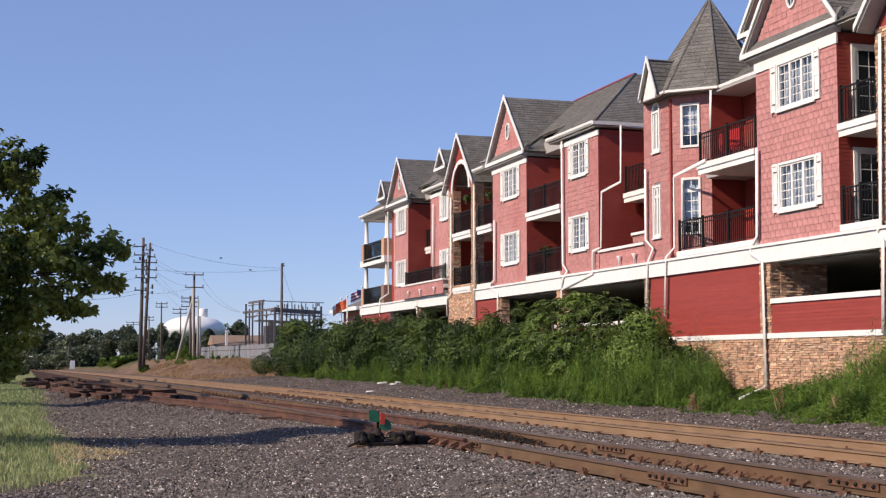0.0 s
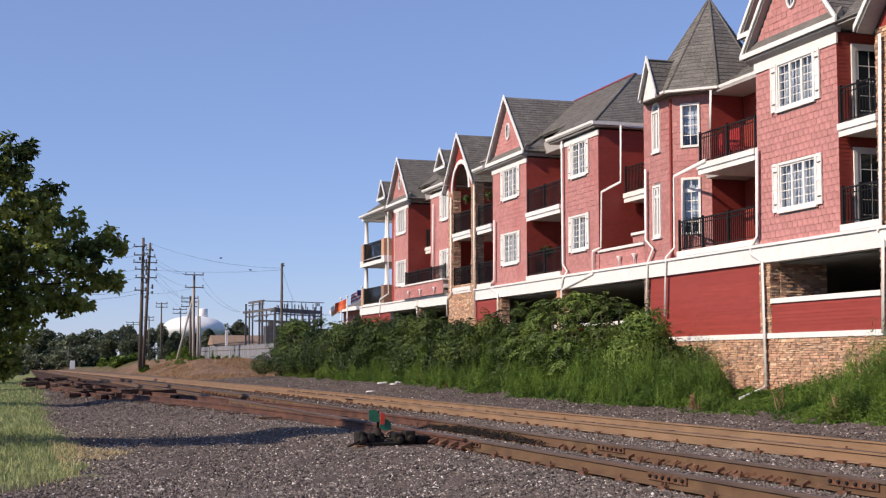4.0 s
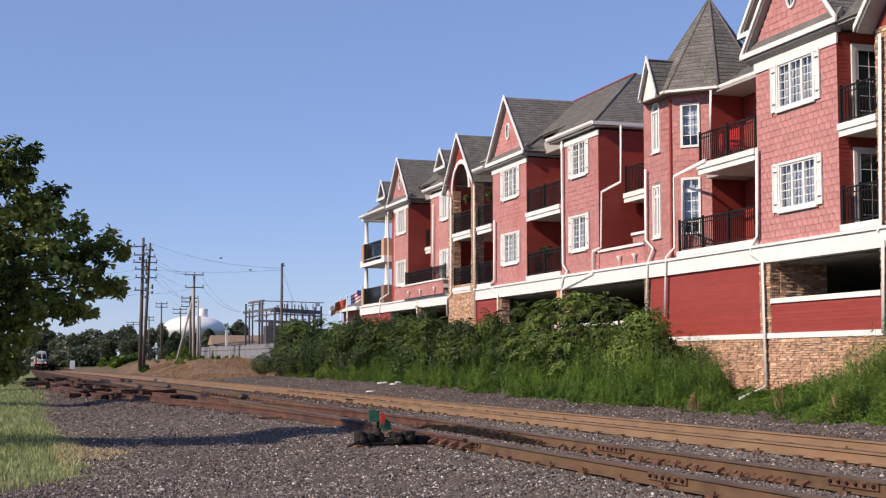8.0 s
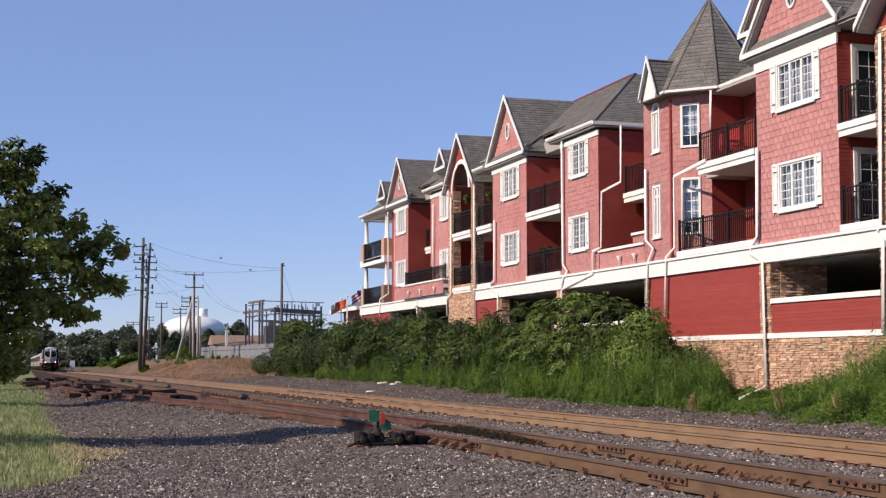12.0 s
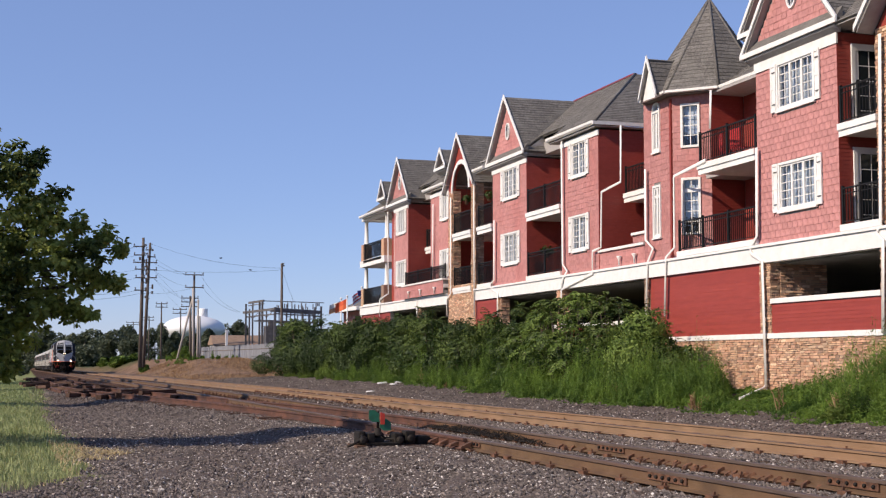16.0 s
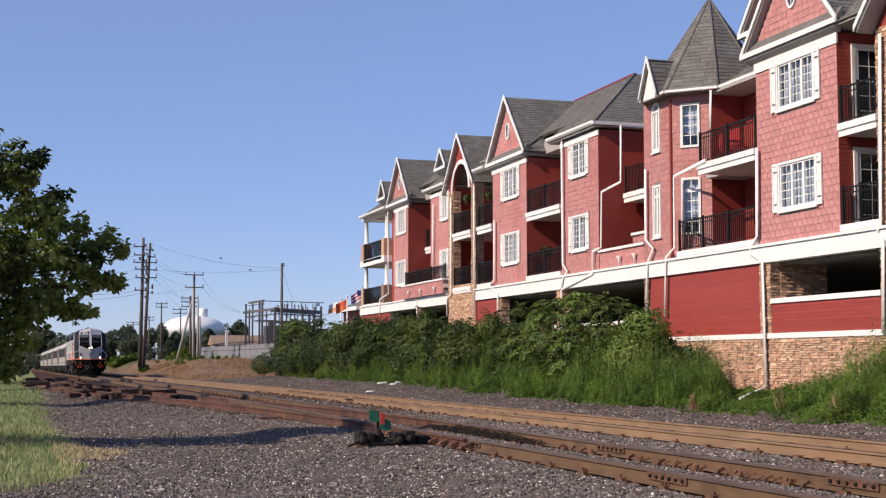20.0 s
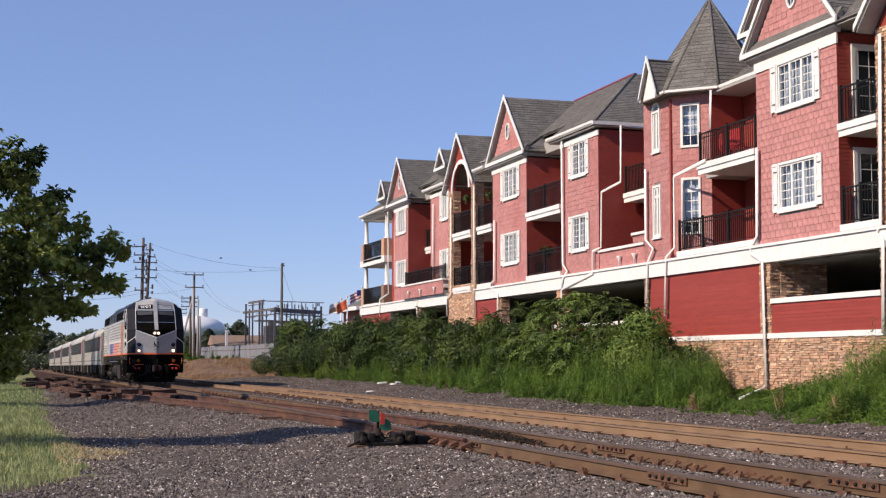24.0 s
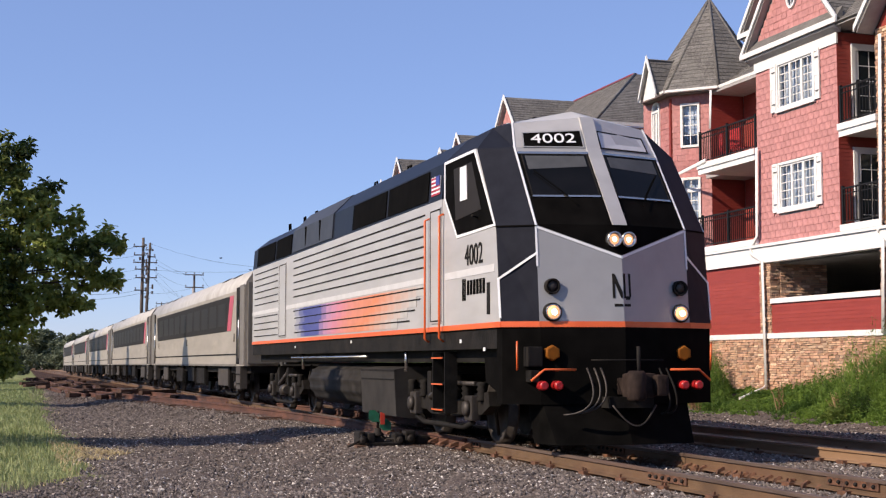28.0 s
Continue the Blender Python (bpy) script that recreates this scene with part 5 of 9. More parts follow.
stone_face(FX + 0.3, FX + 1.9, 1.98, BAND0, x=36.1, parent=p, axis="y")
# shell that closes the building
for name, b in (("garage_deck", (FX + 0.3, 34, 4, 86.3, BAND0 - 0.05, BAND0 + 0.25)), ("garage_rear_wall", (33.8, 34, 4, 86.3, -0.4, BAND0)), ("garage_floor", (FX + 0.3, 34, 4, 86.3, -0.4, 0.3)), ("garage_end_wall", (FX + 0.3, 34, 3.8, 4, -0.4, 10.4)), ("garage_end_wall", (FX + 0.3, 34, 86.0, 86.3, -0.4, BAND0))):
    # deck and rear wall darker than the concrete: the garage's shade is in the colour
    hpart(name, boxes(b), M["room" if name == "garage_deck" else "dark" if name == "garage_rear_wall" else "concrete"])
hpart("floors", boxes((24.9, 33.5, 4, 80.3, 7.3, 7.6), (FX + 0.18, 24.9, 32.6, 36.6, 7.3, 7.6), (FX + 0.18, 24.9, 48.8, 52.2, 7.3, 7.6), (FX + 0.18, 24.9, 56.6, 60.7, 7.3, 7.6), (FX + 0.18, 24.9, 67.9, 70.7, 7.3, 7.6), (FX + 0.18, 24.9, 75.5, 78.2, 7.3, 7.6)), M["room"])
hpart("rear_wall", boxes((33.3, 33.5, 4, 80.3, BAND1, 13.3), (24.6, 33.3, 80.1, 80.3, BAND1, 10.4), (25.0, 25.15, 4, 80.1, BAND1, 10.4)), M["room"])
lap_siding("end_siding", "x", FX + 0.4, -1, 78.3, 80.3, BAND1, 10.3)
nb = boxes((FX + 0.3, FX + 0.4, 78.95, 79.05, 5.6, 9.7), (FX + 0.3, FX + 0.4, 79.4, 79.5, 5.6, 9.7), (FX + 0.3, FX + 0.4, 79.05, 79.4, 9.6, 9.7), (FX + 0.3, FX + 0.4, 79.05, 79.4, 5.6, 5.7), (FX + 0.31, FX + 0.39, 79.05, 79.4, 6.6, 8.7))
nw = hpart("window", nb, M["white"], "tall narrow white framed window")
for z0, z1 in ((5.7, 6.6), (8.7, 9.6)):
    hpart("pane", boxes((FX + 0.36, FX + 0.37, 79.05, 79.4, z0, z1)), M["glass"], "", nw)
hpart("end_wall", boxes((FX + 0.41, 24.6, 78.4, 80.3, BAND1, 10.3)), M["room"])
hpart("facade_south", boxes((FX, FX + 0.2, 4, 26.1, BAND1, 10.3)), M["shingle"], "red shingled wall")
for z in (FLOOR2, BAND1 + 0.22):
    balcony(26.85, 29.95, z, slab=z > 6)

# corner porch at the far end: stone piers with white columns on two floors
for z, slab in ((BAND1 + 0.05, 0), (FLOOR2 - 0.1, 1)):
    if slab:
        hpart("porch_floor", boxes((FX - 0.1, 24.4, 80.3, 86.3, z - 0.35, z + 0.05)), M["white"], "white porch floor edge")
    for x, y in ((FX + 0.2, 80.75), (FX + 0.2, 85.8), (24.0, 85.8)):
        pb = hpart("porch_pier", boxes((x - 0.28, x + 0.28, y - 0.28, y + 0.28, z, z + 1.1)), M["stone"], "tan stone porch pier")
        cb = bmesh.new()
        lathe(cb, (x, y, z + 1.1), "z", [(0, 0.19), (0.08, 0.19), (0.1, 0.14), (1.45, 0.11), (1.5, 0.17), (1.6 if slab else 1.72, 0.17)], 14)
        hpart("porch_column", cb, M["white"], "white tapered porch column", pb)
    balcony(81.05, 85.5, z + 0.05, slab=False)
hpart("porch_beam", boxes((FX - 0.05, FX + 0.4, 80.3, 86.1, 10.15, 10.35), (FX + 0.4, 24.4, 85.6, 86.1, 10.15, 10.35)), M["white"], "white porch beam")

# downspouts, given as (distance along the facade, height)
for path in ([(36.57, 7.62), (36.64, 4.93), (37.05, 4.62), (36.99, 4.41), (36.37, 4.14), (36.28, 0.31)],
             [(39.78, 7.68), (42.03, 7.45), (42.06, 5.02), (42.7, 4.72), (42.85, 2.7)],
             [(44.25, 7.99), (44.28, 5.45), (43.7, 5.11), (44.16, 4.62), (44.3, 2.74)],
             [(46.26, 9.91), (46.31, 7.8), (48.05, 7.62), (48.15, 5.5), (48.96, 5.41), (48.98, 4.55), (51.9, 4.13), (52.14, 4.05), (52.12, 2.06)],
             [(52.03, 10.2), (52.0, 5.11), (51.53, 4.8), (51.95, 4.55), (52.14, 4.05)],
             [(60.32, 7.74), (60.34, 4.93), (60.9, 4.77), (60.74, 4.53), (59.88, 4.27), (59.89, 3.23)],
             [(63.27, 9.92), (63.22, 3.33)],
             [(66.98, 9.56), (66.99, 4.61), (67.66, 4.35), (67.57, 3.47)],
             [(70.06, 9.55), (70.16, 5.66)],
             [(73.38, 5.38), (73.15, 4.11), (73.03, 3.01)],
             [(81.11, 4.92), (81.23, 3.89)],
             [(79.33, 10.12), (79.14, 5.18), (81.11, 4.92)],
             [(39.36, 9.92), (39.44, 8.67)],
             [(30.27, 9.69), (30.44, 4.66), (30.64, 4.5), (30.36, 4.28), (30.46, 1.87)]):
    db = bmesh.new()
    tube(db, [(FX - 0.14, y, z) for y, z in path], 0.07, 8)
    for q in db.verts:
        q.co.x = FX - 0.14 + (q.co.x - FX + 0.14) * 0.3
    hpart("downspout", db, M["gutter"], "white aluminium downspout")
db = tubes(([(21.5, 36.25, 0.42), (21.2, 35.87, 0.36), (19.6, 34.48, 0.1)], 0.045))
hpart("downspout", db, M["gutter"], "white downspout outlet pipe")
# wall lamps and things on the balconies
for y, z, x in ((39.6, 9.45, 23.85), (39.6, 6.6, 23.85)):
    lb = boxes((x - 0.05, x, y - 0.05, y + 0.05, z - 0.05, z + 0.1))
    lathe(lb, (x - 0.14, y, z - 0.06), "z", [(0, 0.05), (0.2, 0.07), (0.22, 0.1), (0.3, 0.02)], 8)
    hpart("wall_lantern", lb, M["iron"], "small black wall lantern")


def balcony_plant(at, r, hanging):
    p = thing("potted_plant", "leafy green plant hanging over a balcony" if hanging else "leafy green potted plant on a balcony", "plant", group="balcony plants", at=at)
    pb = bmesh.new()
    lathe(pb, (0, 0, 0), "z", [(-0.12, r * 0.35), (0.1, r * 0.5), (0.12, r * 0.5)], 12)
    part("pot", pb, M["iron_rust"], p)
    if hanging:
        part("hanger", tubes(([(0, 0, 0.1), (0, 0, 0.75)], 0.008)), M["iron"], p)
    v, f = dome(110, (0, 0, 0.1 + r * 0.3), (r, r, r * 0.7), 0.12)
    tagged(cloud_part("foliage", v, f, M["shrub_leaf3"], p), kind="stuff")


for at, r, hanging in [((22.3, 55.67, 5.77), 0.32, False), ((22.4, 57.0, 5.72), 0.26, False), ((22.0, 67.48, 9.28), 0.3, True), ((22.0, 65.82, 9.22), 0.26, True), ((22.3, 63.21, 9.11), 0.28, True)]:
    balcony_plant(at, r, hanging)


def patio_chair(at, turn):
    c = thing("patio_chair", "red fabric folding patio chair on a balcony", "chair", group="balcony furniture", at=at)
    c.rotation_euler = (0, 0, radians(turn))
    red = surface("red_fabric", (0.36, 0.014, 0.014), (0.46, 0.02, 0.02), 10, 0.8)
    part("seat", boxes((-0.27, 0.27, -0.25, 0.25, 0.4, 0.45), bevel=0.015), red, c)
    part("backrest", boxes((-0.27, 0.27, 0.22, 0.27, 0.45, 1.05), bevel=0.015), red, c)
    for x, y in ((-0.25, -0.23), (0.25, -0.23), (-0.25, 0.24), (0.25, 0.24)):
        part("leg", boxes((x - 0.015, x + 0.015, y - 0.015, y + 0.015, 0, 0.4)), M["iron"], c)


patio_chair((22.5, 39.2, FLOOR2), 100)
patio_chair((22.6, 40.2, FLOOR2), 70)


# ---- the train ----
P = dict(
    silver=surface("silver_train_paint", (0.4, 0.39, 0.385), (0.46, 0.45, 0.44), 3, 0.42, metal=0.15, stain=(0.33, 0.31, 0.29), stain_scale=0.8, stain_amount=0.5, stretch=(1, 0.4, 1.5)),
    # the sides' silver darkened: the front's weaker light is put into this colour
    nose=surface("silver_nose_dimmed", (0.27, 0.27, 0.27), (0.32, 0.32, 0.32), 3, 0.35, metal=0.1, stain=(0.26, 0.255, 0.25), stain_scale=1.5, stain_amount=0.4),
    navy=surface("dark_blue_black_paint", (0.006, 0.007, 0.011), (0.011, 0.012, 0.018), 4, 0.42, spec=0.14, stain=(0.016, 0.016, 0.018), stain_scale=1.2, stain_amount=0.4),
    black=surface("black_train_paint", (0.003, 0.0028, 0.0026), (0.006, 0.0055, 0.005), 4, 0.8, spec=0.02),
    under=surface("underframe_grime", (0.006, 0.0055, 0.005), (0.016, 0.0145, 0.013), 5, 0.8, 0.3, 30, spec=0.15, stain=(0.026, 0.021, 0.018), stain_scale=1.5, stain_amount=0.5),
    tank=surface("grey_fuel_tank", (0.0169, 0.01528, 0.01397), (0.0286, 0.026, 0.02405), 3, 0.8, spec=0.15, stain=(0.06, 0.055, 0.05), stain_scale=1.5),
    orange=surface("orange_stripe", (0.65, 0.1, 0.02), (0.72, 0.13, 0.03), 4, 0.4),
    blue=surface("blue_stripe", (0.03, 0.04, 0.2), (0.05, 0.055, 0.27), 4, 0.4),
    whitep=surface("white_line_paint", (0.72, 0.72, 0.72), (0.8, 0.8, 0.8), 4, 0.35),
    tinted=surface("tinted_glass", (0.004, 0.0045, 0.005), (0.008, 0.008, 0.009), 2, 0.1, spec=0.12),
    steel=surface("wheel_steel", (0.03, 0.025, 0.022), (0.065, 0.055, 0.047), 6, 0.6, metal=0.4),
    coach=surface("stainless_coach_side", (0.29, 0.255, 0.21), (0.37, 0.33, 0.275), 3, 0.45, metal=0.1, stain=(0.25, 0.215, 0.18), stain_scale=0.9, stain_amount=0.5, stretch=(1, 0.3, 1.5)),
    coach_roof=surface("coach_roof", (0.35, 0.335, 0.315), (0.43, 0.415, 0.395), 3, 0.55, stain=(0.25, 0.23, 0.2), stain_scale=1.0, stain_amount=0.5),
    band=surface("coach_window_band", (0.021, 0.018, 0.0155), (0.029, 0.025, 0.022), 2, 0.5, spec=0.04),
    coach_box=surface("dusty_underfloor_box", (0.036, 0.03, 0.025), (0.06, 0.05, 0.041), 3, 0.75, stain=(0.025, 0.021, 0.018), stain_scale=1.5, stain_amount=0.6),
    coach_end=surface("grey_coach_end", (0.13, 0.118, 0.103), (0.18, 0.164, 0.145), 3, 0.6, stain=(0.07, 0.062, 0.055), stain_scale=1.5, stain_amount=0.5),
    rubber=surface("rubber_bellows", (0.03, 0.03, 0.03), (0.05, 0.048, 0.045), 6, 0.8),
    door_red=surface("red_end_stripe", (0.4, 0.05, 0.08), (0.48, 0.07, 0.1), 5, 0.4),
    amber=surface("amber_lens", (0.2, 0.065, 0.008), (0.26, 0.085, 0.01), 8, 0.7, spec=0.1),
    redlens=surface("red_lens", (0.34, 0.014, 0.014), (0.48, 0.02, 0.02), 8, 0.35),
    locker=surface("grey_equipment_box", (0.022, 0.02, 0.0185), (0.036, 0.033, 0.03), 3, 0.7, spec=0.15, stain=(0.055, 0.048, 0.043), stain_scale=1.2, stain_amount=0.4),
    chrome=surface("polished_metal", (0.5, 0.49, 0.47), (0.6, 0.59, 0.57), 6, 0.25, metal=0.9),
    hood=surface("slate_grey_hood", (0.03, 0.034, 0.045), (0.045, 0.05, 0.062), 3, 0.55, spec=0.3, stain=(0.025, 0.026, 0.03)),
    corner=surface("matt_navy_corner", (0.009, 0.01, 0.016), (0.015, 0.0165, 0.024), 4, 0.6, spec=0.12),
    screen_panel=surface("grey_top_panel", (0.05, 0.052, 0.055), (0.08, 0.083, 0.086), 3, 0.5, spec=0.2),
    coach_glass=surface("coach_glass", (0.019, 0.0165, 0.0145), (0.027, 0.0235, 0.0205), 2, 0.45, spec=0.05),
    rust=surface("brown_coupler_steel", (0.018, 0.012, 0.01), (0.04, 0.027, 0.022), 8, 0.8, 0.3, 30, spec=0.1),
    pale=surface("pale_grey_stripe", (0.55, 0.54, 0.53), (0.62, 0.61, 0.6), 4, 0.42, metal=0.1),
    lamp=glowing("lit_headlight", (1.0, 0.52, 0.22), 0.7),
    bulb=glowing("headlight_bulb", (1.0, 0.82, 0.6), 45.0),
)

LIVERY = []
for j in range(22):
    u = j / 21
    stops = ((0.0, (0.44, 0.42, 0.4)), (0.12, (0.52, 0.34, 0.27)), (0.28, (0.64, 0.21, 0.09)), (0.45, (0.62, 0.22, 0.15)), (0.58, (0.57, 0.2, 0.27)), (0.68, (0.42, 0.22, 0.36)), (0.75, (0.07, 0.075, 0.26)), (0.93, (0.045, 0.055, 0.23)), (1.0, (0.3, 0.3, 0.36)))
    for (ua, a), (ub, b) in zip(stops, stops[1:]):
        if ua <= u <= ub:
            w = (u - ua) / (ub - ua)
            c = tuple(x + (y - x) * w for x, y in zip(a, b))
    LIVERY.append(surface("livery_stripe", tuple(0.9 * x for x in c), tuple(1.05 * x for x in c), 4, 0.4))


def wheelset(parent, y, r=0.5):
    """Two flanged wheels on an axle."""
    bm = bmesh.new()
    lathe(bm, (-GAUGE / 2, 0, 0), "x", [(0, 0.08), (GAUGE, 0.08)], 12)
    axle = part("wheelset", bm, P["under"], parent)
    axle.location = (0, y, r)
    for s in (-1, 1):
        bm = bmesh.new()
        c = s * GAUGE / 2
        lathe(bm, (c, 0, 0), "x", [(-s * 0.08, r + 0.028), (-s * 0.045, r + 0.028), (-s * 0.035, r), (s * 0.06, r - 0.004), (s * 0.06, r - 0.07), (s * 0.03, r - 0.09), (s * 0.03, 0.16), (s * 0.08, 0.13), (s * 0.08, 0.02)], 32)
        part("wheel", bm, P["steel"], axle)


def bogie(parent, yc, base, r=0.5, heavy=True):
    """Truck: side frames with axle boxes, springs and brake gear."""
    for s in (-1, 1):
        bm = bmesh.new()
        x0, x1 = sorted((s * 1.0, s * 1.16))
        hb = base / 2
        prism(bm, [(yc - hb - 0.65, 0.55), (yc - hb - 0.3, 0.42), (yc - hb + 0.45, 0.42), (yc - 0.7, 0.36), (yc + 0.7, 0.36), (yc + hb - 0.45, 0.42), (yc + hb + 0.3, 0.42), (yc + hb + 0.65, 0.55), (yc + hb + 0.6, 0.75), (yc + 0.8, 0.62), (yc - 0.8, 0.62), (yc - hb - 0.6, 0.75)], "x", x0, x1)
        fr = part("truck_frame", bm, P["under"], parent)
        for y in (yc - hb, yc + hb):
            ab = boxes((min(s * 1.12, s * 1.26), max(s * 1.12, s * 1.26), y - 0.17, y + 0.17, 0.33, 0.68), bevel=0.03)
            lathe(ab, (s * 1.26, y, 0.5), "x", [(0, 0.12), (s * 0.06, 0.1), (s * 0.08, 0.04)], 12)
            part("axle_box", ab, P["steel"], fr)
            for dy in (-0.34, 0.34):
                sb = bmesh.new()
                prof = []
                for i in range(9):
                    prof.append((i * 0.035, 0.085 if i % 2 else 0.06))
                lathe(sb, (s * 1.16, y + dy, 0.6), "z", prof, 10)
                part("coil_spring", sb, P["under"], fr)
            bb = boxes((min(s * 0.7, s * 0.95), max(s * 0.7, s * 0.95), y + r + 0.02, y + r + 0.14, 0.3, 0.7))
            part("brake_block", bb, P["under"], fr)
        tb = tubes(([(s * 1.22, yc - 0.5, 0.9), (s * 1.22, yc + 0.5, 0.62)], 0.05), ([(s * 1.2, yc - hb - 0.2, 0.85), (s * 1.2, yc - 0.4, 0.85)], 0.035))
        part("damper", tb, P["steel"], fr)
        bc = bmesh.new()
        lathe(bc, (s * 1.2, yc - 0.32, 0.5), "y", [(0, 0.09), (0.05, 0.13), (0.3, 0.13), (0.36, 0.05), (0.6, 0.04)], 14)
        part("brake_cylinder", bc, P["steel"], fr)
        for y in (yc - hb - 0.55, yc + hb + 0.55):
            part("sand_pipe", tubes(([(s * 0.95, y, 1.1), (s * 1.05, y, 0.6), (s * 0.9, y + (0.25 if y < yc else -0.25), 0.14)], 0.025)), P["under"], fr)
        part("equalizer", tubes(([(s * 1.18, yc - hb, 0.3), (s * 1.18, yc - hb + 0.4, 0.22), (s * 1.18, yc + hb - 0.4, 0.22), (s * 1.18, yc + hb, 0.3)], 0.04)), P["under"], fr)
        for y in (yc - 0.55, yc + 0.55):
            part("frame_bracket", boxes((min(s * 1.1, s * 1.24), max(s * 1.1, s * 1.24), y - 0.1, y + 0.1, 0.6, 1.02), bevel=0.02), P["under"], fr)
    part("bolster", boxes((-1.1, 1.1, yc - 0.35, yc + 0.35, 0.55, 0.98)), P["under"], parent)
    for y in (yc - base / 2, yc + base / 2):
        wheelset(parent, y, r)


def lettering(name, text, size, m, material, parent, depth=0.004, squeeze=1.0):
    """Raised lettering in the built-in typeface, as mesh."""
    cu = bpy.data.curves.new(name, "FONT")
    cu.body, cu.size, cu.extrude, cu.align_x, cu.align_y = text, size, depth, "CENTER", "CENTER"
    ob = bpy.data.objects.new(name, cu)
    me = bpy.data.meshes.new_from_object(ob)
    bpy.data.objects.remove(ob)
    me.materials.clear()
    me.materials.append(material)
    ob = new(name, me)
    ob.parent = parent
    ob.matrix_local = m @ Matrix.Diagonal((squeeze, 1, 1, 1))
    return ob


def quad_patch(facet, uv, lift):
    """Points on a four-cornered facet (a b lower, d c upper), lifted off its face."""
    a, b, c, d = (Vector(p) for p in facet)
    nrm = (b - a).cross(d - a).normalized()
    return [a * (1 - u) * (1 - v) + b * u * (1 - v) + c * u * v + d * (1 - u) * v + nrm * lift for u, v in uv], nrm


def plate(name, facet, uv, lift, thick, material, parent, label=""):
    """A thin raised panel on a facet."""
    pts, nrm = quad_patch(facet, uv, lift)
    bm = bmesh.new()
    top = [bm.verts.new(p) for p in pts]
    bot = [bm.verts.new(p - nrm * thick) for p in pts]
    bm.faces.new(top)
    for i in range(len(pts)):
        j = (i + 1) % len(pts)
        bm.faces.new((top[j], top[i], bot[i], bot[j]))
    bmesh.ops.recalc_face_normals(bm, faces=bm.faces[:])
    return part(name, bm, material, parent, label)


def line_on(name, facet, uv, width, lift, material, parent, closed=False):
    """A painted line along points of a facet."""
    pts, nrm = quad_patch(facet, uv, lift)
    if closed:
        pts.append(pts[0])
    bm = bmesh.new()
    for p, q in zip(pts, pts[1:]):
        s = nrm.cross(q - p).normalized() * width / 2
        e = (q - p).normalized() * width / 2
        corners(bm, [v - nrm * 0.006 for v in (p - s - e, q - s + e, q + s + e, p + s - e)] + [p - s - e, q - s + e, q + s + e, p + s - e])
    bmesh.ops.recalc_face_normals(bm, faces=bm.faces[:])
    return part(name, bm, material, parent)


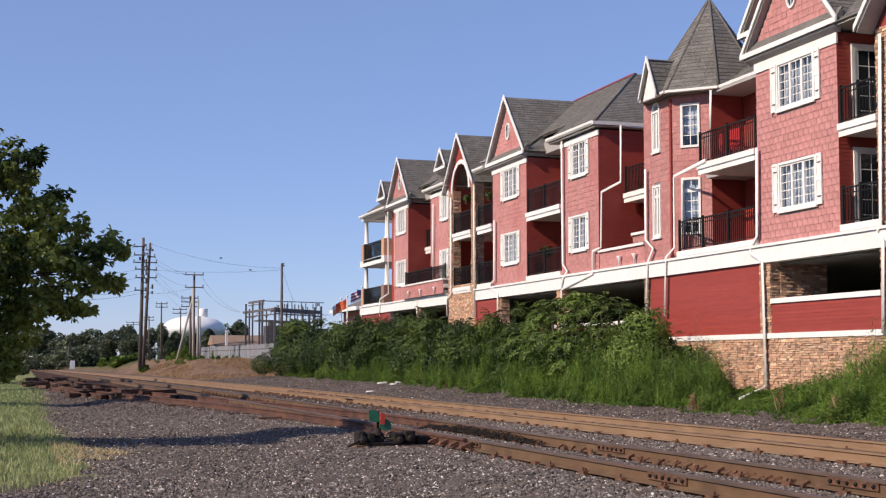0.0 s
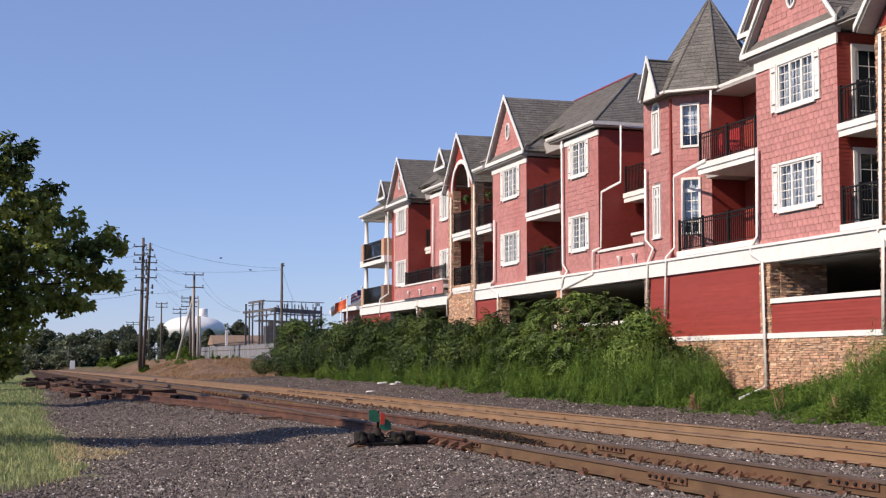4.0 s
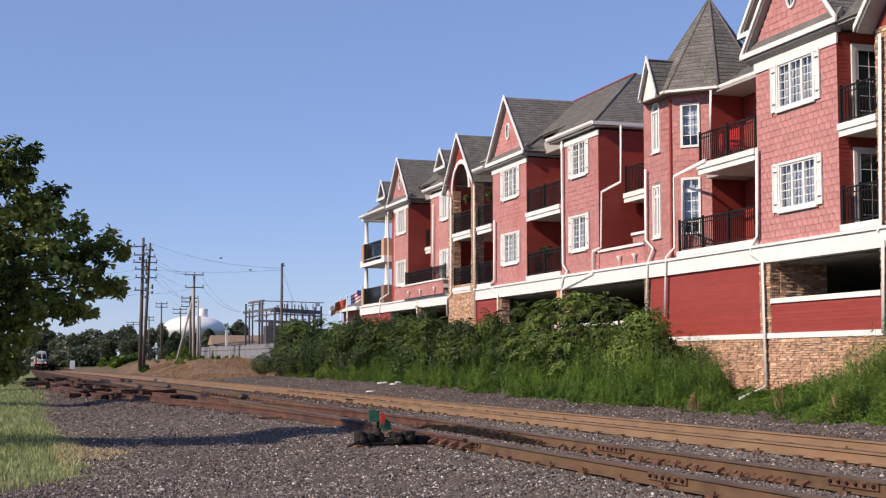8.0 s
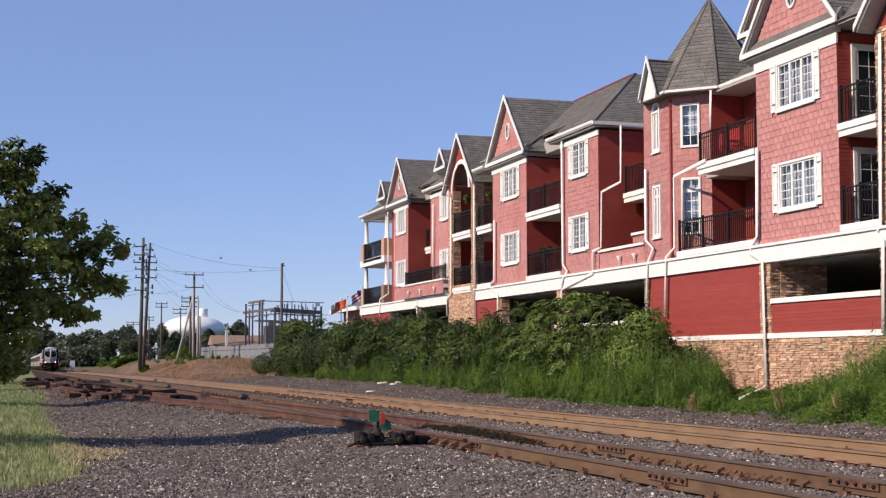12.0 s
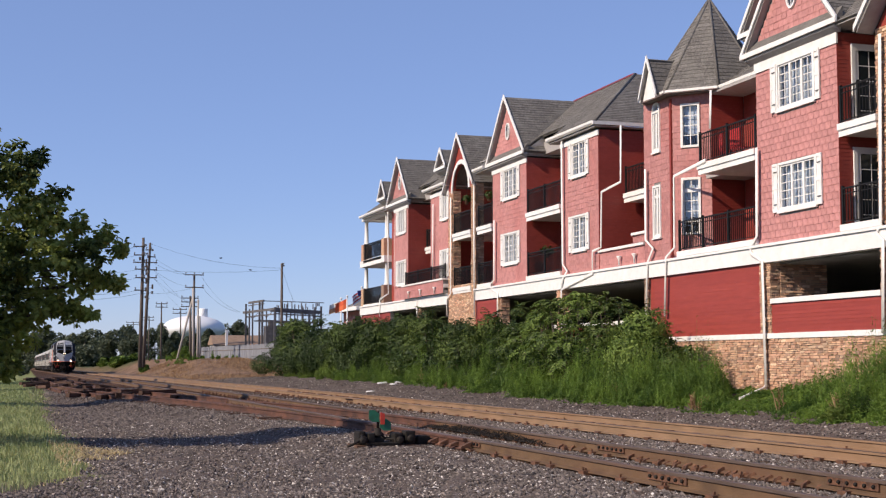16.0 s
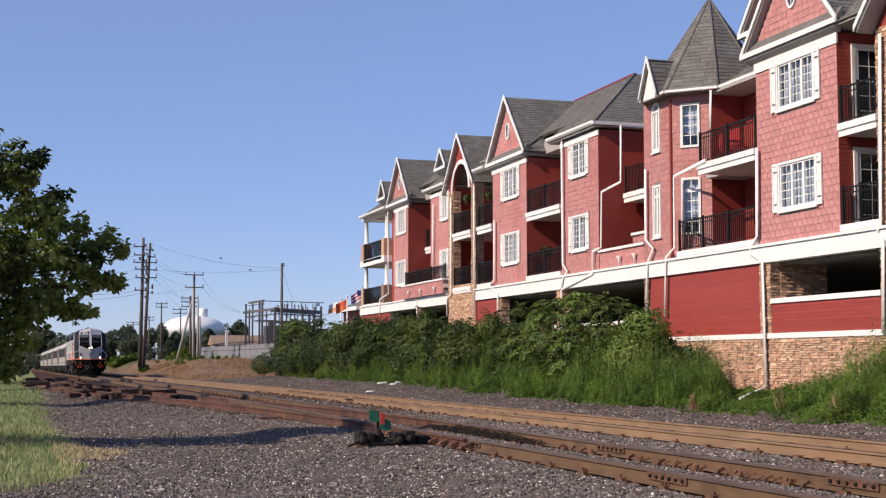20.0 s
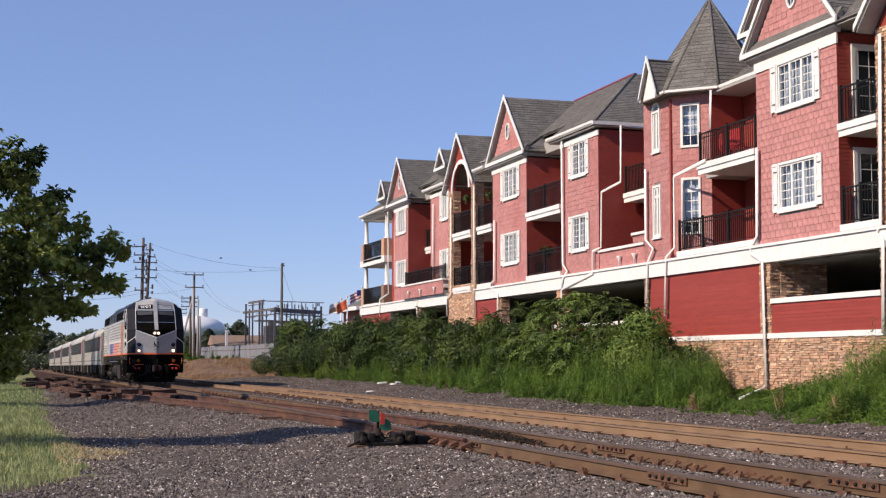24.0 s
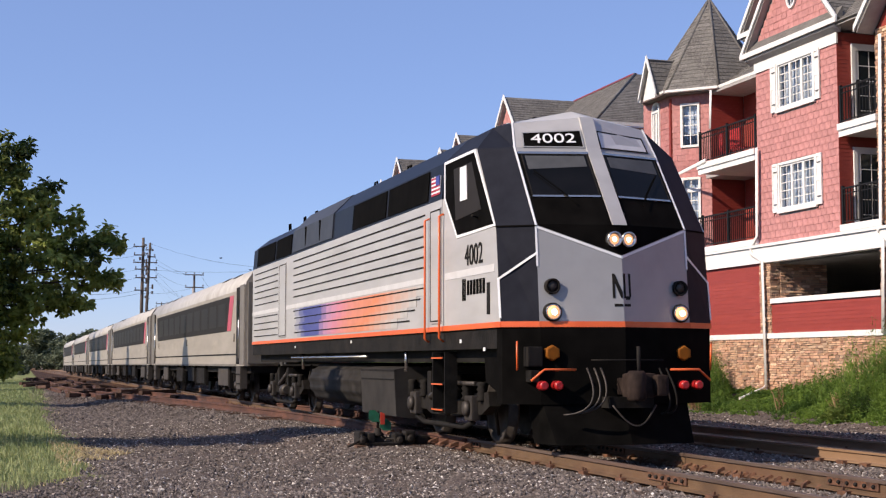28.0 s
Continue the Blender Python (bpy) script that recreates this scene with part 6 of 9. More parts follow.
def locomotive():
    """Diesel passenger locomotive: origin on the track's centre line at the front corner, body runs back along +y."""
    L = thing("locomotive", "silver and black diesel passenger locomotive with orange stripe", "locomotive")
    Y1 = 18.95
    # body sides and dark sloping roof
    body = part("body", boxes((-1.5, 1.5, 2.6, Y1, 1.66, 3.53), bevel=0.012), P["silver"], L, "silver ribbed body side")
    bm = bmesh.new()
    prism(bm, [(-1.5, 3.53), (1.5, 3.53), (1.46, 4.06), (1.1, 4.42), (0.5, 4.52), (-0.5, 4.52), (-1.1, 4.42), (-1.46, 4.06)], "y", 2.6, 9.9)
    prism(bm, [(-1.5, 3.53), (1.5, 3.53), (1.46, 4.02), (1.08, 4.32), (0.5, 4.4), (-0.5, 4.4), (-1.08, 4.32), (-1.46, 4.02)], "y", 9.9, Y1)
    roof = part("roof", bm, P["navy"], L, "dark blue-black sloping roof")
    # grey equipment hood and dark grilles along the roof slope
    for s in (-1, 1):
        def slope(y0, y1, v0, v1):
            # facet on the roof slope, lower edge first
            a, b = Vector((s * 1.5, y0, 3.53)), Vector((s * 1.46, y0, 4.05))
            lo, hi = a.lerp(b, v0), a.lerp(b, v1)
            q = [(lo.x, y1, lo.z), (lo.x, y0, lo.z), (hi.x, y0, hi.z), (hi.x, y1, hi.z)]
            return q if s < 0 else [q[1], q[0], q[3], q[2]]
        U = [(0, 0), (1, 0), (1, 1), (0, 1)]
        for y0, y1 in ((3.3, 5.6), (5.75, 8.1), (13.9, 15.7), (15.9, 18.3)):
            g = plate("intake_grille", slope(y0, y1, 0.08, 0.95), U, 0.015, 0.02, P["black"], roof, "black mesh intake grille")
        hood = bmesh.new()
        x0, x1 = s * 1.46, s * 0.6
        prism(hood, [(s * 1.515, 3.58), (s * 1.48, 4.06), (s * 1.1, 4.44), (x1, 4.52), (x1, 3.58)], "y", 9.75, 13.7)
        h = part("roof_hood", hood, P["hood"], roof, "boxy dark grey equipment hood")
        for y in (10.9, 12.3):
            part("panel_seam", boxes((min(s * 1.518, s * 1.4), max(s * 1.518, s * 1.4), y - 0.012, y + 0.012, 3.62, 4.04)), P["black"], h)
        # ribs along the side
        xs = s * 1.5
        for i in range(11):
            z = 1.8 + i * 0.158
            if 2.3 < z < 2.46:
                continue
            ya, yb = (3.45, 13.55) if i > 2 else (4.3 - 0.3 * i, 13.4)
            rb = boxes((min(xs, xs + s * 0.014), max(xs, xs + s * 0.014), ya, yb, z - 0.01, z + 0.01))
            part("side_rib", rb, P["under"], body)
            part("side_rib", boxes((min(xs, xs + s * 0.014), max(xs, xs + s * 0.014), 15.45, 18.6, z - 0.009, z + 0.009)), P["under"], body)
        part("light_stripe", boxes((min(xs, xs + s * 0.006), max(xs, xs + s * 0.006), 3.5, Y1, 2.34, 2.43)), P["pale"], body)
        part("light_stripe", boxes((min(xs, xs + s * 0.006), max(xs, xs + s * 0.006), 0.32, 2.45, 2.33, 2.43)), P["pale"], body)
        # livery stripes that run from blue through magenta to orange
        for i in range(4):
            z0 = 1.7 + i * 0.154
            segs = 22
            ya, yb = (5.0, 4.4, 3.9, 3.45)[i], (13.1, 13.35, 13.2, 13.4)[i]
            for j in range(segs):
                p, q = ya + (yb - ya) * j / segs, ya + (yb - ya) * (j + 1) / segs
                part("colour_stripe", boxes((min(xs, xs + s * 0.008), max(xs, xs + s * 0.008), p, q, z0, z0 + 0.154)), LIVERY[j], body)
        # orange line at the sill
        part("sill_stripe", boxes((min(xs, xs + s * 0.012), max(xs, xs + s * 0.012), 0.25, Y1, 1.6, 1.67)), P["orange"], body, "bright orange sill stripe")
        # doors
        for y0, y1 in ((2.62, 3.12), (14.4, 15.2)):
            d = part("side_door", boxes((min(xs, xs + s * 0.02), max(xs, xs + s * 0.02), y0, y1, 1.72, 3.42), bevel=0.006), P["silver"], body)
            line_on("door_seal", [(xs + s * 0.02, y1, 1.72), (xs + s * 0.02, y0, 1.72), (xs + s * 0.02, y0, 3.42), (xs + s * 0.02, y1, 3.42)] if s < 0 else [(xs + s * 0.02, y0, 1.72), (xs + s * 0.02, y1, 1.72), (xs + s * 0.02, y1, 3.42), (xs + s * 0.02, y0, 3.42)], [(0.02, 0.02), (0.98, 0.02), (0.98, 0.98), (0.02, 0.98)], 0.02, 0.004, P["under"], d, True)
        for y in (2.52, 3.24):
            part("handrail", tubes(([(xs, y, 3.3), (xs + s * 0.07, y, 3.27), (xs + s * 0.07, y, 1.5), (xs, y, 1.45)], 0.018)), P["orange"], body, "orange vertical handrail")
        # skirts, steps, tank, boxes
        part("skirt", boxes((min(xs * 0.985, xs * 0.95), max(xs * 0.985, xs * 0.95), 0.3, Y1, 1.33, 1.6)), P["under"], L, "black side sill")
        for y, z in ((13.4, 1.46), (8.2, 1.5), (1.75, 1.42), (0.75, 1.3)):
            part("label_plate", boxes((min(xs * 0.985, xs * 0.99), max(xs * 0.985, xs * 0.99), y, y + 0.08, z, z + 0.05)), P["whitep"], L)
        cs = bmesh.new()
        prism(cs, [(0.25, 0.75), (0.75, 0.9), (0.8, 1.22), (0.25, 1.22)], "x", xs * 0.95, xs * 0.985)
        part("front_skirt", cs, P["black"], L)
        st = part("step_ladder", boxes(*[(min(xs * 0.86, xs * 1.0), max(xs * 0.86, xs * 1.0), 2.55, 3.1, z, z + 0.03) for z in (0.45, 0.82, 1.2)], (min(xs * 0.86, xs * 0.99), max(xs * 0.86, xs * 0.99), 2.52, 2.55, 0.42, 1.3), (min(xs * 0.86, xs * 0.99), max(xs * 0.86, xs * 0.99), 3.1, 3.13, 0.42, 1.3)), P["under"], L)
        for z in (0.45, 0.82, 1.2):
            part("step_edge", boxes((min(xs * 1.0, xs * 1.01), max(xs * 1.0, xs * 1.01), 2.56, 3.09, z + 0.006, z + 0.024)), P["orange"], st)
    tk = bmesh.new()
    prism(tk, [(-1.0, 1.14), (-1.28, 1.08), (-1.4, 0.92), (-1.42, 0.72), (-1.34, 0.5), (-1.12, 0.32), (1.12, 0.32), (1.34, 0.5), (1.42, 0.72), (1.4, 0.92), (1.28, 1.08), (1.0, 1.14)], "y", 7.7, 12.3)
    bmesh.ops.bevel(tk, geom=[e for e in tk.edges if abs(e.verts[0].co.y - e.verts[1].co.y) > 1], offset=0.09, segments=3, affect="EDGES")
    for f in tk.faces:
        f.smooth = abs(f.normal.y) < 0.5
    part("fuel_tank", tk, P["tank"], L, "grey rounded fuel tank")
    bx = bmesh.new()
    prism(bx, [(-1.2, 1.08), (-1.46, 1.03), (-1.42, 0.27), (-1.2, 0.24), (1.2, 0.24), (1.42, 0.27), (1.46, 1.03), (1.2, 1.08)], "y", 5.35, 7.6)
    eb = part("equipment_box", bx, P["locker"], L, "grey under-floor equipment box")
    part("box_seam", boxes((-1.462, -1.44, 5.4, 7.55, 0.86, 0.88), (-1.462, -1.4, 5.35, 7.6, 1.0, 1.03)), P["under"], eb)
    part("underframe", boxes((-1.3, 1.3, 0.6, Y1 - 0.2, 1.15, 1.62)), P["under"], L)
    for yc in (3.55, 16.1):
        bogie(L, yc, 2.8)
    pp = tubes(([(-1.44, 7.2, 1.25), (-1.44, 14.0, 1.25)], 0.025), ([(-1.38, 4.9, 1.0), (-1.38, 4.9, 1.4)], 0.03), ([(-1.35, 13.2, 1.0), (-1.35, 13.2, 1.4)], 0.03))
    part("air_pipe", pp, P["chrome"], L, "pale air pipe")

    # ---- cab: plan sections at four heights ----
    def section(z, ys, yb, yc, xs, xb, rise=0.0):
        return [(-xs, 2.6, z), (-xs, ys, z), (-xb, yb, z), (0, yc, z + rise), (xb, yb, z), (xs, ys, z), (xs, 2.6, z)]
    S = [section(1.6, 0.1, -0.14, -0.41, 1.5, 1.06), section(2.92, 0.27, -0.02, -0.29, 1.5, 1.06), section(4.05, 1.1, 0.81, 0.54, 1.47, 1.04), section(4.42, 1.5, 1.05, 0.78, 1.1, 0.98, 0.09), section(4.58, 2.0, 1.75, 1.3, 0.75, 0.6, 0.1)]
    bm = bmesh.new()
    R = [[bm.verts.new(p) for p in s] for s in S]
    for a, b in zip(R, R[1:]):
        for i in range(6):
            f = bm.faces.new((a[i + 1], a[i], b[i], b[i + 1]))
            high = a[i].co.z > 4.0
            # the upturned brow gets the brighter silver, its extra light painted in
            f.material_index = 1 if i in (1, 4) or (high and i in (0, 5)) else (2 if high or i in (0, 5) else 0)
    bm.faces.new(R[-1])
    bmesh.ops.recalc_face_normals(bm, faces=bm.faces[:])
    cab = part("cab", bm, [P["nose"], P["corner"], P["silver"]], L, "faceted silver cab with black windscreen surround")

    def facet(level, i):
        a, b = S[level][i], S[level][i + 1]
        c, d = S[level + 1][i + 1], S[level + 1][i]
        return (a, b, c, d)
    F4 = [(0, 0), (1, 0), (1, 1), (0, 1)]
    for side, bev, fr, flip in ((0, 1, 2, False), (5, 4, 3, True)):
        q = lambda uv: [((1 - u) if flip else u, v) for u, v in uv]
        # bevelled corners: dark from sill to roof, edged in white
        for lv in (0, 1, 2):
            line_on("white_edge", facet(lv, fr), q([(0.0, 0.0 if lv else 0.6), (0.0, 1.0)]), 0.026, 0.008, P["whitep"], cab)
        line_on("white_edge", facet(0, bev), q([(0.0, 0.47), (1.0, 0.72)]), 0.03, 0.01, P["whitep"], cab)
        line_on("white_edge", facet(0, bev), q([(0.0, 0.1), (0.0, 0.47)]), 0.03, 0.01, P["whitep"], cab)
        line_on("panel_gap", facet(0, bev), q([(0.0, 0.99), (1.0, 0.99)]), 0.02, 0.012, P["black"], cab)
        # nose: black chevron under the windscreens
        plate("chevron", facet(0, fr), q([(0.0, 1.0), (1.0, 0.70), (1.0, 1.0)])[::-1] if flip else [(0.0, 1.0), (1.0, 0.70), (1.0, 1.0)], 0.004, 0.008, P["black"], cab, "black chevron across the nose")
        line_on("white_edge", facet(0, fr), q([(0.0, 0.98), (1.0, 0.68)]), 0.03, 0.008, P["whitep"], cab)
        plate("nose_stripe", facet(0, fr), [(0, 0), (1, 0), (1, 0.055), (0, 0.055)], 0.008, 0.01, P["orange"], cab, "bright orange nose stripe")
        plate("nose_stripe", facet(0, bev), [(0, 0), (1, 0), (1, 0.055), (0, 0.055)], 0.01, 0.01, P["orange"], cab, "bright orange nose stripe")
        plate("nose_stripe", facet(0, side), [(0, 0), (1, 0), (1, 0.055), (0, 0.055)], 0.01, 0.01, P["orange"], cab, "bright orange nose stripe")
        # windscreen zone: black apron, black surround, glass, silver brow and middle pillar
        turn = (lambda l: l[::-1]) if flip else (lambda l: l)
        plate("apron", facet(1, fr), turn(q([(0.02, 0), (0.905, 0), (0.905, 0.93), (0.02, 0.93)])), 0.004, 0.008, P["black"], cab, "black windscreen surround")
        plate("windscreen", facet(1, fr), turn(q([(0.06, 0.36), (0.88, 0.36), (0.88, 0.9), (0.06, 0.9)])), 0.01, 0.008, P["tinted"], cab, "dark windscreen glass")
        line_on("windscreen_frame", facet(1, fr), q([(0.06, 0.9), (0.06, 0.36), (0.88, 0.36), (0.88, 0.9)]), 0.02, 0.016, P["under"], cab, True)
        line_on("windscreen_sill", facet(1, fr), q([(0.07, 0.35), (0.87, 0.35)]), 0.03, 0.02, P["chrome"], cab)
        line_on("windscreen_brow", facet(1, fr), q([(0.04, 0.915), (0.9, 0.915)]), 0.04, 0.022, P["chrome"], cab)
        # lighter grey panel laid over the upper part of the glass
        plate("sun_visor", facet(1, fr), turn(q([(0.1, 0.7), (0.84, 0.74), (0.84, 0.88), (0.1, 0.88)])), 0.0125, 0.004, P["screen_panel"], cab, "grey panel across the top of the windscreen")
        line_on("wiper", facet(1, fr), q([(0.55, 0.24), (0.42, 0.4), (0.16, 0.66)]), 0.018, 0.04, P["black"], cab)
        # number boards under the roof's edge; the right one's glare is painted pale
        plate("number_board", facet(2, fr), turn(q([(0.12, 0.0), (0.88, 0.0), (0.88, 0.56), (0.12, 0.56)])), 0.01, 0.012, P["black"] if not flip else P["pale"], cab, "black board with white road number" if not flip else "blank number board coloured pale to stand for glare")
        line_on("board_frame", facet(2, fr), q([(0.12, 0.0), (0.88, 0.0), (0.88, 0.56), (0.12, 0.56)]), 0.018, 0.014, P["nose"] if not flip else P["under"], cab, True)
        # cab side: dark pointed panel round the window, edged in white; dark roof shoulder above
        s = 1 if flip else -1
        xs = s * 1.5
        U4 = [(0, 0), (1, 0), (1, 1), (0, 1)]

        def side_panel(name, pts, proud, material, label="", parent=cab):
            pb = bmesh.new()
            lean = lambda z: 0.0 if z < 2.92 else 0.03 * (z - 2.92) / 1.13
            va = [pb.verts.new((s * (1.5 - lean(z) + proud), y, z)) for y, z in pts]
            vb = [pb.verts.new((s * (1.49 - lean(z)), y, z)) for y, z in pts]
            pb.faces.new(va)
            for i in range(len(pts)):
                j = (i + 1) % len(pts)
                pb.faces.new((va[i], va[j], vb[j], vb[i]))
            bmesh.ops.recalc_face_normals(pb, faces=pb.faces[:])
            return part(name, pb, material, parent, label)
        outline = [(2.5, 4.02), (1.2, 4.02), (0.34, 2.95), (1.86, 2.93), (2.46, 3.52)]
        side_panel("upper_side", [(2.6, 4.05), (2.3, 4.05), (2.3, 3.53), (2.6, 3.53)], 0.004, P["navy"])
        side_panel("window_surround", outline, 0.006, P["black"], "dark panel round the cab window")
        grow = [(2.55, 4.06), (1.18, 4.06), (0.27, 2.92), (1.88, 2.89), (2.51, 3.51)]
        for i in range(5):
            j = (i + 1) % 5
            side_panel("white_edge", [outline[i], outline[j], grow[j], grow[i]], 0.01, P["whitep"])
        sw = side_panel("side_window", [(2.1, 3.9), (1.3, 3.9), (0.85, 3.2), (1.95, 3.15)], 0.01, P["band"], "dark cab side window")
        side_panel("window_frame", [(1.78, 3.88), (1.5, 3.88), (1.44, 3.4), (1.74, 3.4)], 0.02, P["whitep"], "pale sliding window frame", sw)
        part("mirror_arm", tubes(([(xs, 1.0, 3.1), (xs + s * 0.1, 0.95, 3.12)], 0.015)), P["under"], cab)
        # headlights, upper lamp, horn, marker lamps
        x = s * 0.9
        for z, r in ((1.79, 0.12), (2.12, 0.1)):
            yf = -0.19
            rb = bmesh.new()
            lathe(rb, (x, yf + 0.05, z), "y", [(0, r), (-0.07, r), (-0.075, r * 0.8), (-0.04, r * 0.72), (-0.04, 0.0)], 22)
            bz = part("lamp_bezel", rb, P["under"], cab, "round lamp bezel")
            if z < 2:
                gb = bmesh.new()
                lathe(gb, (x, yf - 0.018, z), "y", [(0, r * 0.88), (-0.014, r * 0.84), (-0.014, r * 0.72), (0, r * 0.7)], 22)
                part("lamp_ring", gb, P["chrome"], bz)
            lb = bmesh.new()
            lathe(lb, (x, yf + (0.012 if z > 2 else -0.03), z), "y", [(0, r * 0.7), (-0.02, r * 0.6), (-0.035, 0.01)], 18)
            part("headlight" if z < 2 else "horn", lb, P["lamp"] if z < 2 else P["steel"], bz, "lit round ditch light" if z < 2 else "")
            if z < 2:
                lb = bmesh.new()
                lathe(lb, (x, yf - 0.056, z), "y", [(0, r * 0.32), (-0.015, r * 0.25), (-0.022, 0.01)], 14)
                part("bulb", lb, P["bulb"], bz)
        rb = bmesh.new()
        lathe(rb, (s * 0.1, -0.27, 2.73), "y", [(0, 0.1), (-0.09, 0.1), (-0.095, 0.08), (-0.05, 0.07), (-0.05, 0)], 20)
        bz = part("lamp_bezel", rb, P["chrome"], cab)
        lb = bmesh.new()
        lathe(lb, (s * 0.1, -0.315, 2.73), "y", [(0, 0.072), (-0.02, 0.06), (-0.03, 0.01)], 18)
        part("headlight", lb, P["lamp"], bz, "lit upper headlight")
        lb = bmesh.new()
        lathe(lb, (s * 0.1, -0.33, 2.73), "y", [(0, 0.036), (-0.012, 0.027), (-0.018, 0.008)], 14)
        part("bulb", lb, P["bulb"], bz)
        # buffer-beam fittings
        db = bmesh.new()
        lathe(db, (s * 0.92, -0.22, 1.27), "y", [(0.1, 0.1), (-0.03, 0.1), (-0.035, 0.08)], 6)
        part("amber_beacon", db, P["amber"], L, "amber reflector")
        for dx in (-0.1, 0.1):
            db = bmesh.new()
            lathe(db, (s * 0.98 + dx, -0.3, 0.86), "y", [(0.1, 0.06), (-0.04, 0.06), (-0.06, 0.04)], 14)
            part("marker_lamp", db, P["redlens"], L, "red marker lamp")
        part("grab_iron", tubes(([(s * 1.25, -0.32, 0.92), (s * 1.08, -0.34, 1.06), (s * 0.66, -0.36, 1.06)], 0.016)), P["orange"], L, "orange grab iron")
        part("grab_iron", tubes(([(s * 1.36, -0.12, 1.05), (s * 1.37, -0.14, 1.42)], 0.014)), P["orange"], L, "orange grab iron")
    part("pillar", _pillar_mesh(S), P["silver"], cab, "silver middle pillar between the windscreens")
    # buffer beam and pilot
    bm = bmesh.new()
    prism(bm, [(-1.48, 0.3), (-1.48, 0.1), (-1.05, -0.14), (0, -0.42), (1.05, -0.14), (1.48, 0.1), (1.48, 0.3)], "z", 0.62, 1.6)
    part("buffer_beam", bm, P["black"], L, "black buffer beam")
    bm = bmesh.new()
    lo = [(-1.05, 0.1, 0.12), (-0.95, -0.42, 0.12), (0, -0.6, 0.12), (0.95, -0.42, 0.12), (1.05, 0.1, 0.12)]
    hi = [(-1.1, 0.2, 0.66), (-1.02, -0.1, 0.66), (0, -0.34, 0.66), (1.02, -0.1, 0.66), (1.1, 0.2, 0.66)]
    va, vb = [bm.verts.new(p) for p in lo], [bm.verts.new(p) for p in hi]
    for i in range(4):
        bm.faces.new((va[i], va[i + 1], vb[i + 1], vb[i]))
    bm.faces.new((va[4], va[0], vb[0], vb[4]))
    bm.faces.new(va), bm.faces.new(vb[::-1])
    bmesh.ops.recalc_face_normals(bm, faces=bm.faces[:])
    part("pilot", bm, P["black"], L, "dark ploughlike pilot plate")
    cb = boxes((-0.11, 0.11, -0.8, -0.3, 0.74, 0.96), (-0.22, 0.16, -0.98, -0.76, 0.72, 1.02), (0.1, 0.26, -1.12, -0.82, 0.74, 1.0), bevel=0.05)
    lathe(cb, (-0.14, -1.02, 0.68), "z", [(0, 0.1), (0.03, 0.12), (0.33, 0.12), (0.37, 0.09)], 14)
    part("coupler", cb, P["rust"], L, "rusty steel knuckle coupler")
    part("coupler_pin", tubes(([(0.0, -0.8, 1.0), (0.02, -0.75, 1.35)], 0.025), ([(-0.5, -0.48, 1.18), (0.5, -0.48, 1.18)], 0.01)), P["under"], L)
    part("coupler_carrier", boxes((-0.3, 0.3, -0.6, -0.3, 0.58, 0.72)), P["under"], L)
    for x0, x1, col in ((-0.55, -0.75, "steel"), (-0.45, -0.72, "steel"), (-0.36, -0.7, "steel"), (0.45, 0.6, "under"), (0.55, 0.68, "under")):
        pts = []
        for i in range(13):
            u = i / 12
            pts.append((x0 + (x1 - 0.12 - x0) * u ** 2.2 + 0.06 * math.sin(math.pi * u), -0.45 - 0.17 * math.sin(math.pi * u), 1.08 - 0.58 * math.sin(u * math.pi / 2)))
        part("brake_hose", tubes((pts, 0.013)), P[col], L)
    part("safety_chain", tubes(([(-0.28 + 0.05 * i, -0.62 - 0.08 * math.sin(math.pi * i / 12), 0.62 - 0.26 * math.sin(math.pi * i / 12)) for i in range(13)], 0.011)), P["steel"], L)
    part("multiple_unit_box", boxes((-1.25, -1.05, -0.22, -0.05, 1.1, 1.35), (-1.22, -1.1, -0.24, -0.05, 0.9, 1.05), bevel=0.015), P["under"], L)
    # rear end and roof detail
    part("rear_bellows", boxes((-0.6, 0.6, Y1, Y1 + 0.35, 1.1, 3.4)), P["rubber"], L)
    for y, z in ((2.4, 4.5), (2.9, 4.5)):
        hb = bmesh.new()
        for i in range(3):
            lathe(hb, (-0.35 + 0.12 * i, y + 0.35, z + 0.14 + 0.04 * i), "y", [(0, 0.02), (-0.3, 0.025), (-0.36, 0.07)], 8)
        box(hb, -0.45, 0.0, y, y + 0.1, z + 0.02, z + 0.1)
        part("air_horn", hb, P["black"], roof)
    for y in (6.3, 8.6, 13.9, 15.2, 17.0):
        part("lifting_eye", tubes(([(-0.9, y, 4.42), (-0.9, y, 4.56), (-0.9, y + 0.18, 4.56), (-0.9, y + 0.18, 4.42)], 0.02)), P["black"], roof)
    # writing: road number, railway's name as on the cab side
    dark = P["black"]
    fr = facet(2, 2)
    pts, nrm = quad_patch(fr, [(0.18, 0.28), (0.86, 0.28), (0.54, 0.1), (0.54, 0.4), (0.51, 0.28)], 0.014)
    ux = (pts[1] - pts[0]).normalized()
    uy = nrm.cross(ux)
    for txt, m, size, mat in (("4002", Matrix((ux, uy, nrm)).transposed().to_4x4(), 0.24, P["whitep"]),):
        m = Matrix.Translation(pts[4] + nrm * 0.006) @ m
        lettering("road_number", txt, size, m, mat, cab, squeeze=1.3)
    side_m = Matrix.Translation((-1.508, 1.15, 2.6)) @ Matrix(((0, 0, -1), (-1, 0, 0), (0, 1, 0))).to_4x4()
    lettering("road_number", "4002", 0.4, side_m, P["under"], cab, squeeze=0.95)
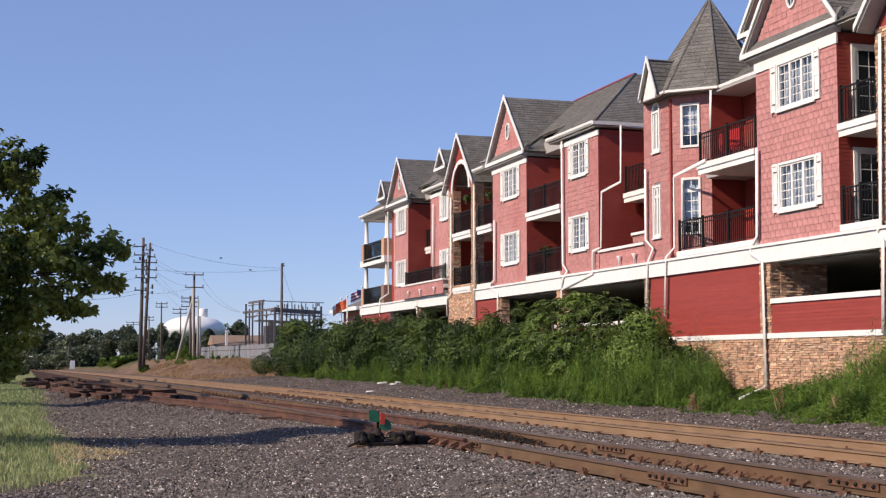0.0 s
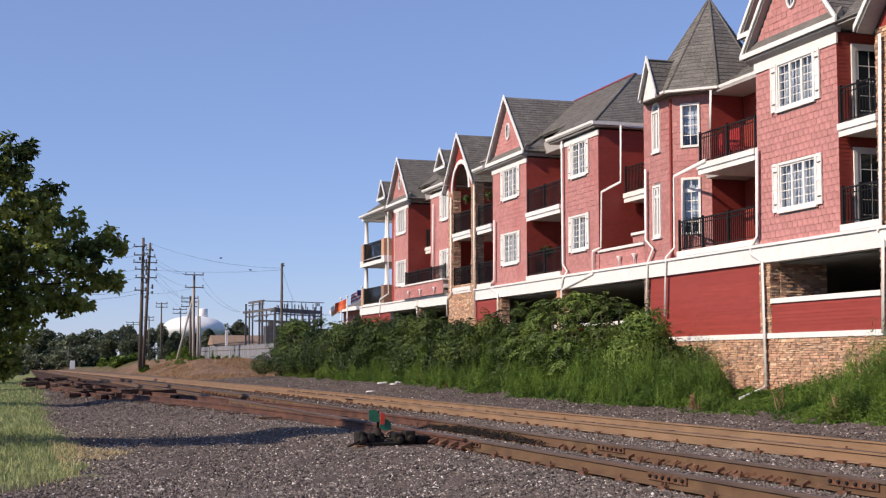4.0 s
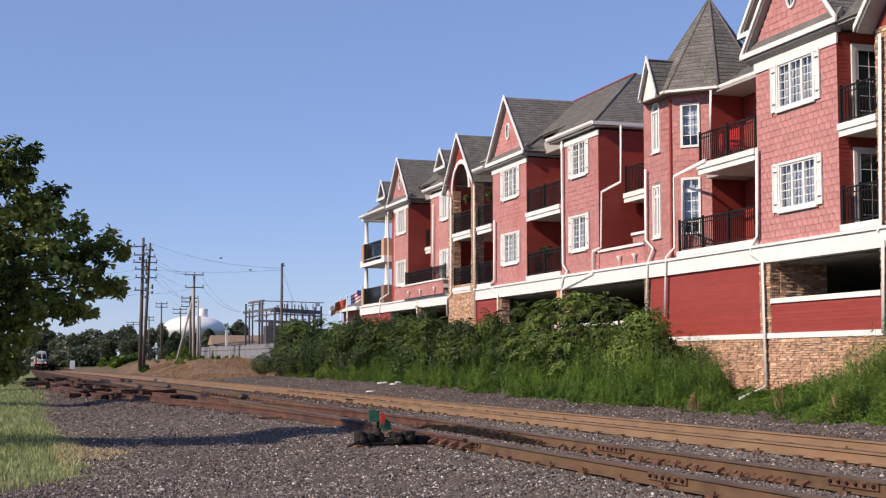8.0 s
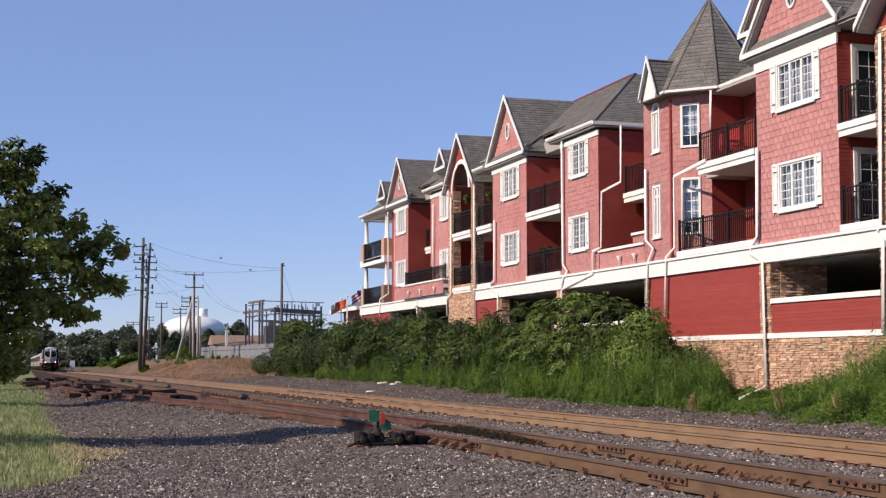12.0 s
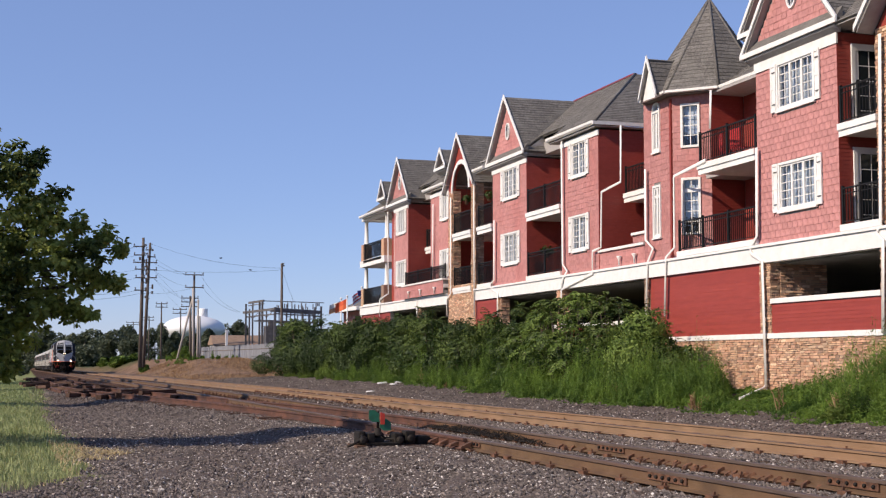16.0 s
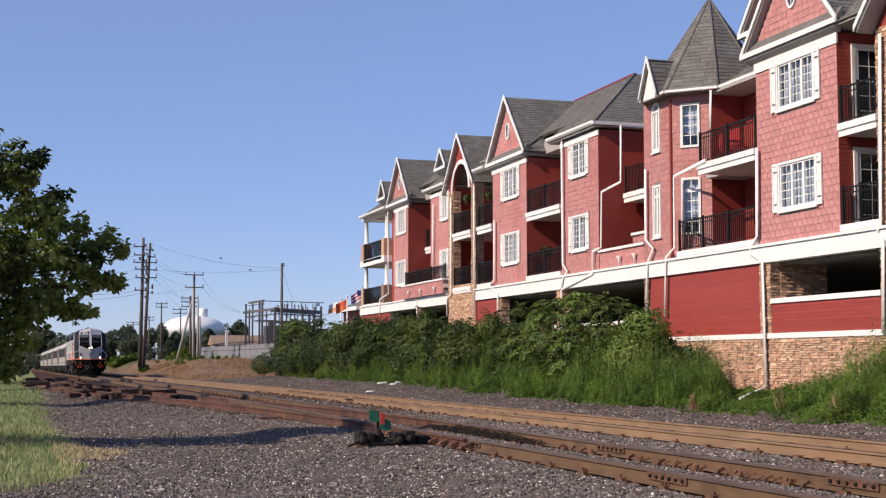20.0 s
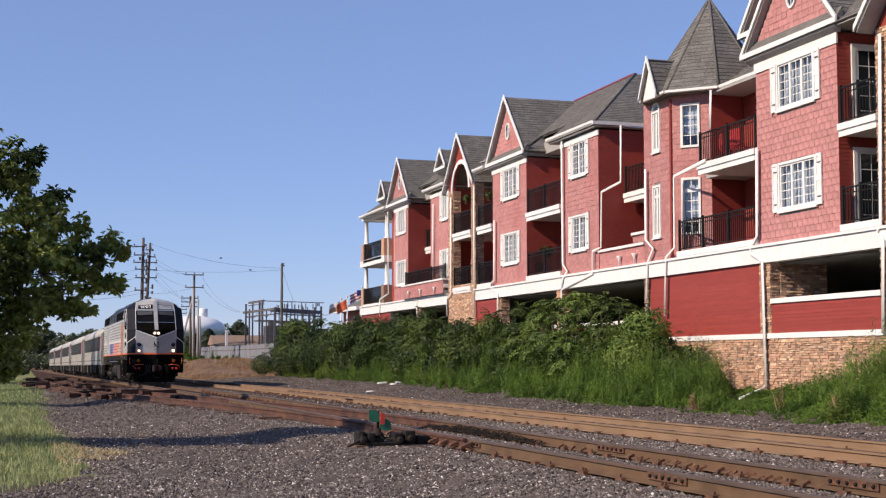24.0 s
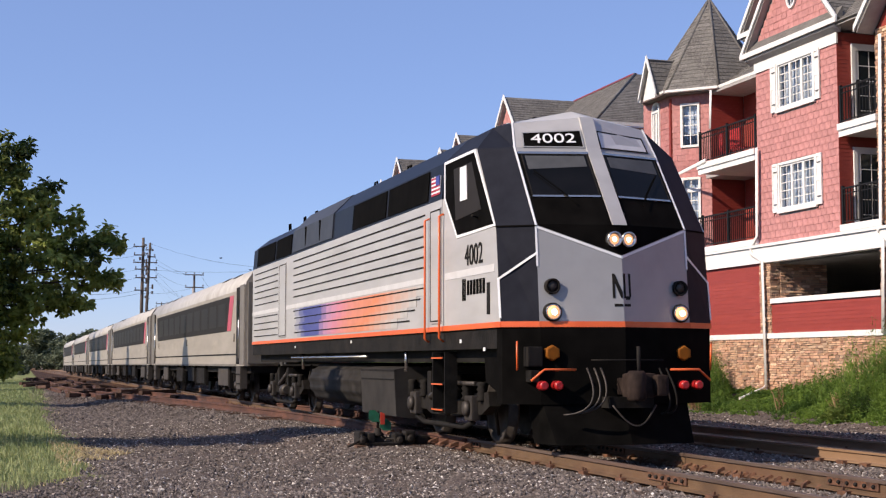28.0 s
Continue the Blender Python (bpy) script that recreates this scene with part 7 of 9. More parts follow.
    # emblem: plain bars, as logos are
    bars = [(1.62 - i * 0.09 - 0.03, 1.62 - i * 0.09 + 0.03, 2.0, 2.3 if i < 2 else 2.26) for i in range(2)] + [(1.4 - i * 0.13 - 0.05, 1.4 - i * 0.13 + 0.04, 2.07, 2.27) for i in range(6)]
    for bar in bars:
        part("emblem_bar", boxes((-1.508, -1.5, *bar)), dark, cab, "dark emblem bar on the cab side")
    for fi, bars in ((2, [((0.875, 0.28), (0.905, 0.28), (0.905, 0.52), (0.875, 0.52)), ((0.905, 0.43), (0.975, 0.28), (0.992, 0.28), (0.992, 0.34), (0.905, 0.52)), ((0.89, 0.2), (0.99, 0.2), (0.99, 0.225), (0.89, 0.225))]),
                     (3, [((0.008, 0.28), (0.035, 0.28), (0.035, 0.52), (0.008, 0.52)), ((0.035, 0.265), (0.09, 0.265), (0.11, 0.3), (0.035, 0.3)), ((0.085, 0.3), (0.112, 0.3), (0.112, 0.52), (0.085, 0.52)), ((0.01, 0.2), (0.1, 0.2), (0.1, 0.225), (0.01, 0.225))])):
        for uv in bars:
            plate("emblem", facet(0, fi), list(uv), 0.006, 0.008, P["under"], cab, "dark nose emblem")
    part("vent_slot", boxes((-1.508, -1.5, 0.5, 0.62, 1.78, 2.2)), P["under"], cab)
    # small flag decal: white field, red stripes and a blue corner
    fl = part("flag_decal", boxes((-1.496, -1.47, 2.72, 3.14, 3.62, 3.9)), P["whitep"], roof, "small striped flag decal")
    for i in range(5):
        part("flag_stripe", boxes((-1.5, -1.49, 2.72, 3.14, 3.62 + i * 0.06, 3.65 + i * 0.06)), P["redlens"], fl)
    part("flag_corner", boxes((-1.503, -1.49, 2.72, 2.9, 3.76, 3.9)), P["blue"], fl)
    return L


def _pillar_mesh(S):
    bm = bmesh.new()
    pts = []
    for lv, z in ((1, None), (2, None), (3, None)):
        pts.append(Vector(S[lv][3]))
    w = 0.1
    for p, q in zip(pts, pts[1:]):
        corners(bm, [(-w, p.y + 0.06, p.z), (w, p.y + 0.06, p.z), (w, q.y + 0.06, q.z), (-w, q.y + 0.06, q.z), (-w, p.y - 0.008, p.z), (w, p.y - 0.008, p.z), (w, q.y - 0.008, q.z), (-w, q.y - 0.008, q.z)])
    bmesh.ops.recalc_face_normals(bm, faces=bm.faces[:])
    return bm


def coach():
    """Passenger coach: ribbed pale sides with a dark window band, rounded roof, end doors, trucks; origin at its front end."""
    C = thing("passenger_coach", "pale silver passenger coach with dark window band", "passenger coach", group="coaches of the train")
    LC = 25.0
    bm = bmesh.new()
    prof = [(-1.5, 1.05), (1.5, 1.05), (1.5, 3.12), (1.46, 3.3), (1.3, 3.55), (1.0, 3.72), (0.5, 3.83), (-0.5, 3.83), (-1.0, 3.72), (-1.3, 3.55), (-1.46, 3.3), (-1.5, 3.12)]
    prism(bm, prof, "y", 0, LC)
    for f in bm.faces:
        if f.calc_center_median().z > 3.2 and len(f.verts) == 4:
            f.material_index, f.smooth = 1, True
    body = part("body", bm, [P["coach"], P["coach_roof"]], C)
    for s in (-1, 1):
        x = s * 1.5
        a, b = sorted((x, x + s * 0.012))
        wb = bmesh.new()
        prism(wb, [(3.05, 2.04), (22.4, 2.04), (22.8, 3.02), (2.55, 3.02)], "x", x, x + s * 0.012)
        wb = part("window_band", wb, P["band"], body, "dark tinted window band")
        for i in range(10):
            y = 3.3 + i * 1.89
            c, d = sorted((x + s * 0.012, x + s * 0.016))
            part("pane", boxes((c, d, y, y + 1.5, 2.2, 2.86)), P["coach_glass"], wb)
        st = bmesh.new()
        prism(st, [(2.35, 2.04), (3.05, 2.04), (2.55, 3.02), (1.85, 3.02)], "x", x, x + s * 0.01)
        part("end_stripe", st, P["door_red"], body, "slanting red stripe")
        part("seam", boxes((a, b, 1.36, 23.3, 1.35, 1.39)), P["under"], body)
        part("side_lip", boxes((min(x - s * 0.02, x + s * 0.015), max(x - s * 0.02, x + s * 0.015), 1.36, 23.3, 1.04, 1.1)), P["coach_end"], body)
        # flat dark plates paint the shade of sunk end doorways; windows, step wells, rails
        for y0, y1 in ((0.78, 1.34), (23.32, 23.9)):
            dr = part("doorway", boxes((a, b, y0, y1, 1.1, 3.2)), P["under"], body, "flat dark plate for a shaded end doorway")
            part("door_window", boxes((a - 0.004, b + 0.004, y0 + 0.14, y1 - 0.14, 2.15, 2.85)), P["tinted"], dr)
            part("step_well", boxes((min(x, x * 0.86), max(x, x * 0.86), y0 - 0.1, y1 + 0.05, 0.42, 1.05), bevel=0.02), P["coach_box"], C, "grimy step well")
            for zt in (0.55, 0.8):
                part("step", boxes((min(x * 1.01, x * 0.9), max(x * 1.01, x * 0.9), y0 - 0.05, y1, zt, zt + 0.04)), P["under"], C)
            part("grab_rail", tubes(([(x, y0 - 0.08, 2.3), (x + s * 0.05, y0 - 0.08, 2.28), (x + s * 0.05, y0 - 0.08, 1.27), (x, y0 - 0.08, 1.25)], 0.016)), P["chrome"], body)
        for y0, y1 in ((0.02, 0.76), (23.94, LC - 0.02)):
            part("end_post", boxes((a, b, y0, y1, 1.08, 3.24)), P["coach_end"], body, "grey end post")
        for y in (1.7, 12.4, 21.9):
            part("marker_plate", boxes((a, b, y, y + 0.1, 1.72, 1.95)), P["under"], body)
        for ya, yb, zb, pm in ((3.55, 5.5, 0.46, "coach_box"), (LC - 5.5, LC - 4.0, 0.46, "coach_box"), (8.6, 10.6, 0.45, "under"), (11.2, 13.0, 0.5, "under"), (14.5, 16.4, 0.45, "under")):
            part("equipment_box", boxes((min(x * 0.93, x * 0.86), max(x * 0.93, x * 0.86), ya, yb, zb, 0.99), bevel=0.03), P[pm], C)
            for y in (ya - 0.06, yb + 0.02):
                part("hanger", boxes((min(x * 0.9, x * 0.84), max(x * 0.9, x * 0.84), y, y + 0.05, 0.4, 1.05)), P["under"], C)
        # vents lie flush in the slope of the roof
        for y0 in (3.1, 5.2, 18.8, 21.2):
            vb = bmesh.new()
            corners(vb, [(s * 1.24, y0, 3.58), (s * 1.24, y0 + 0.62, 3.58), (s * 1.05, y0 + 0.62, 3.688), (s * 1.05, y0, 3.688), (s * 1.25, y0, 3.6), (s * 1.25, y0 + 0.62, 3.6), (s * 1.06, y0 + 0.62, 3.708), (s * 1.06, y0, 3.708)])
            bmesh.ops.recalc_face_normals(vb, faces=vb.faces[:])
            part("roof_vent", vb, P["under"], body, "dark flush roof vent")
    part("underframe", boxes((-1.3, 1.3, 0.1, LC - 0.1, 0.85, 1.06)), P["under"], C)
    for y in (-0.42, LC):
        part("bellows", boxes((-0.55, 0.55, y, y + 0.42, 1.05, 3.35)), P["rubber"], C)
    for y0, y1 in ((-0.06, 0.0), (LC, LC + 0.06)):
        for x0 in (-1.42, 0.62):
            part("end_frame", boxes((x0, x0 + 0.8, y0, y1, 1.1, 3.3), bevel=0.02), P["coach_end"], C)
    for yc in (4.0, LC - 4.0):
        bogie(C, yc, 2.5, 0.46)
    return C


loco = locomotive()
coach_first = coach()
coaches = [coach_first] + [copy_thing(coach_first, pose(0, 0, 0)) for _ in range(4)]
COACH_START, COACH_PITCH = 20.2, 25.85


def train_y(t):
    """Where the locomotive's front stands on the line at t seconds: it slows down a little all the way."""
    if t <= 23.5:
        u = 23.5 - t
        return 82.6 + 15.25 * u + 0.105 * u * u
    u = t - 23.5
    return 82.6 - 15.38 * u + 0.15 * u * u


def motions():
    times = [0.5 * i for i in range(57)]
    def stand(y, length):
        """Place and tilt of a car whose front is at y."""
        z0, z1 = float(grade(y)), float(grade(y + length))
        return pose(TRACK_X, y, z0, math.degrees(math.atan2(z1 - z0, length)))
    walk(loco, [(t, stand(train_y(t), 19.0)) for t in times])
    for i, c in enumerate(coaches):
        walk(c, [(t, stand(train_y(t) + COACH_START + COACH_PITCH * i, 25.0)) for t in times])
    # the wheels roll: under a sixth of a turn from row to row
    fine = [0.028 * i for i in range(1001)]
    for car, r in [(loco, 0.5)] + [(c, 0.46) for c in coaches]:
        for axle in [c for c in car.children if c.name.startswith("wheelset")]:
            x, y, z = axle.location
            walk(axle, [(t, pose(x, y, z, -math.degrees(train_y(t) / r))) for t in fine])
    sway()


# ---- plants ----
def blades(roots, height, width, lean=0.3):
    """Upright tapering blades of two segments, bent over at random."""
    n = len(roots)
    a, b = rng.uniform(0, 6.283, n), rng.uniform(0, 6.283, n)
    l = np.abs(rng.normal(0, lean, n)) * height
    side = np.stack([np.cos(a), np.sin(a), np.zeros(n)], 1) * width[:, None] * 0.5
    bend = np.stack([np.cos(b), np.sin(b), np.zeros(n)], 1) * l[:, None]
    up = np.zeros((n, 3))
    up[:, 2] = height
    mid = roots + up * 0.55 + bend * 0.3
    tip = roots + up * rng.uniform(0.85, 1.0, n)[:, None] + bend
    v = np.stack([roots - side, roots + side, mid + side * 0.8, mid - side * 0.8, tip + side * 0.12, tip - side * 0.12], 1)
    f = np.array([(0, 1, 2, 3), (3, 2, 4, 5)])
    return v.reshape(-1, 3), (np.arange(n)[:, None, None] * 6 + f[None]).reshape(-1, 4)


def stuff(name, label, category, v, f, material):
    return tagged(cloud_part(name, v, f, material), label, category, kind="stuff")


def ball_points(n, centre, radii, shell=0.55):
    d = rng.normal(0, 1, (n, 3))
    d /= np.linalg.norm(d, axis=1)[:, None]
    r = rng.uniform(shell ** 3, 1, n) ** (1 / 3)
    return np.array(centre) + d * r[:, None] * np.array(radii)


# overgrown shrubs between the line and the building
SHRUB_LINE = [(107.2, 4.02), (98.2, 4.4), (83.8, 3.53), (73.0, 3.99), (64.4, 3.76), (56.8, 3.41), (53.2, 3.23), (50.0, 3.23), (47.2, 3.65), (45.1, 3.75), (42.7, 3.44), (41.6, 2.86), (39.7, 2.79), (38.2, 2.27), (36.9, 1.73)]
line = np.array(sorted(SHRUB_LINE))


def dense_shrub(s, h, rad, leaf, mat, far):
    """Rounded clumps of small leaves heaped over one another, with gaps between."""
    n = 11
    for i in range(n):
        u = (i + 0.5) / n
        a = 2.4 * i + rng.uniform(-0.5, 0.5)
        out = math.sqrt(1 - (u * 0.9) ** 2) * rng.uniform(0.5, 1.1)
        r = rad * rng.uniform(0.2, 0.55)
        c = (-abs(math.cos(a)) * out * rad * rng.uniform(0.3, 1.3) + 0.25, math.sin(a) * out * rad * 0.95, max(r * 0.6, (h - r * 0.8) * (u ** 0.8)))
        v, f = dome(int((420 if far else 560) * (r / 0.55) ** 2), c, (r, r, r * rng.uniform(0.65, 0.95)), leaf, 0.28)
        # sprigs that break the outline
        k = 16
        az = rng.uniform(0, 6.28, k)
        way = np.stack([np.cos(az) * 0.75, np.sin(az) * 0.75, rng.uniform(0.3, 1.1, k)], 1)
        sp = fronds(np.array(c) + way * r * 0.6, way, rng.uniform(0.3, 0.6, k) + r * 0.3, 6, leaf * 1.1)
        v, f = gather([(v, f), sp])
        tagged(cloud_part("leaf_clump", v, f, mat[i % len(mat)], s), kind="stuff")


def feathered_shrub(s, h, rad, mat, far):
    """Leaning leaders, each with a crown of arching feathered leaves."""
    n = 14 if far else 22
    rows = []
    for i in range(n):
        a, rr = rng.uniform(0, 6.28), rad * math.sqrt(rng.uniform(0.02, 1)) * 0.95
        rr *= 0.6 if i < 6 else 1.0
        u = rng.uniform(0.84, 1.0) if i < 6 else rng.uniform(0.3, 0.95) * (1 - 0.3 * rr / rad)
        tip = np.array((rr * math.cos(a) * 0.8 - 0.15, rr * math.sin(a), max(0.4, h * u - 0.35)))
        k = rng.integers(9, 14)
        az = 2 * math.pi * np.arange(k) / k + rng.normal(0, 0.25, k)
        el = rng.uniform(0.1, 1.0, k)
        way = np.stack([np.cos(az) * np.cos(el), np.sin(az) * np.cos(el), np.sin(el)], 1)
        rows.append(fronds(np.repeat(tip[None], k, 0) - np.array((0, 0, 1.0)) * rng.uniform(0, 0.25, (k, 1)), way, rng.uniform(0.5, 0.95, k), 8, 0.17 if far else 0.15))
        bm = bmesh.new()
        tube(bm, [(tip[0] * 0.4, tip[1] * 0.4, -0.1), (tip[0] * 0.7, tip[1] * 0.7, tip[2] * 0.5), tuple(tip)], 0.03, 5, 0.01)
        part("stem", bm, M["bark"], s)
    v, f = gather(rows)
    tagged(cloud_part("frond", v, f, mat, s), kind="stuff")
    # low inner leaves take the darkest leaf, their shade put into the colour
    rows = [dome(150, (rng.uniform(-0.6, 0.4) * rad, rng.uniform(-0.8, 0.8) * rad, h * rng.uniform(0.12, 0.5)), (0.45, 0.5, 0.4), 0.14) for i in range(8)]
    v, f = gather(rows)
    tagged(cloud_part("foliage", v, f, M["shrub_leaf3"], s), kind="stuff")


y, k = 40.6, 0
while y < 101:
    far = y > 60
    topz = float(np.interp(y, line[:, 0], line[:, 1])) + rng.uniform(-0.6, 0.25)
    x = 19.7 + rng.uniform(-0.4, 0.4) + (0.45 if y < 44 else 0)
    rad = rng.uniform(1.15, 1.6) + (0.55 if far else 0)
    g0 = float(ground_z(x, y))
    h = topz - g0
    if 43.2 < y < 49.5 or (y > 49.5 and k % 3 == 1):
        s = thing("shrub", "tall shrub with arching feathered green leaves by the building", "shrub", group="shrubs along the line", at=(x, y, g0))
        feathered_shrub(s, h + (0.5 if 43.2 < y < 48 else 0.15), rad * 0.95, M["shrub_leaf2"] if y < 50 and k % 2 else M["shrub_leaf"], far)
    else:
        s = thing("shrub", "dense dark green shrub overgrown at the foot of the building", "shrub", group="shrubs along the line", at=(x, y, g0))
        # far shrubs mostly take the darkest leaf: shade is put into their colour
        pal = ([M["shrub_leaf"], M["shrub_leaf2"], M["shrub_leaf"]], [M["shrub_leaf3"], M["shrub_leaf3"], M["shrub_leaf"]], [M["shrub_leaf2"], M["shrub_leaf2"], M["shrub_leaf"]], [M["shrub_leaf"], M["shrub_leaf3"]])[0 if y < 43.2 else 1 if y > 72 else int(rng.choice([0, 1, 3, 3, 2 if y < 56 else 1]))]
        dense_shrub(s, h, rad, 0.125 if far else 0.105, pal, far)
    y += rng.uniform(1.35, 1.9) * (1.3 if far else 1)
    k += 1


def weed_field(name, label, n, x0, x1, y0, y1, h0, h1, material, width=0.03, leaves=13, leaf=0.1, lie=None):
    """Upright leafy stalks in clumps of uneven height."""
    m = n // 6
    y = y0 + (y1 - y0) * rng.uniform(0, 1, m) ** 1.25
    x = x0 + (x1 - x0) * rng.uniform(0, 1, m) + 0.3 * np.sin(y * 1.3) * (rng.uniform(0, 1, m) > 0.3)
    tall = np.repeat(0.62 + 0.75 * rng.uniform(0, 1, m) ** 1.6, 6)
    x, y = np.repeat(x, 6) + rng.normal(0, 0.06, m * 6), np.repeat(y, 6) + rng.normal(0, 0.06, m * 6)
    n = m * 6
    patchy = 0.72 + 0.3 * np.sin(y * 0.9 + 1.0) * np.sin(x * 1.7 + y * 0.31) + 0.25 * np.sin(y * 3.7 + x * 2.9) * np.sin(y * 1.9 - x * 4.1)
    h = (0.5 * rng.uniform(h0, h1, n) + 0.25 * (h0 + h1)) * tall * patchy * (1 + 0.25 * np.sin(y * 2.1 + 3 * np.sin(y * 0.7))) * (0.45 + 0.55 * step(x0, x0 + 1.0, x))
    if lie is not None:
        h = h * lie(x, y)
    ok = h > 0.05
    x, y, h = x[ok], y[ok], h[ok]
    n = len(x)
    roots = np.stack([x, y, ground_z(x, y) - 0.02], 1)
    v, f = blades(roots, h, np.full(n, width), 0.2)
    c = np.repeat(roots, leaves, 0)
    u = rng.uniform(0.12, 1.0, n * leaves)
    hh = np.repeat(h, leaves)
    c[:, 2] += hh * u
    a = rng.uniform(0, 6.28, n * leaves)
    way = np.stack([np.cos(a), np.sin(a), rng.normal(0.75, 0.45, n * leaves)], 1)
    c += way * np.array((0.06, 0.06, 0)) * (1.15 - u)[:, None]
    up = np.stack([-np.cos(a) * 0.3, -np.sin(a) * 0.3, np.ones(n * leaves)], 1)
    rows = [(v, f), clad(c, way, up, leaf * (1.5 - 0.85 * u), 0.12, 0.3)]
    v, f = gather(rows)
    return stuff(name, label, "weeds", v, f, material)


def washed_out(x, y):
    """Low growth where the downspout empties."""
    off = (x - 21.5) * 0.862 - (y - 36.5) * 0.507
    return np.clip(np.where(off > 0, 0.1 + np.maximum(off - 0.45, 0) * 0.45, 0.1 + np.maximum(-off - 0.85, 0) * 1.3), 0, 1.1)


weed_field("tall_weeds", "tall bright green weeds in front of the shrubs", 10500, 17.9, 19.9, 35.5, 78, 0.9, 2.15, M["weed"], 0.012, lie=washed_out)
weed_field("tall_weeds", "green weeds in front of the stone base", 5600, 18.0, 21.4, 24.5, 38.5, 0.8, 2.1, M["weed"], 0.012, lie=washed_out)
weed_field("tall_weeds", "low green weeds along the shoulder's edge", 2600, 17.5, 18.9, 25, 74, 0.15, 0.5, M["weed"], 0.012, 9, 0.09)
weed_field("tall_weeds", "green weeds at the foot of the shrubs far off", 1500, 17.9, 19.2, 70, 92, 0.4, 1.0, M["shrub_leaf2"], 0.03, 10, 0.16)
weed_field("dry_weeds", "dry reddish stalks among the weeds", 110, 17.6, 19.0, 27, 62, 0.6, 1.1, M["weed_dry"], 0.03, 8)
n = 26000
yy, xx = rng.uniform(104, 172, n), rng.uniform(14.8, 24.5, n)
ok = np.sin(xx * 0.9 + 1.3 * np.sin(yy * 0.11)) + 0.6 * np.sin(yy * 0.23 + xx * 0.4) + rng.normal(0, 0.7, n) > -0.15 + 0.02 * (yy - 125)
roots = np.stack([xx[ok], yy[ok], ground_z(xx[ok], yy[ok]) - 0.02], 1)
v, f = blades(roots, rng.uniform(0.06, 0.26, len(roots)), np.full(len(roots), 0.05), 0.7)
stuff("dry_grass", "dry tan grass over the dirt bank", "grass", v, f, M["weed_dry"])
weed_field("bank_weeds", "patchy green weeds on the dirt bank", 700, 17.5, 24.0, 150, 200, 0.3, 0.9, M["weed"], 0.08, 6, 0.25)
# darker leafy clumps at the near end of the bank
weed_field("dark_weeds", "dark leafy weeds at the near end of the bank", 170, 17.9, 18.7, 26.6, 27.9, 0.5, 1.0, M["shrub_leaf"], 0.012, 26, 0.13)
for cx, cy, r in ((19.9, 38.9, 0.7), (20.3, 39.8, 0.8)):
    s = thing("shrub", "small dark green bush among the weeds", "shrub", group="shrubs along the line", at=(cx, cy, float(ground_z(cx, cy))))
    for i in range(5):
        v, f = dome(240, (rng.uniform(-0.5, 0.5) * r, rng.uniform(-0.5, 0.5) * r, r * rng.uniform(0.4, 1.3)), (r * 0.6, r * 0.6, r * 0.5), 0.12)
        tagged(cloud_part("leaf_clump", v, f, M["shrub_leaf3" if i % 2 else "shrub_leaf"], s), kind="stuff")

# lawn with a dry ragged edge
n = 52000
yy = 13 + 110 * rng.uniform(0, 1, n) ** 1.8
xx = rng.uniform(-2.2, 2.6, n)
edge = np.interp(yy, LAWN_Y, LAWN_X) + 0.1 * np.sin(yy * 0.8) + 0.08 * np.sin(yy * 2.3)
ok = xx < edge + rng.normal(0, 0.08, n)
xx, yy, edge = xx[ok], yy[ok], edge[ok]
dry = ((edge - xx) < rng.uniform(0.0, 0.14, len(xx)) * (0.3 + 0.7 * (np.sin(yy * 0.9) > 0.1)))
for sel, name, label, mat, h in ((~dry, "lawn_grass", "soft green unmown lawn grass", M["lawn"], 0.11), (dry, "dry_grass", "dry straw-coloured grass at the lawn's edge", M["straw"], 0.07)):
    roots = np.stack([xx[sel], yy[sel], ground_z(xx[sel], yy[sel]) - 0.01], 1)
    v, f = blades(roots, rng.uniform(0.5, 1.3, len(roots)) * h, np.full(len(roots), 0.013) * (1 + (yy[sel] - 13) * 0.02), 0.5)
    stuff(name, label, "grass", v, f, mat)


# dry trampled grass that spills over the gravel
n = 5200
yy, xx = rng.uniform(18.2, 27.5, n), rng.uniform(0.7, 2.0, n)
ok = (xx < 0.72 + 1.2 * np.exp(-((yy - 23.0) / 1.7) ** 2) + 0.15 * np.sin(yy * 5) + rng.normal(0, 0.1, n)) & (np.sin(xx * 9 + yy * 3) + rng.normal(0, 0.6, n) > -0.5)
roots = np.stack([xx[ok], yy[ok], ground_z(xx[ok], yy[ok]) + 0.015], 1)
v, f = blades(roots, rng.uniform(0.03, 0.09, len(roots)), np.full(len(roots), 0.014), 1.6)
stuff("dry_grass", "flattened straw-coloured grass on the gravel", "grass", v, f, M["straw"])
# bits of white litter on the shoulder
for x, y, w in [(17.04, 64.02, 0.17), (17.71, 65.57, 0.14), (17.21, 62.29, 0.16), (17.82, 63.77, 0.14), (15.08, 58.38, 0.18), (18.22, 58.84, 0.15)]:
    bm = bmesh.new()
    bmesh.ops.create_icosphere(bm, subdivisions=2, radius=1)
    for q in bm.verts:
        q.co = Vector((q.co.x * w, q.co.y * w * 0.7, max(q.co.z, -0.3) * 0.05)) * (1 + 0.9 * noise.noise(q.co * 2.2 + Vector((y, 0, 0))))
    ob = tagged(part("litter", bm, M["white"]), "crumpled white litter lying on the gravel", "litter", group="litter")
    ob.location = (x, y, float(ground_z(x, y)) + 0.03)


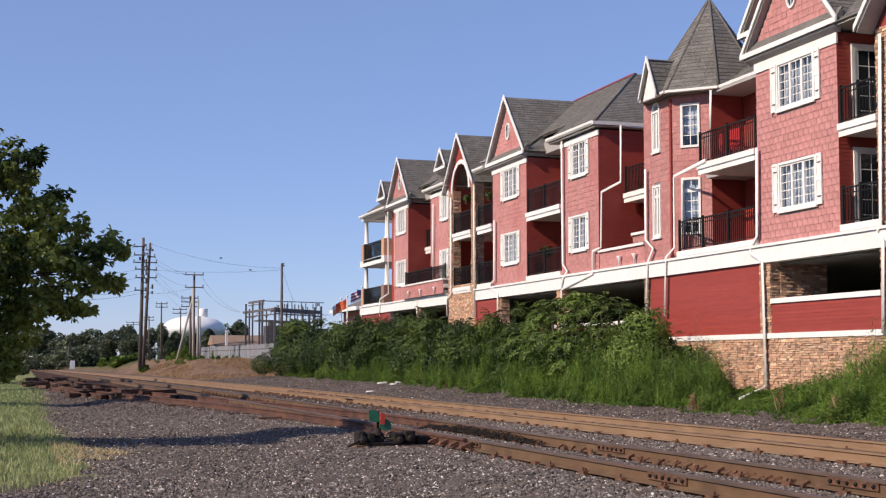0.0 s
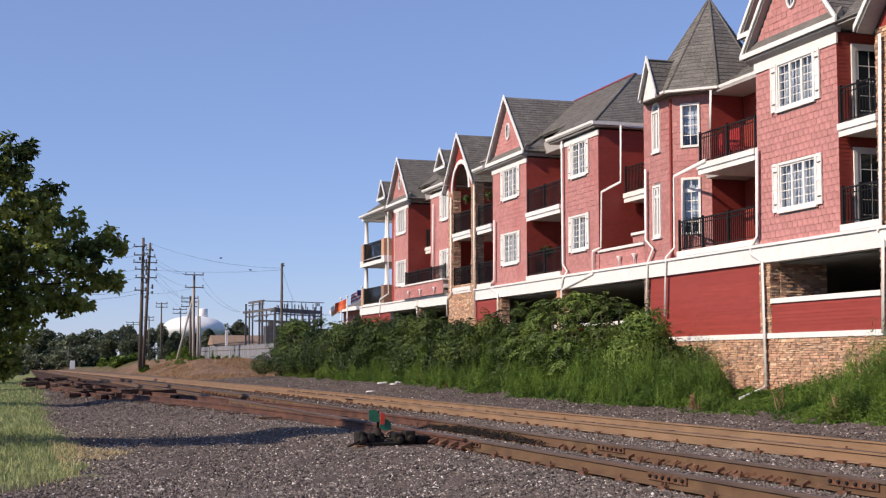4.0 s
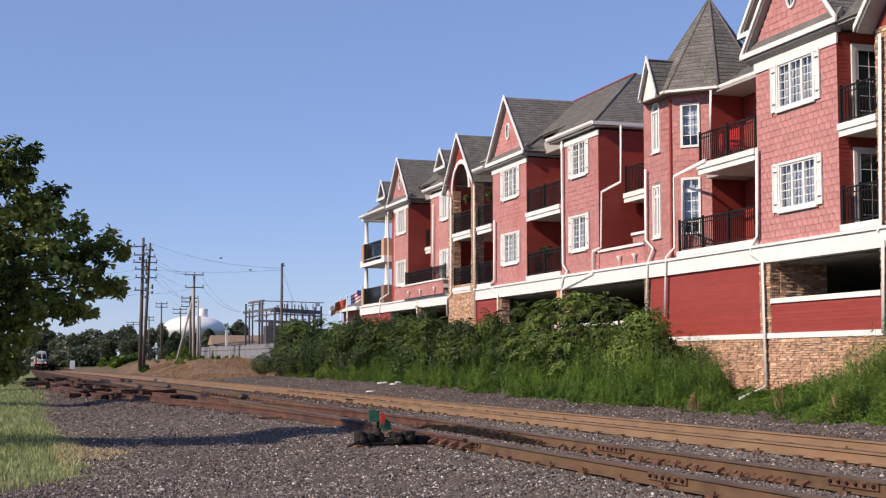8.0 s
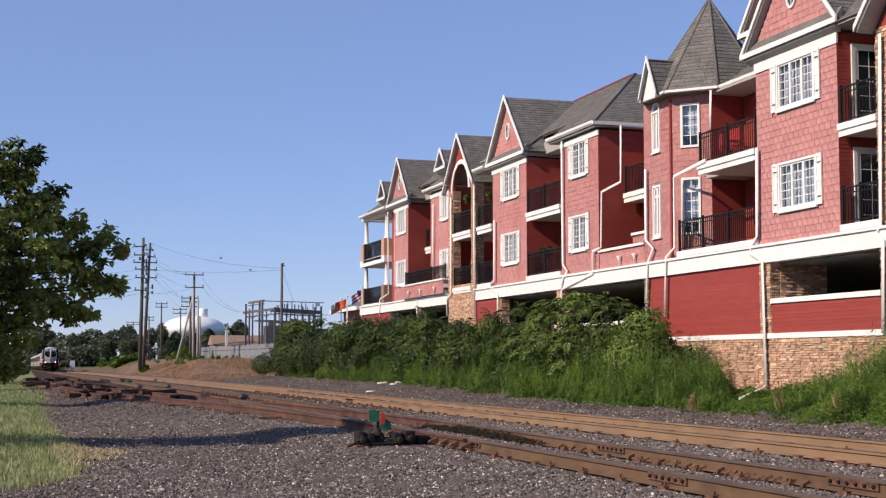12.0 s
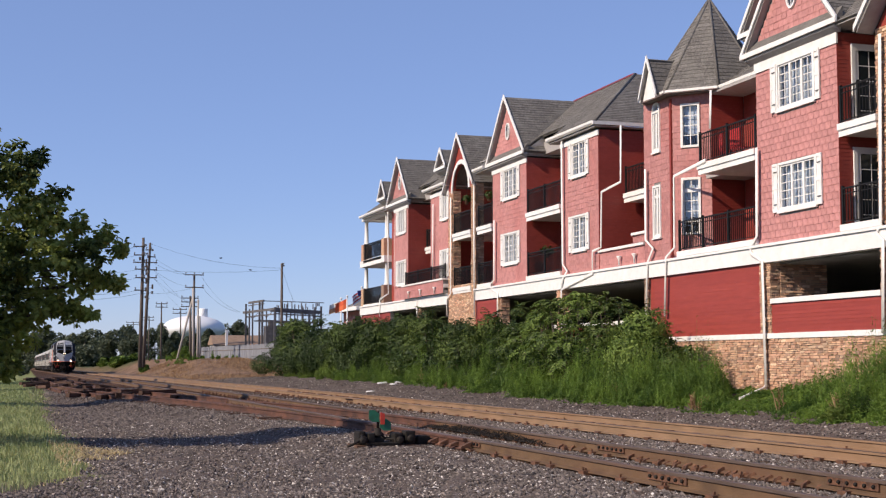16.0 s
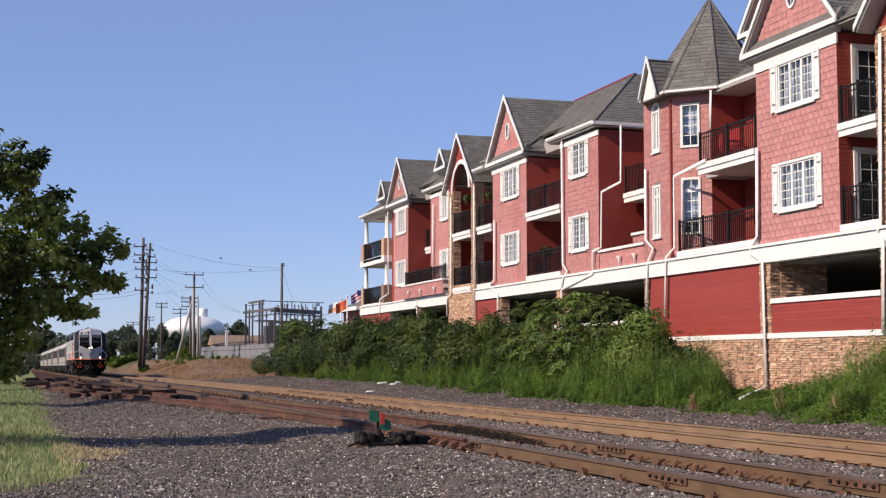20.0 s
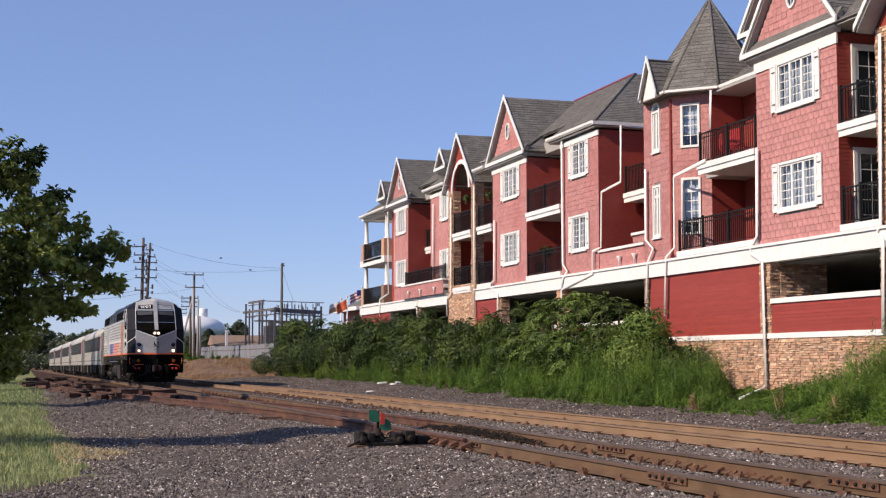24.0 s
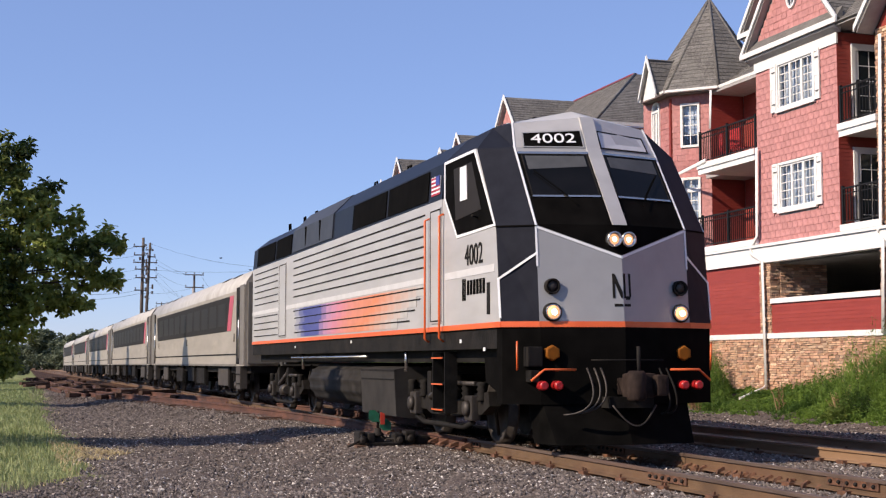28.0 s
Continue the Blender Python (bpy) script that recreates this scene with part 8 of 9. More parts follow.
# ---- the broad-leaved tree beside the lawn ----
TREE = (-3.4, 25.6)
TREE_LOBES = [(-0.05, 4.58, 0.56), (0.34, 4.8, 0.18), (0.16, 4.18, 0.67), (0.65, 3.99, 0.36), (0.37, 3.37, 0.78), (1.0, 3.64, 0.25), (1.06, 3.18, 0.54), (1.61, 3.28, 0.31), (1.88, 3.2, 0.15), (1.37, 2.8, 0.47), (1.62, 2.48, 0.25), (1.8, 2.56, 0.13), (0.87, 2.67, 0.65), (0.89, 2.18, 0.31), (0.59, 2.1, 0.37), (1.35, 2.04, 0.1), (1.13, 2.08, 0.16), (0.1, 2.35, 0.9), (0.01, 1.55, 0.43), (-0.1, 1.1, 0.29), (-0.5, 3.55, 1.34), (-1.4, 3.95, 1.75), (-1.23, 2.53, 1.57), (-2.36, 3.49, 2.13), (-2.58, 1.92, 1.57), (-0.3, 1.35, 0.5), (0.02, 1.85, 0.42), (-0.25, 0.98, 0.26), (-0.02, 1.02, 0.2), (-0.45, 2.3, 0.7), (0.1, 2.9, 0.6)]           # across, height, radius


def broad_tree():
    gz = float(ground_z(*TREE))
    t = thing("tree", "leafy broad-leaved tree with a low spreading dark green crown", "tree", at=(TREE[0], TREE[1], gz))
    bm = bmesh.new()
    tube(bm, [(0, 0, -0.2), (0.05, 0, 0.6), (0.1, 0.05, 1.6), (0.0, 0.1, 3.2), (0.1, 0, 5.2), (0.0, 0.1, 7.0)], 0.26, 10, 0.06)
    part("trunk", bm, M["bark"], t)
    swaying = []
    for x, z, r in TREE_LOBES:
        dy = rng.uniform(-0.45, 0.45) * min(1, r)
        c = np.array((x - TREE[0], dy, z - gz))
        bm = bmesh.new()
        start = (0.05, 0.05, max(1.2, min(5.5, c[2] * 0.75)))
        mid = ((start[0] + c[0]) / 2, dy * 0.5, (start[2] + c[2]) / 2 + 0.15)
        tube(bm, [start, mid, tuple(c)], 0.02 + 0.018 * r + 0.02, 6, 0.01)
        limb = part("limb", bm, M["bark"], t)
        # leaves stand in drooping rosettes at the twig ends
        k = int(56 * min(r, 1.6) ** 2 + 6)
        tips = ball_points(k, (c[0], c[1], c[2]), (r * 1.02, min(r * 1.2, 1.7), r * 0.92), 0.35)
        m = 27
        a = rng.uniform(0, 6.283, k * m)
        el = rng.normal(-0.05, 0.5, k * m)
        way = np.stack([np.cos(a) * np.cos(el), np.sin(a) * np.cos(el), np.sin(el)], 1)
        out = tips - c
        out /= np.linalg.norm(out, axis=1)[:, None] + 1e-6
        up = np.repeat(out, m, 0) * 0.9 + way * 0.3 + np.array((-0.25, 0, 0.5))
        v, f = clad(np.repeat(tips, m, 0) + way * rng.uniform(0.05, 0.15, (k * m, 1)), way - np.array((0, 0, 0.3)), up, np.full(k * m, 0.118), 0.27, 0.3)
        tagged(cloud_part("leaf_spray", v, f, M["tree_leaf"], limb), kind="stuff")
        swaying.append((limb, r))
    return t, swaying


tree, sprays = broad_tree()


def slim_tree(x, y, height, spread):
    """A tall narrow tree out of view, whose shadow falls across the line."""
    t = thing("tree", "tall narrow leafy tree out of view on the lawn, there for its shadow", "tree", group="slim trees along the lawn", at=(x, y, float(ground_z(x, y))))
    bm = bmesh.new()
    tube(bm, [(0, 0, -0.2), (0.05, 0, height * 0.3), (0, 0.1, height * 0.92)], 0.17, 8, 0.03)
    part("trunk", bm, M["bark"], t)
    tiers = []
    for i in range(9):
        u = i / 8
        w = spread * min(1, 0.12 + 3.2 * (1 - u)) * rng.uniform(0.85, 1.15)
        tiers.append(ball_points(int(180 + 420 * w), (rng.normal(0, 0.12), rng.normal(0, 0.15), height * (0.32 + 0.64 * u)), (w, w, height * 0.07), 0.3))
    v, f = leaf_cloud(np.concatenate(tiers), 0.22)
    cloud_part("crown", v, f, M["tree_leaf"], t)


slim_tree(-4.6, 47.7, 9.7, 1.4)
slim_tree(-4.8, 72.7, 9.8, 1.3)
# two more unseen trees, added to put the far coaches in shade
slim_tree(-5.0, 97.5, 11.0, 2.6)
slim_tree(-5.0, 104.0, 11.5, 2.6)

# ---- distance ----
def far_tree(at, width, height, bare=0.15, pale=False, n=5400):
    t = thing("tree", "distant rounded green tree" if not pale else "distant pale green bushes", "tree", group="distant trees", at=at)
    bm = bmesh.new()
    tube(bm, [(0, 0, -0.5), (0, 0, height * 0.6)], width * 0.03 + 0.05, 6, 0.05)
    part("trunk", bm, M["bark"], t)
    pts = []
    for i in range(12):
        a, u = rng.uniform(0, 6.28), rng.uniform(0.15, 0.8)
        w = width * 0.5 * (1 - 0.55 * max(0, u - 0.45))
        pts.append(ball_points(n // 12, (math.cos(a) * w * 0.6, math.sin(a) * w * 0.6, height * (bare + (1 - bare) * u)), (w * 0.5, w * 0.5, height * 0.2), 0.6))
    pts = np.concatenate(pts)
    pts = pts[(pts[:, 2] > 0) & (pts[:, 2] < height * 1.05)]
    v, f = leaf_cloud(pts, width * 0.04 + 0.12, 0.3, 0.5, "broad")
    cloud_part("crown", v, f, M["far_leaf"] if not pale else M["shrub_leaf2"], t)


for x, y, z, w, h, pale in [(12.25, 420, -0.4, 16.3, 12.4, 0), (19.11, 380, -0.4, 16.4, 10.9, 0), (-1.2, 560, -0.4, 20.0, 12.5, 0), (4.5, 535, -0.4, 17.0, 10.5, 0), (11.0, 545, -0.4, 18.0, 11.5, 0), (-6.5, 520, -0.4, 15.0, 9.5, 0), (1.0, 530, -0.4, 14.0, 6.0, 0), (19.63, 260, -0.4, 7.9, 8.9, 0), (15.54, 400, -0.4, 12.1, 9.4, 0), (26.21, 240, 0.8, 4.1, 6.9, 0), (34.09, 245, 0.8, 4.2, 6.3, 0), (31.85, 250, 0.8, 5.4, 5.4, 0), (21.3, 255, 0.1, 5.5, 6.1, 0), (17.96, 225, -0.32, 5.8, 2.7, 1), (29.75, 300, 0.8, 5.7, 9.3, 0), (36.23, 320, 0.8, 5.5, 8.7, 0), (44.71, 330, 0.8, 8.6, 7.7, 0), (48.05, 310, 0.8, 5.9, 10.2, 0), (46.99, 290, 0.8, 3.8, 8.6, 0), (22.1, 185, 0.8, 3.7, 2.4, 1), (15.6, 170, -0.37, 1.2, 1.2, 1), (17.22, 260, -0.4, 3.4, 2.4, 1), (-5.79, 420, -0.4, 10.9, 8.0, 0), (29.18, 470, -0.4, 5.3, 9.0, 0), (31.7, 290, 0.8, 3.8, 6.2, 0), (1.9, 190, -0.4, 1.5, 1.5, 0)]:
    far_tree((x, y, z + (float(grade(y)) if x < 14 else 0)), w, h, bare=0.0, pale=bool(pale))


def utility_pole(x, y, z0, z1, arms, lean=0.0, material="pole", radius=0.16):
    """Wooden pole with crossarms and pin insulators. arms: (height, reach to the left, reach to the right)."""
    t = thing("utility_pole", "tall weathered wooden utility pole with crossarms", "utility pole", group="utility poles", at=(x, y, z0))
    h = z1 - z0
    bm = bmesh.new()
    tube(bm, [(lean, 0, -0.5), (lean * 0.5, 0, h * 0.5), (0, 0, h)], radius, 9, radius * 0.6)
    part("pole", bm, M[material], t)
    if len(arms) > 4:
        for i in range(9):
            zz = h * (0.52 + 0.05 * i) + rng.uniform(-0.15, 0.15)
            sx = rng.choice([-1, 1]) * rng.uniform(0.22, 0.42)
            hb = boxes((sx - 0.09, sx + 0.09, -0.32, -0.14, zz, zz + rng.uniform(0.2, 0.55)), (min(0, sx), max(0, sx), -0.24, -0.2, zz + 0.1, zz + 0.15))
            part("line_hardware", hb, M["pole"], t)
    for z, a, b in arms:
        az = z - z0
        ab = boxes((-a, b, -0.16 - 0.1, -0.16, az - 0.06, az + 0.06))
        arm = part("crossarm", ab, M["pole"], t)
        n = 3 if a + b > 1.6 else 2
        for i in range(n):
            xi = -a + 0.1 + (a + b - 0.2) * i / (n - 1)
            ib = bmesh.new()
            lathe(ib, (xi, -0.21, az + 0.06), "z", [(0, 0.025), (0.08, 0.025), (0.1, 0.07), (0.18, 0.08), (0.25, 0.04)], 8)
            part("insulator", ib, M["steel"], arm)


for row in ((13.47, 150, 1.0, 14.4, [(13.43, 1.07, 0.19), (12.51, 1.01, 0.25), (11.72, 1.07, 0.25), (10.99, 0.88, 0.25), (10.08, 0.82, 0.25), (8.74, 0.88, 0.19)], -0.13, 'pole', 0.23),
            (14.39, 152, 1.0, 14.04, [(13.24, 0.51, 0.19), (12.49, 0.19, 0.57), (11.88, 0.26, 0.77), (11.07, 0.19, 0.77), (10.21, 0.19, 0.77)], -0.51, 'pole', 0.2),
            (20.85, 165, 1.0, 11.42, [(11.42, 1.11, 1.11), (9.93, 1.11, 1.11)], 0.0, 'pole', 0.2),
            (21.29, 172, 1.0, 9.24, [(8.96, 1.16, 1.01), (8.47, 1.16, 1.01), (7.91, 1.16, 1.01)], 0.14, 'pole', 0.2),
            (20.72, 160, 1.0, 8.3, [], 0.0, 'palepole', 0.16),
            (22.22, 215, 1.0, 10.07, [(9.98, 0.9, 0.9), (9.46, 0.9, 0.9)], 0.0, 'pole', 0.16),
            (28.09, 240, 1.0, 10.27, [(10.07, 1.41, 1.01), (9.39, 1.41, 1.01)], 0.0, 'pole', 0.16),
            (25.59, 270, 1.0, 9.81, [(9.6, 1.36, 0.91), (9.05, 1.36, 0.91)], 0.0, 'pole', 0.16),
            (28.48, 340, 1.0, 10.66, [(10.52, 1.71, 1.43), (9.97, 1.43, 1.43)], 0.0, 'pole', 0.16),
            (26.65, 140, 1.0, 11.2, [(10.97, 0.12, 0.24)], 0.06, 'pole', 0.19)):
    utility_pole(*row)
for pts in [((20.76, 164.0, 9.28), (18.71, 164.0, 0.8)), ((20.49, 163.0, 9.76), (20.63, 163.0, 0.47)), ((20.88, 160.0, 6.34), (21.03, 160.0, 0.15))]:
    tagged(part("pole_strut", tubes((pts, 0.13)), M["palepole"]), "pale leaning wooden pole strut", "pole")
for a, b, sag in [((14.39, 152.0, 13.92), (26.66, 140.0, 10.73), 1.2), ((14.44, 152.0, 11.07), (26.66, 140.0, 10.56), 0.5), ((14.78, 152.0, 12.5), (20.38, 166.0, 11.47), 0.6), ((14.79, 152.0, 11.88), (20.38, 166.0, 11.47), 0.6), ((14.8, 152.0, 11.08), (20.4, 166.0, 9.98), 0.6), ((14.82, 152.0, 10.22), (20.42, 166.0, 8.21), 0.6), ((12.95, 150.0, 13.41), (-1.81, 60.0, 5.9), 0.8), ((12.97, 150.0, 12.5), (-1.81, 60.0, 5.55), 0.8), ((13.0, 150.0, 10.98), (-1.79, 60.0, 4.96), 0.8), ((13.01, 150.0, 10.07), (-1.78, 60.0, 4.59), 0.8), ((13.04, 150.0, 8.73), (-1.77, 60.0, 4.22), 0.8), ((13.04, 150.0, 8.37), (-1.76, 60.0, 3.84), 0.8), ((21.59, 165.0, 11.43), (23.34, 146.0, 6.41), 1.5), ((21.81, 165.0, 9.95), (23.35, 146.0, 6.35), 1.2), ((26.72, 140.0, 10.44), (29.07, 146.0, 7.69), 0.1), ((14.8, 152.0, 11.08), (20.81, 172.0, 8.46), 0.5), ((14.82, 152.0, 10.22), (28.29, 240.0, 10.08), 0.5), ((13.34, 150.0, 8.38), (20.88, 165.0, 9.93), 0.5)]:
    bm = bmesh.new()
    a, b = Vector(a), Vector(b)
    tube(bm, [a.lerp(b, i / 10) - Vector((0, 0, sag * 2 * (i / 10) * (1 - i / 10))) for i in range(11)], 0.011, 4)
    tagged(part("overhead_wire", bm, M["iron"]), "thin black overhead wire", "wire", group="overhead wires")
for p in [(21.08, 145.0, 12.02), (23.88, 143.0, 10.69)]:
    bm = bmesh.new()
    lathe(bm, p, "x", [(-0.16, 0.03), (-0.12, 0.06), (0.12, 0.06), (0.16, 0.03)], 10)
    tagged(part("wire_marker", bm, M["iron"]), "small dark splice on an overhead wire", "wire marker")


def water_tank():
    x, y, z, r = (36.7, 290, 7.95, 6.52)
    t = thing("water_tank", "large white domed water tank behind the trees", "water tank", at=(x, y, 0))
    wh = surface("white_tank_paint", (0.68, 0.69, 0.7), (0.76, 0.77, 0.78), 0.3, 0.5, stain=(0.6, 0.6, 0.6), stain_scale=0.15)
    bm = bmesh.new()
    prof = [(z - r * 0.5, r * 0.3), (z - r * 0.3, r * 0.75), (z - r * 0.1, r)] + [(z + r * 0.42 * math.sin(a), r * math.cos(a)) for a in (0.1, 0.4, 0.7, 1.0, 1.25, 1.45)]
    lathe(bm, (0, 0, 0), "z", prof, 40)
    part("bowl", bm, wh, t)
    bm = bmesh.new()
    lathe(bm, (1.9, 0, z + r * 0.3), "z", [(0, 0.95), (2.1, 0.95), (2.25, 0.85)], 20)
    part("vent", bm, wh, t)
    bm = bmesh.new()
    lathe(bm, (0, 0, -0.5), "z", [(0, r * 0.3), (z - r * 0.6, r * 0.26)], 24)
    part("stem", bm, wh, t)


water_tank()


def shed():
    x0, x1, y, z0, z1 = (24.23, 30.99, 175, 3.27, 4.45)
    t = thing("shed", "low shed with a brown shingle roof and white chimney", "shed", at=((x0 + x1) / 2, y, 0))
    w = (x1 - x0) / 2
    part("wall", boxes((-w + 0.2, w - 0.2, -2, 2, -0.3, z0)), M["concrete"], t)
    bm = bmesh.new()
    prism(bm, [(-2.5, z0 - 0.05), (0, z1), (2.5, z0 - 0.05)], "x", -w, w)
    part("roof", bm, surface("brown_roof", (0.2, 0.13, 0.09), (0.28, 0.19, 0.13), 3, 0.9), t, "brown shingle roof")
    part("chimney", boxes((-w * 0.56, -w * 0.56 + 0.3, -3.0, -2.7, 0.5, z1 + 0.6)), M["white"], t, "white chimney")


shed()


def board_fence():
    (x0, y0, z0), (x1, y1, z1) = ((21.91, 168.0, 2.83), (25.97, 140.0, 2.98))
    t = thing("fence", "weathered grey board fence on the bank", "fence", at=(x0, y0, 0))
    gm = surface("grey_fence_board", (0.14, 0.147, 0.165), (0.21, 0.217, 0.24), 2, 0.85, vary=0.12, stretch=(3, 3, 0.4))
    L = math.hypot(x1 - x0, y1 - y0)
    n = int(L / 0.42)
    a = math.atan2(y1 - y0, x1 - x0)
    me = None
    for i in range(n):
        u = i / n
        if me is None:
            ob = part("board", boxes((0, 0.4, -0.02, 0.02, -1.0, 1.0)), gm, t)
            me = ob.data
        else:
            ob = new("board", me)
            ob.parent = t
        ob.location = ((x1 - x0) * u, (y1 - y0) * u, z0 + (z1 - z0) * u - 1.0 + 0.05 * math.sin(i * 1.7))
        ob.rotation_euler = (0.0, 0.0, a + (0.035 if i % 2 else -0.03))
    part("rail", tubes(([(0, 0.06, z0 - 0.5), (x1 - x0, y1 - y0 + 0.06, z1 - 0.5)], 0.05)), M["pole"], t)


board_fence()


def substation():
    """Steel lattice yard seen across a corner: a tall portal, two runs of busbar beams that meet at the nearest post, bushings on top."""
    cx, cy = 27.1, 146.0                            # the nearest corner post
    t = thing("substation", "grey steel substation gantry with insulators", "substation", at=(cx, cy, 0))
    far_l, far_r = Vector((-2.0, 6.0, 0)), Vector((5.7, 3.0, 0))

    def post(p, top, w=0.07):
        part("post", boxes((p.x - w, p.x + w, p.y - w, p.y + w, -0.3, top)), M["steel"], t)

    def beam(a, b, za, zb, w=0.06, h=0.12):
        bm = bmesh.new()
        side = (b - a).normalized().cross(Vector((0, 0, 1))) * w
        lo, hi = Vector((0, 0, -h)), Vector((0, 0, h))
        A, B = a + Vector((0, 0, za)), b + Vector((0, 0, zb))
        corners(bm, [A - side + lo, A + side + lo, B + side + lo, B - side + lo, A - side + hi, A + side + hi, B + side + hi, B - side + hi])
        bmesh.ops.recalc_face_normals(bm, faces=bm.faces[:])
        part("beam", bm, M["steel"], t)
    o = Vector((0, 0, 0))
    for u, top, w in ((0, 6.95, 0.12), (0.3, 6.7, 0.06), (0.45, 7.75, 0.1), (0.55, 7.7, 0.1), (0.8, 7.6, 0.08), (0.92, 6.9, 0.08), (1.05, 7.5, 0.09)):
        post(far_l * u, top, w)
    for u, top, w in ((0.12, 6.9, 0.05), (0.25, 7.3, 0.06), (0.42, 6.9, 0.06), (0.6, 7.0, 0.07), (0.75, 6.8, 0.06), (0.86, 7.1, 0.09), (1.0, 7.2, 0.1)):
        post(far_r * u, top, w)
    for dy in (2.5, 5.0):
        back = Vector((0.4, dy, 0))
        for u in (0.1, 0.35, 0.6, 0.85):
            post(far_r * u + back, 6.6 + 0.3 * math.sin(9 * u + dy), 0.05)
        beam(back, far_r + back, 6.7, 6.5, 0.05, 0.08)
        beam(back + far_l * 0.6, far_r + back, 5.7, 5.5, 0.04, 0.07)
    beam(o, far_l * 1.15, 6.75, 6.55, 0.08, 0.13)
    beam(o, far_r, 6.75, 6.6, 0.08, 0.13)
    beam(o, far_l, 6.2, 6.05, 0.05, 0.07)
    beam(o, far_r, 6.25, 6.1, 0.05, 0.07)
    beam(o, far_r * 0.7, 5.3, 5.2, 0.05, 0.07)
    beam(far_l * 0.4, far_l * 0.95, 7.72, 7.6, 0.06, 0.12)
    beam(far_l * 0.4, far_l * 0.95, 7.4, 7.3, 0.04, 0.05)
    beam(far_l * 0.45, far_r + Vector((0.3, 0, 0)), 7.72, 7.6, 0.025, 0.045)
    for a, b, za, zb in ((0.0, 0.3, 6.7, 5.9), (0.3, 0.55, 5.9, 6.7), (0.55, 0.8, 6.6, 5.8), (0.8, 1.0, 5.8, 6.5)):
        beam(far_l * a, far_l * b, za, zb, 0.02, 0.025)
        beam(far_r * a, far_r * b, za, zb, 0.02, 0.025)
    for i in range(15):
        u = 0.06 + 0.06 * i
        ib = bmesh.new()
        hh = rng.uniform(0.3, 0.75)
        prof = [(0, 0.04)]
        for j in range(5):
            prof += [(hh * (j + 0.3) / 5, 0.08), (hh * (j + 0.8) / 5, 0.04)]
        p = far_r * u + Vector((0, rng.uniform(-0.1, 2.0), 0))
        lathe(ib, (p.x, p.y, 6.86), "z", prof, 8)
        part("insulator", ib, M["steel"], t)
    for i in range(3):
        ib = bmesh.new()
        p = far_r * (0.88 + 0.035 * i)
        lathe(ib, (p.x, p.y - 0.1, 7.2), "z", [(0, 0.04), (0.06, 0.08), (0.15, 0.05), (0.24, 0.08), (0.33, 0.05), (0.4, 0.03)], 8)
        part("insulator", ib, M["steel"], t)
    part("transformer", boxes((-0.6, 1.0, 2.0, 3.6, -0.3, 5.0), (-0.2, 0.5, 2.3, 3.2, 5.0, 5.5), bevel=0.04), M["steel"], t, "grey transformer tank")


substation()

# restaurant-like low house and flags beyond the far end of the building
HX, HY, HZ = (26.41, 105.0, 5.21)
h2 = thing("house", "low pink house with white eaves past the apartments", "house", at=(HX, HY, 0))
part("wall", boxes((0.4, 9, 0.4, 8, -0.3, HZ)), M["shingle"], h2)
bm = bmesh.new()
prism(bm, [(-0.6, HZ), (2.4, HZ + 1.3), (9.5, HZ + 1.3), (9.5, HZ)], "y", -0.6, 8.6)
part("roof", bm, M["roof"], h2, "grey shingle roof")
part("fascia", boxes((-0.66, -0.58, -0.7, 8.6, HZ - 0.05, HZ + 0.25), (-0.6, 9.4, -0.72, -0.62, HZ - 0.05, HZ + 0.25)), M["white"], h2)
part("window", boxes((0.36, 0.41, 2.0, 3.6, HZ - 1.6, HZ - 0.4)), M["dark"], h2)
flag_colours = (((0.62, 0.1, 0.04), (0.72, 0.16, 0.06)), ((0.72, 0.7, 0.66), (0.6, 0.3, 0.16)), ((0.5, 0.06, 0.08), (0.8, 0.78, 0.78)))
flags = []
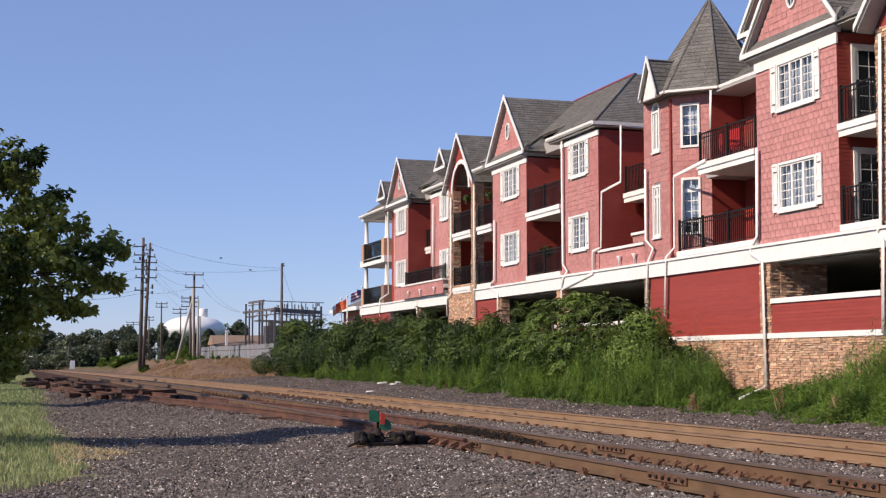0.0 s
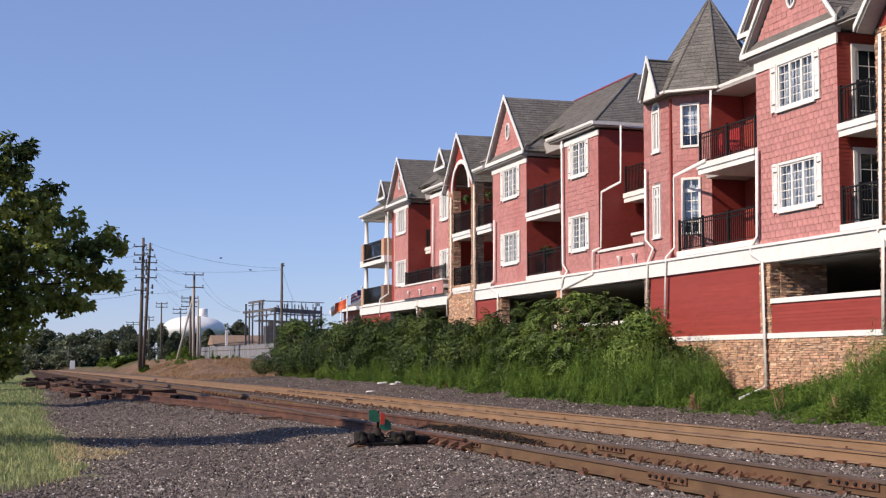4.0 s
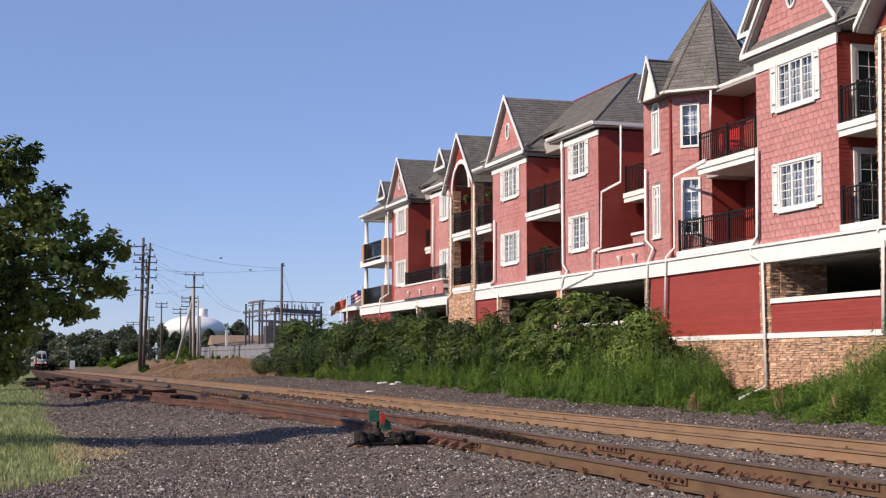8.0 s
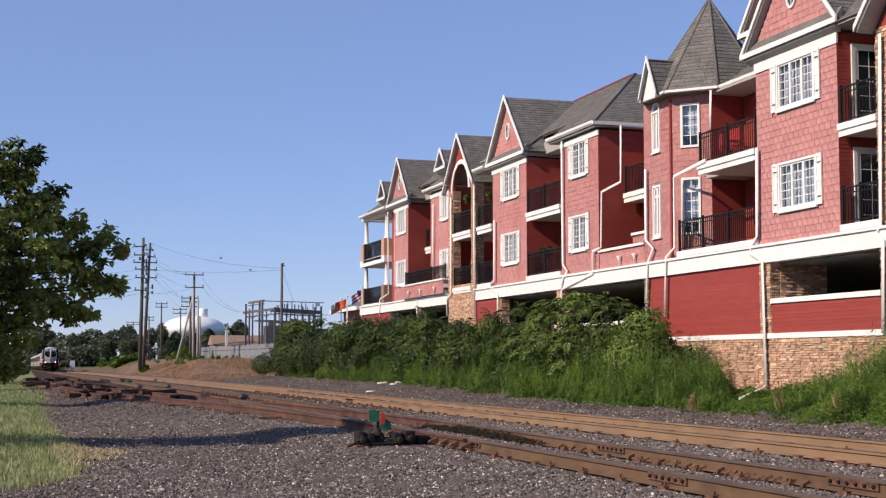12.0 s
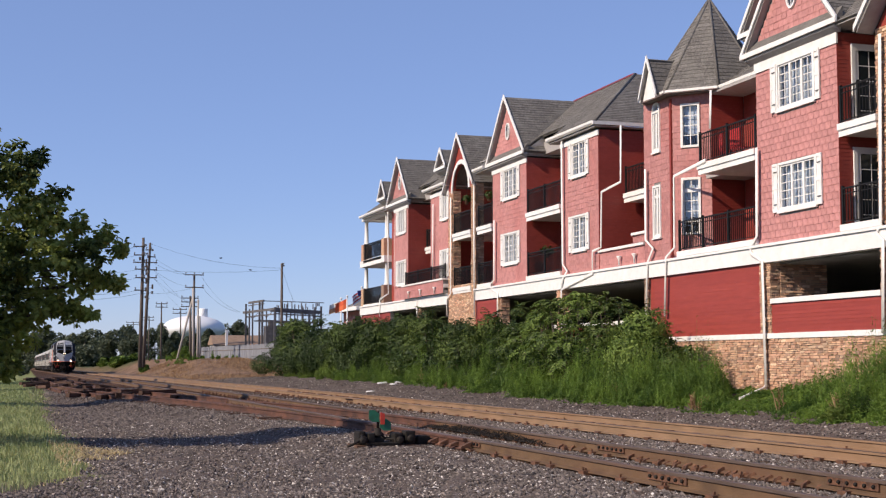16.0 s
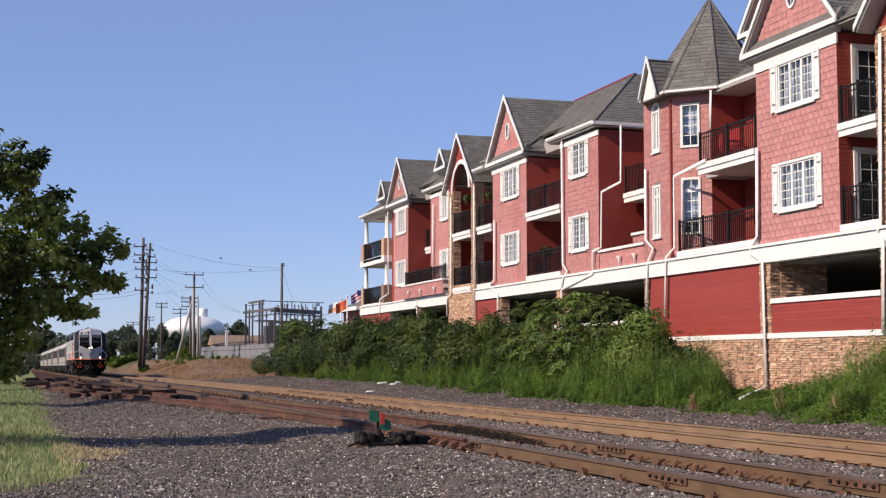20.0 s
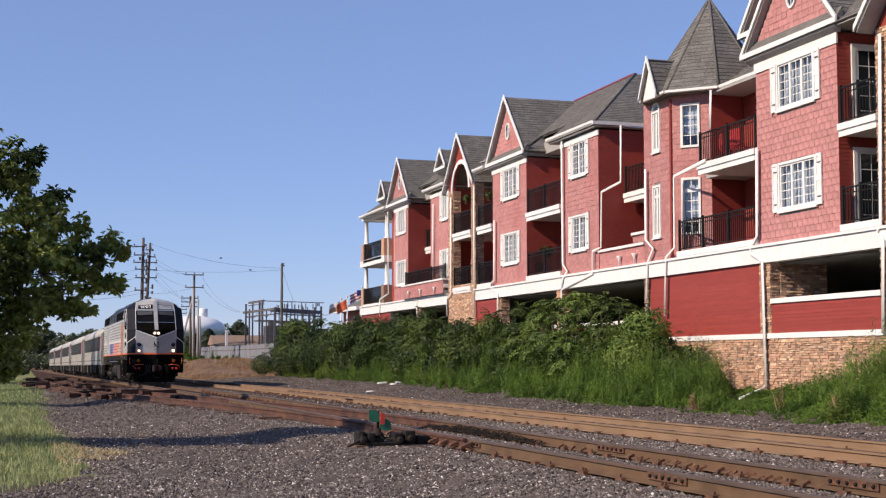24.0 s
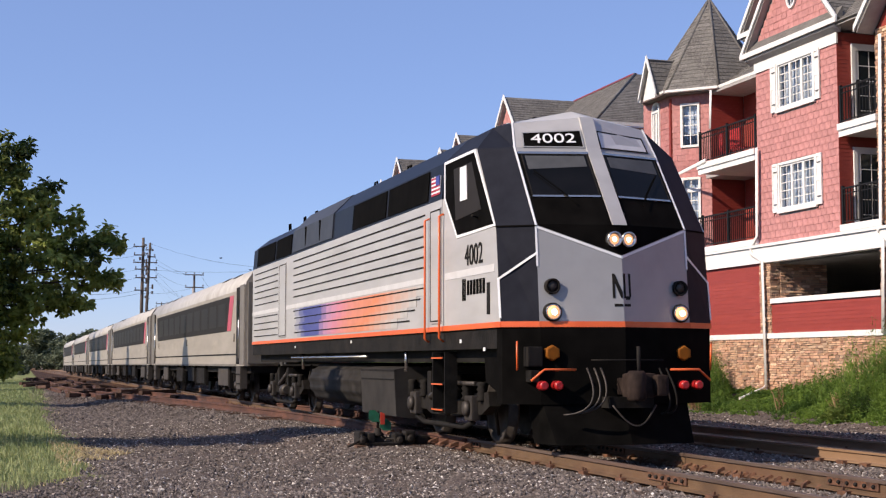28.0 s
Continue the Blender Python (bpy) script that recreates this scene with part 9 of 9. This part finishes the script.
for (fx, fy, top), (ca, cb), style in zip([(23.52, 98.0, 5.8), (23.54, 100.0, 5.73), (24.12, 96.0, 6.37)], flag_colours, ("plain orange-red", "pale white and orange", "red, white and blue striped")):
    p = thing("flagpole", "slim white flagpole by the house", "flagpole", at=(fx, fy, 0))
    part("pole", tubes(([(0, 0, -0.3), (0, 0, top)], 0.05)), M["white"], p)
    bm = bmesh.new()
    lathe(bm, (0, 0, top), "z", [(0, 0.03), (0.05, 0.09), (0.12, 0.09), (0.17, 0.02)], 10)
    part("finial", bm, M["white"], p)
    fl = thing("flag", style + " flag flying from a pole", "flag", at=(fx, fy, top - 0.1))
    A, B = surface("flag_a", ca, tuple(c * 1.1 for c in ca), 3, 0.9), surface("flag_b", cb, tuple(min(1, c * 1.05) for c in cb), 3, 0.9)
    rows = 6 if "striped" in style else 2
    for r in range(rows):
        bm = bmesh.new()
        n = 12
        for i in range(n):
            u0, u1 = i / n, (i + 1) / n
            wave = lambda u: (0.8 * u + 0.05, 0.1 * math.sin(u * 7 + 0.5) * u, -0.4 * u)
            z0, z1 = -0.7 * r / rows, -0.7 * (r + 1) / rows
            p0, p1 = wave(u0), wave(u1)
            corners(bm, [(p0[0], p0[1] - 0.006, p0[2] + z1), (p1[0], p1[1] - 0.006, p1[2] + z1), (p1[0], p1[1] + 0.006, p1[2] + z1), (p0[0], p0[1] + 0.006, p0[2] + z1), (p0[0], p0[1] - 0.006, p0[2] + z0), (p1[0], p1[1] - 0.006, p1[2] + z0), (p1[0], p1[1] + 0.006, p1[2] + z0), (p0[0], p0[1] + 0.006, p0[2] + z0)])
        part("stripe", bm, (A, B)[r % 2], fl)
    if rows == 6:
        part("canton", boxes((0.05, 0.36, -0.03, 0.03, -0.4, -0.02)), P["blue"], fl)
    flags.append((fl, (fx, fy, top - 0.1)))

# trackside cabinet and mast far down the line, old rails and ties left beside the siding
x, y, z = (12.73, 300, -0.2)
t = thing("signal_cabinet", "small pale trackside signal cabinet", "cabinet", at=(x, y, z))
part("body", boxes((-0.5, 0.5, -0.4, 0.4, -0.3, 1.5), bevel=0.03), M["gutter"], t)
part("mast", tubes(([(-0.9, 0, -0.3), (-0.9, 0, 4.4)], 0.09)), M["steel"], t)
for u, y, l, a in ((-1.6, 50, 6, 5), (-1.9, 54, 7, 4), (-1.7, 62, 9, 2), (0.5, 64, 8, 1), (-2.0, 70, 11, 0), (0.1, 74, 9, -1), (-1.5, 84, 12, 1), (0.6, 88, 10, 0), (-1.9, 98, 12, -1)):
    x = float(TRACK_X - turnout(y) + u)
    ob = rail_along("scrap_rail", [(0, 0), (0, l)], None, side="rail_rust")
    tagged(ob, "old rusty rail lying beside the siding", "rail", group="old rails")
    ob.location, ob.rotation_euler = (x, y, float(ground_z(x, y)) + 0.18), (0, 0, radians(a))
old_wood = surface("tarred_old_tie", (0.036, 0.021, 0.016), (0.088, 0.052, 0.038), 5, 0.9, 0.6, 30, vary=0.4, spec=0.2, stretch=(0.4, 3, 2))
spots = [(float(TRACK_X - turnout(v)) + u, v, w, l) for u, v, w, l in zip(rng.uniform(-2.1, 1.4, 60), rng.uniform(50, 122, 60), rng.uniform(0.5, 2.2, 60), rng.uniform(0.3, 0.8, 60))]
for x, y, a, l in spots:
    ob = part("old_tie", boxes((-1.2 * l, 1.2 * l, -0.11, 0.11, 0, 0.16), bevel=0.012), old_wood)
    tagged(ob, "dark discarded timber tie", "railway tie", group="old ties")
    ob.location, ob.rotation_euler = (x, y, float(ground_z(x, y)) + rng.uniform(-0.02, 0.12)), (0, rng.normal(0, 0.03), a)


def sway():
    """Wind: the tree's limbs and the flags swing a little; two gusts press the crown down."""
    gust = lambda t: math.exp(-((t - 3.0) / 1.4) ** 2) + 0.8 * math.exp(-((t - 28.0) / 1.2) ** 2)
    times = [0.5 * i for i in range(57)]
    for i, (limb, r) in enumerate(sprays):
        amp = 0.55 + 0.25 * math.sin(i * 2.1)
        walk(limb, [(t, pose(0, 0, 0, amp * 0.7 * math.sin(t * 1.9 + i), amp * math.sin(t * 1.3 + i * 0.35) - 1.7 * gust(t), 0.8 * amp * math.sin(t * 1.6 + i * 0.7))) for t in times])
    for i, (fl, at) in enumerate(flags):
        walk(fl, [(t, pose(*at, 6 * math.sin(t * 2.2 + i), 7 * math.sin(t * 1.4 + i * 2), 172 + 12 * math.sin(t * 1.1 + i * 1.3) + 9 * math.sin(t * 3.1 + i))) for t in times])


motions()
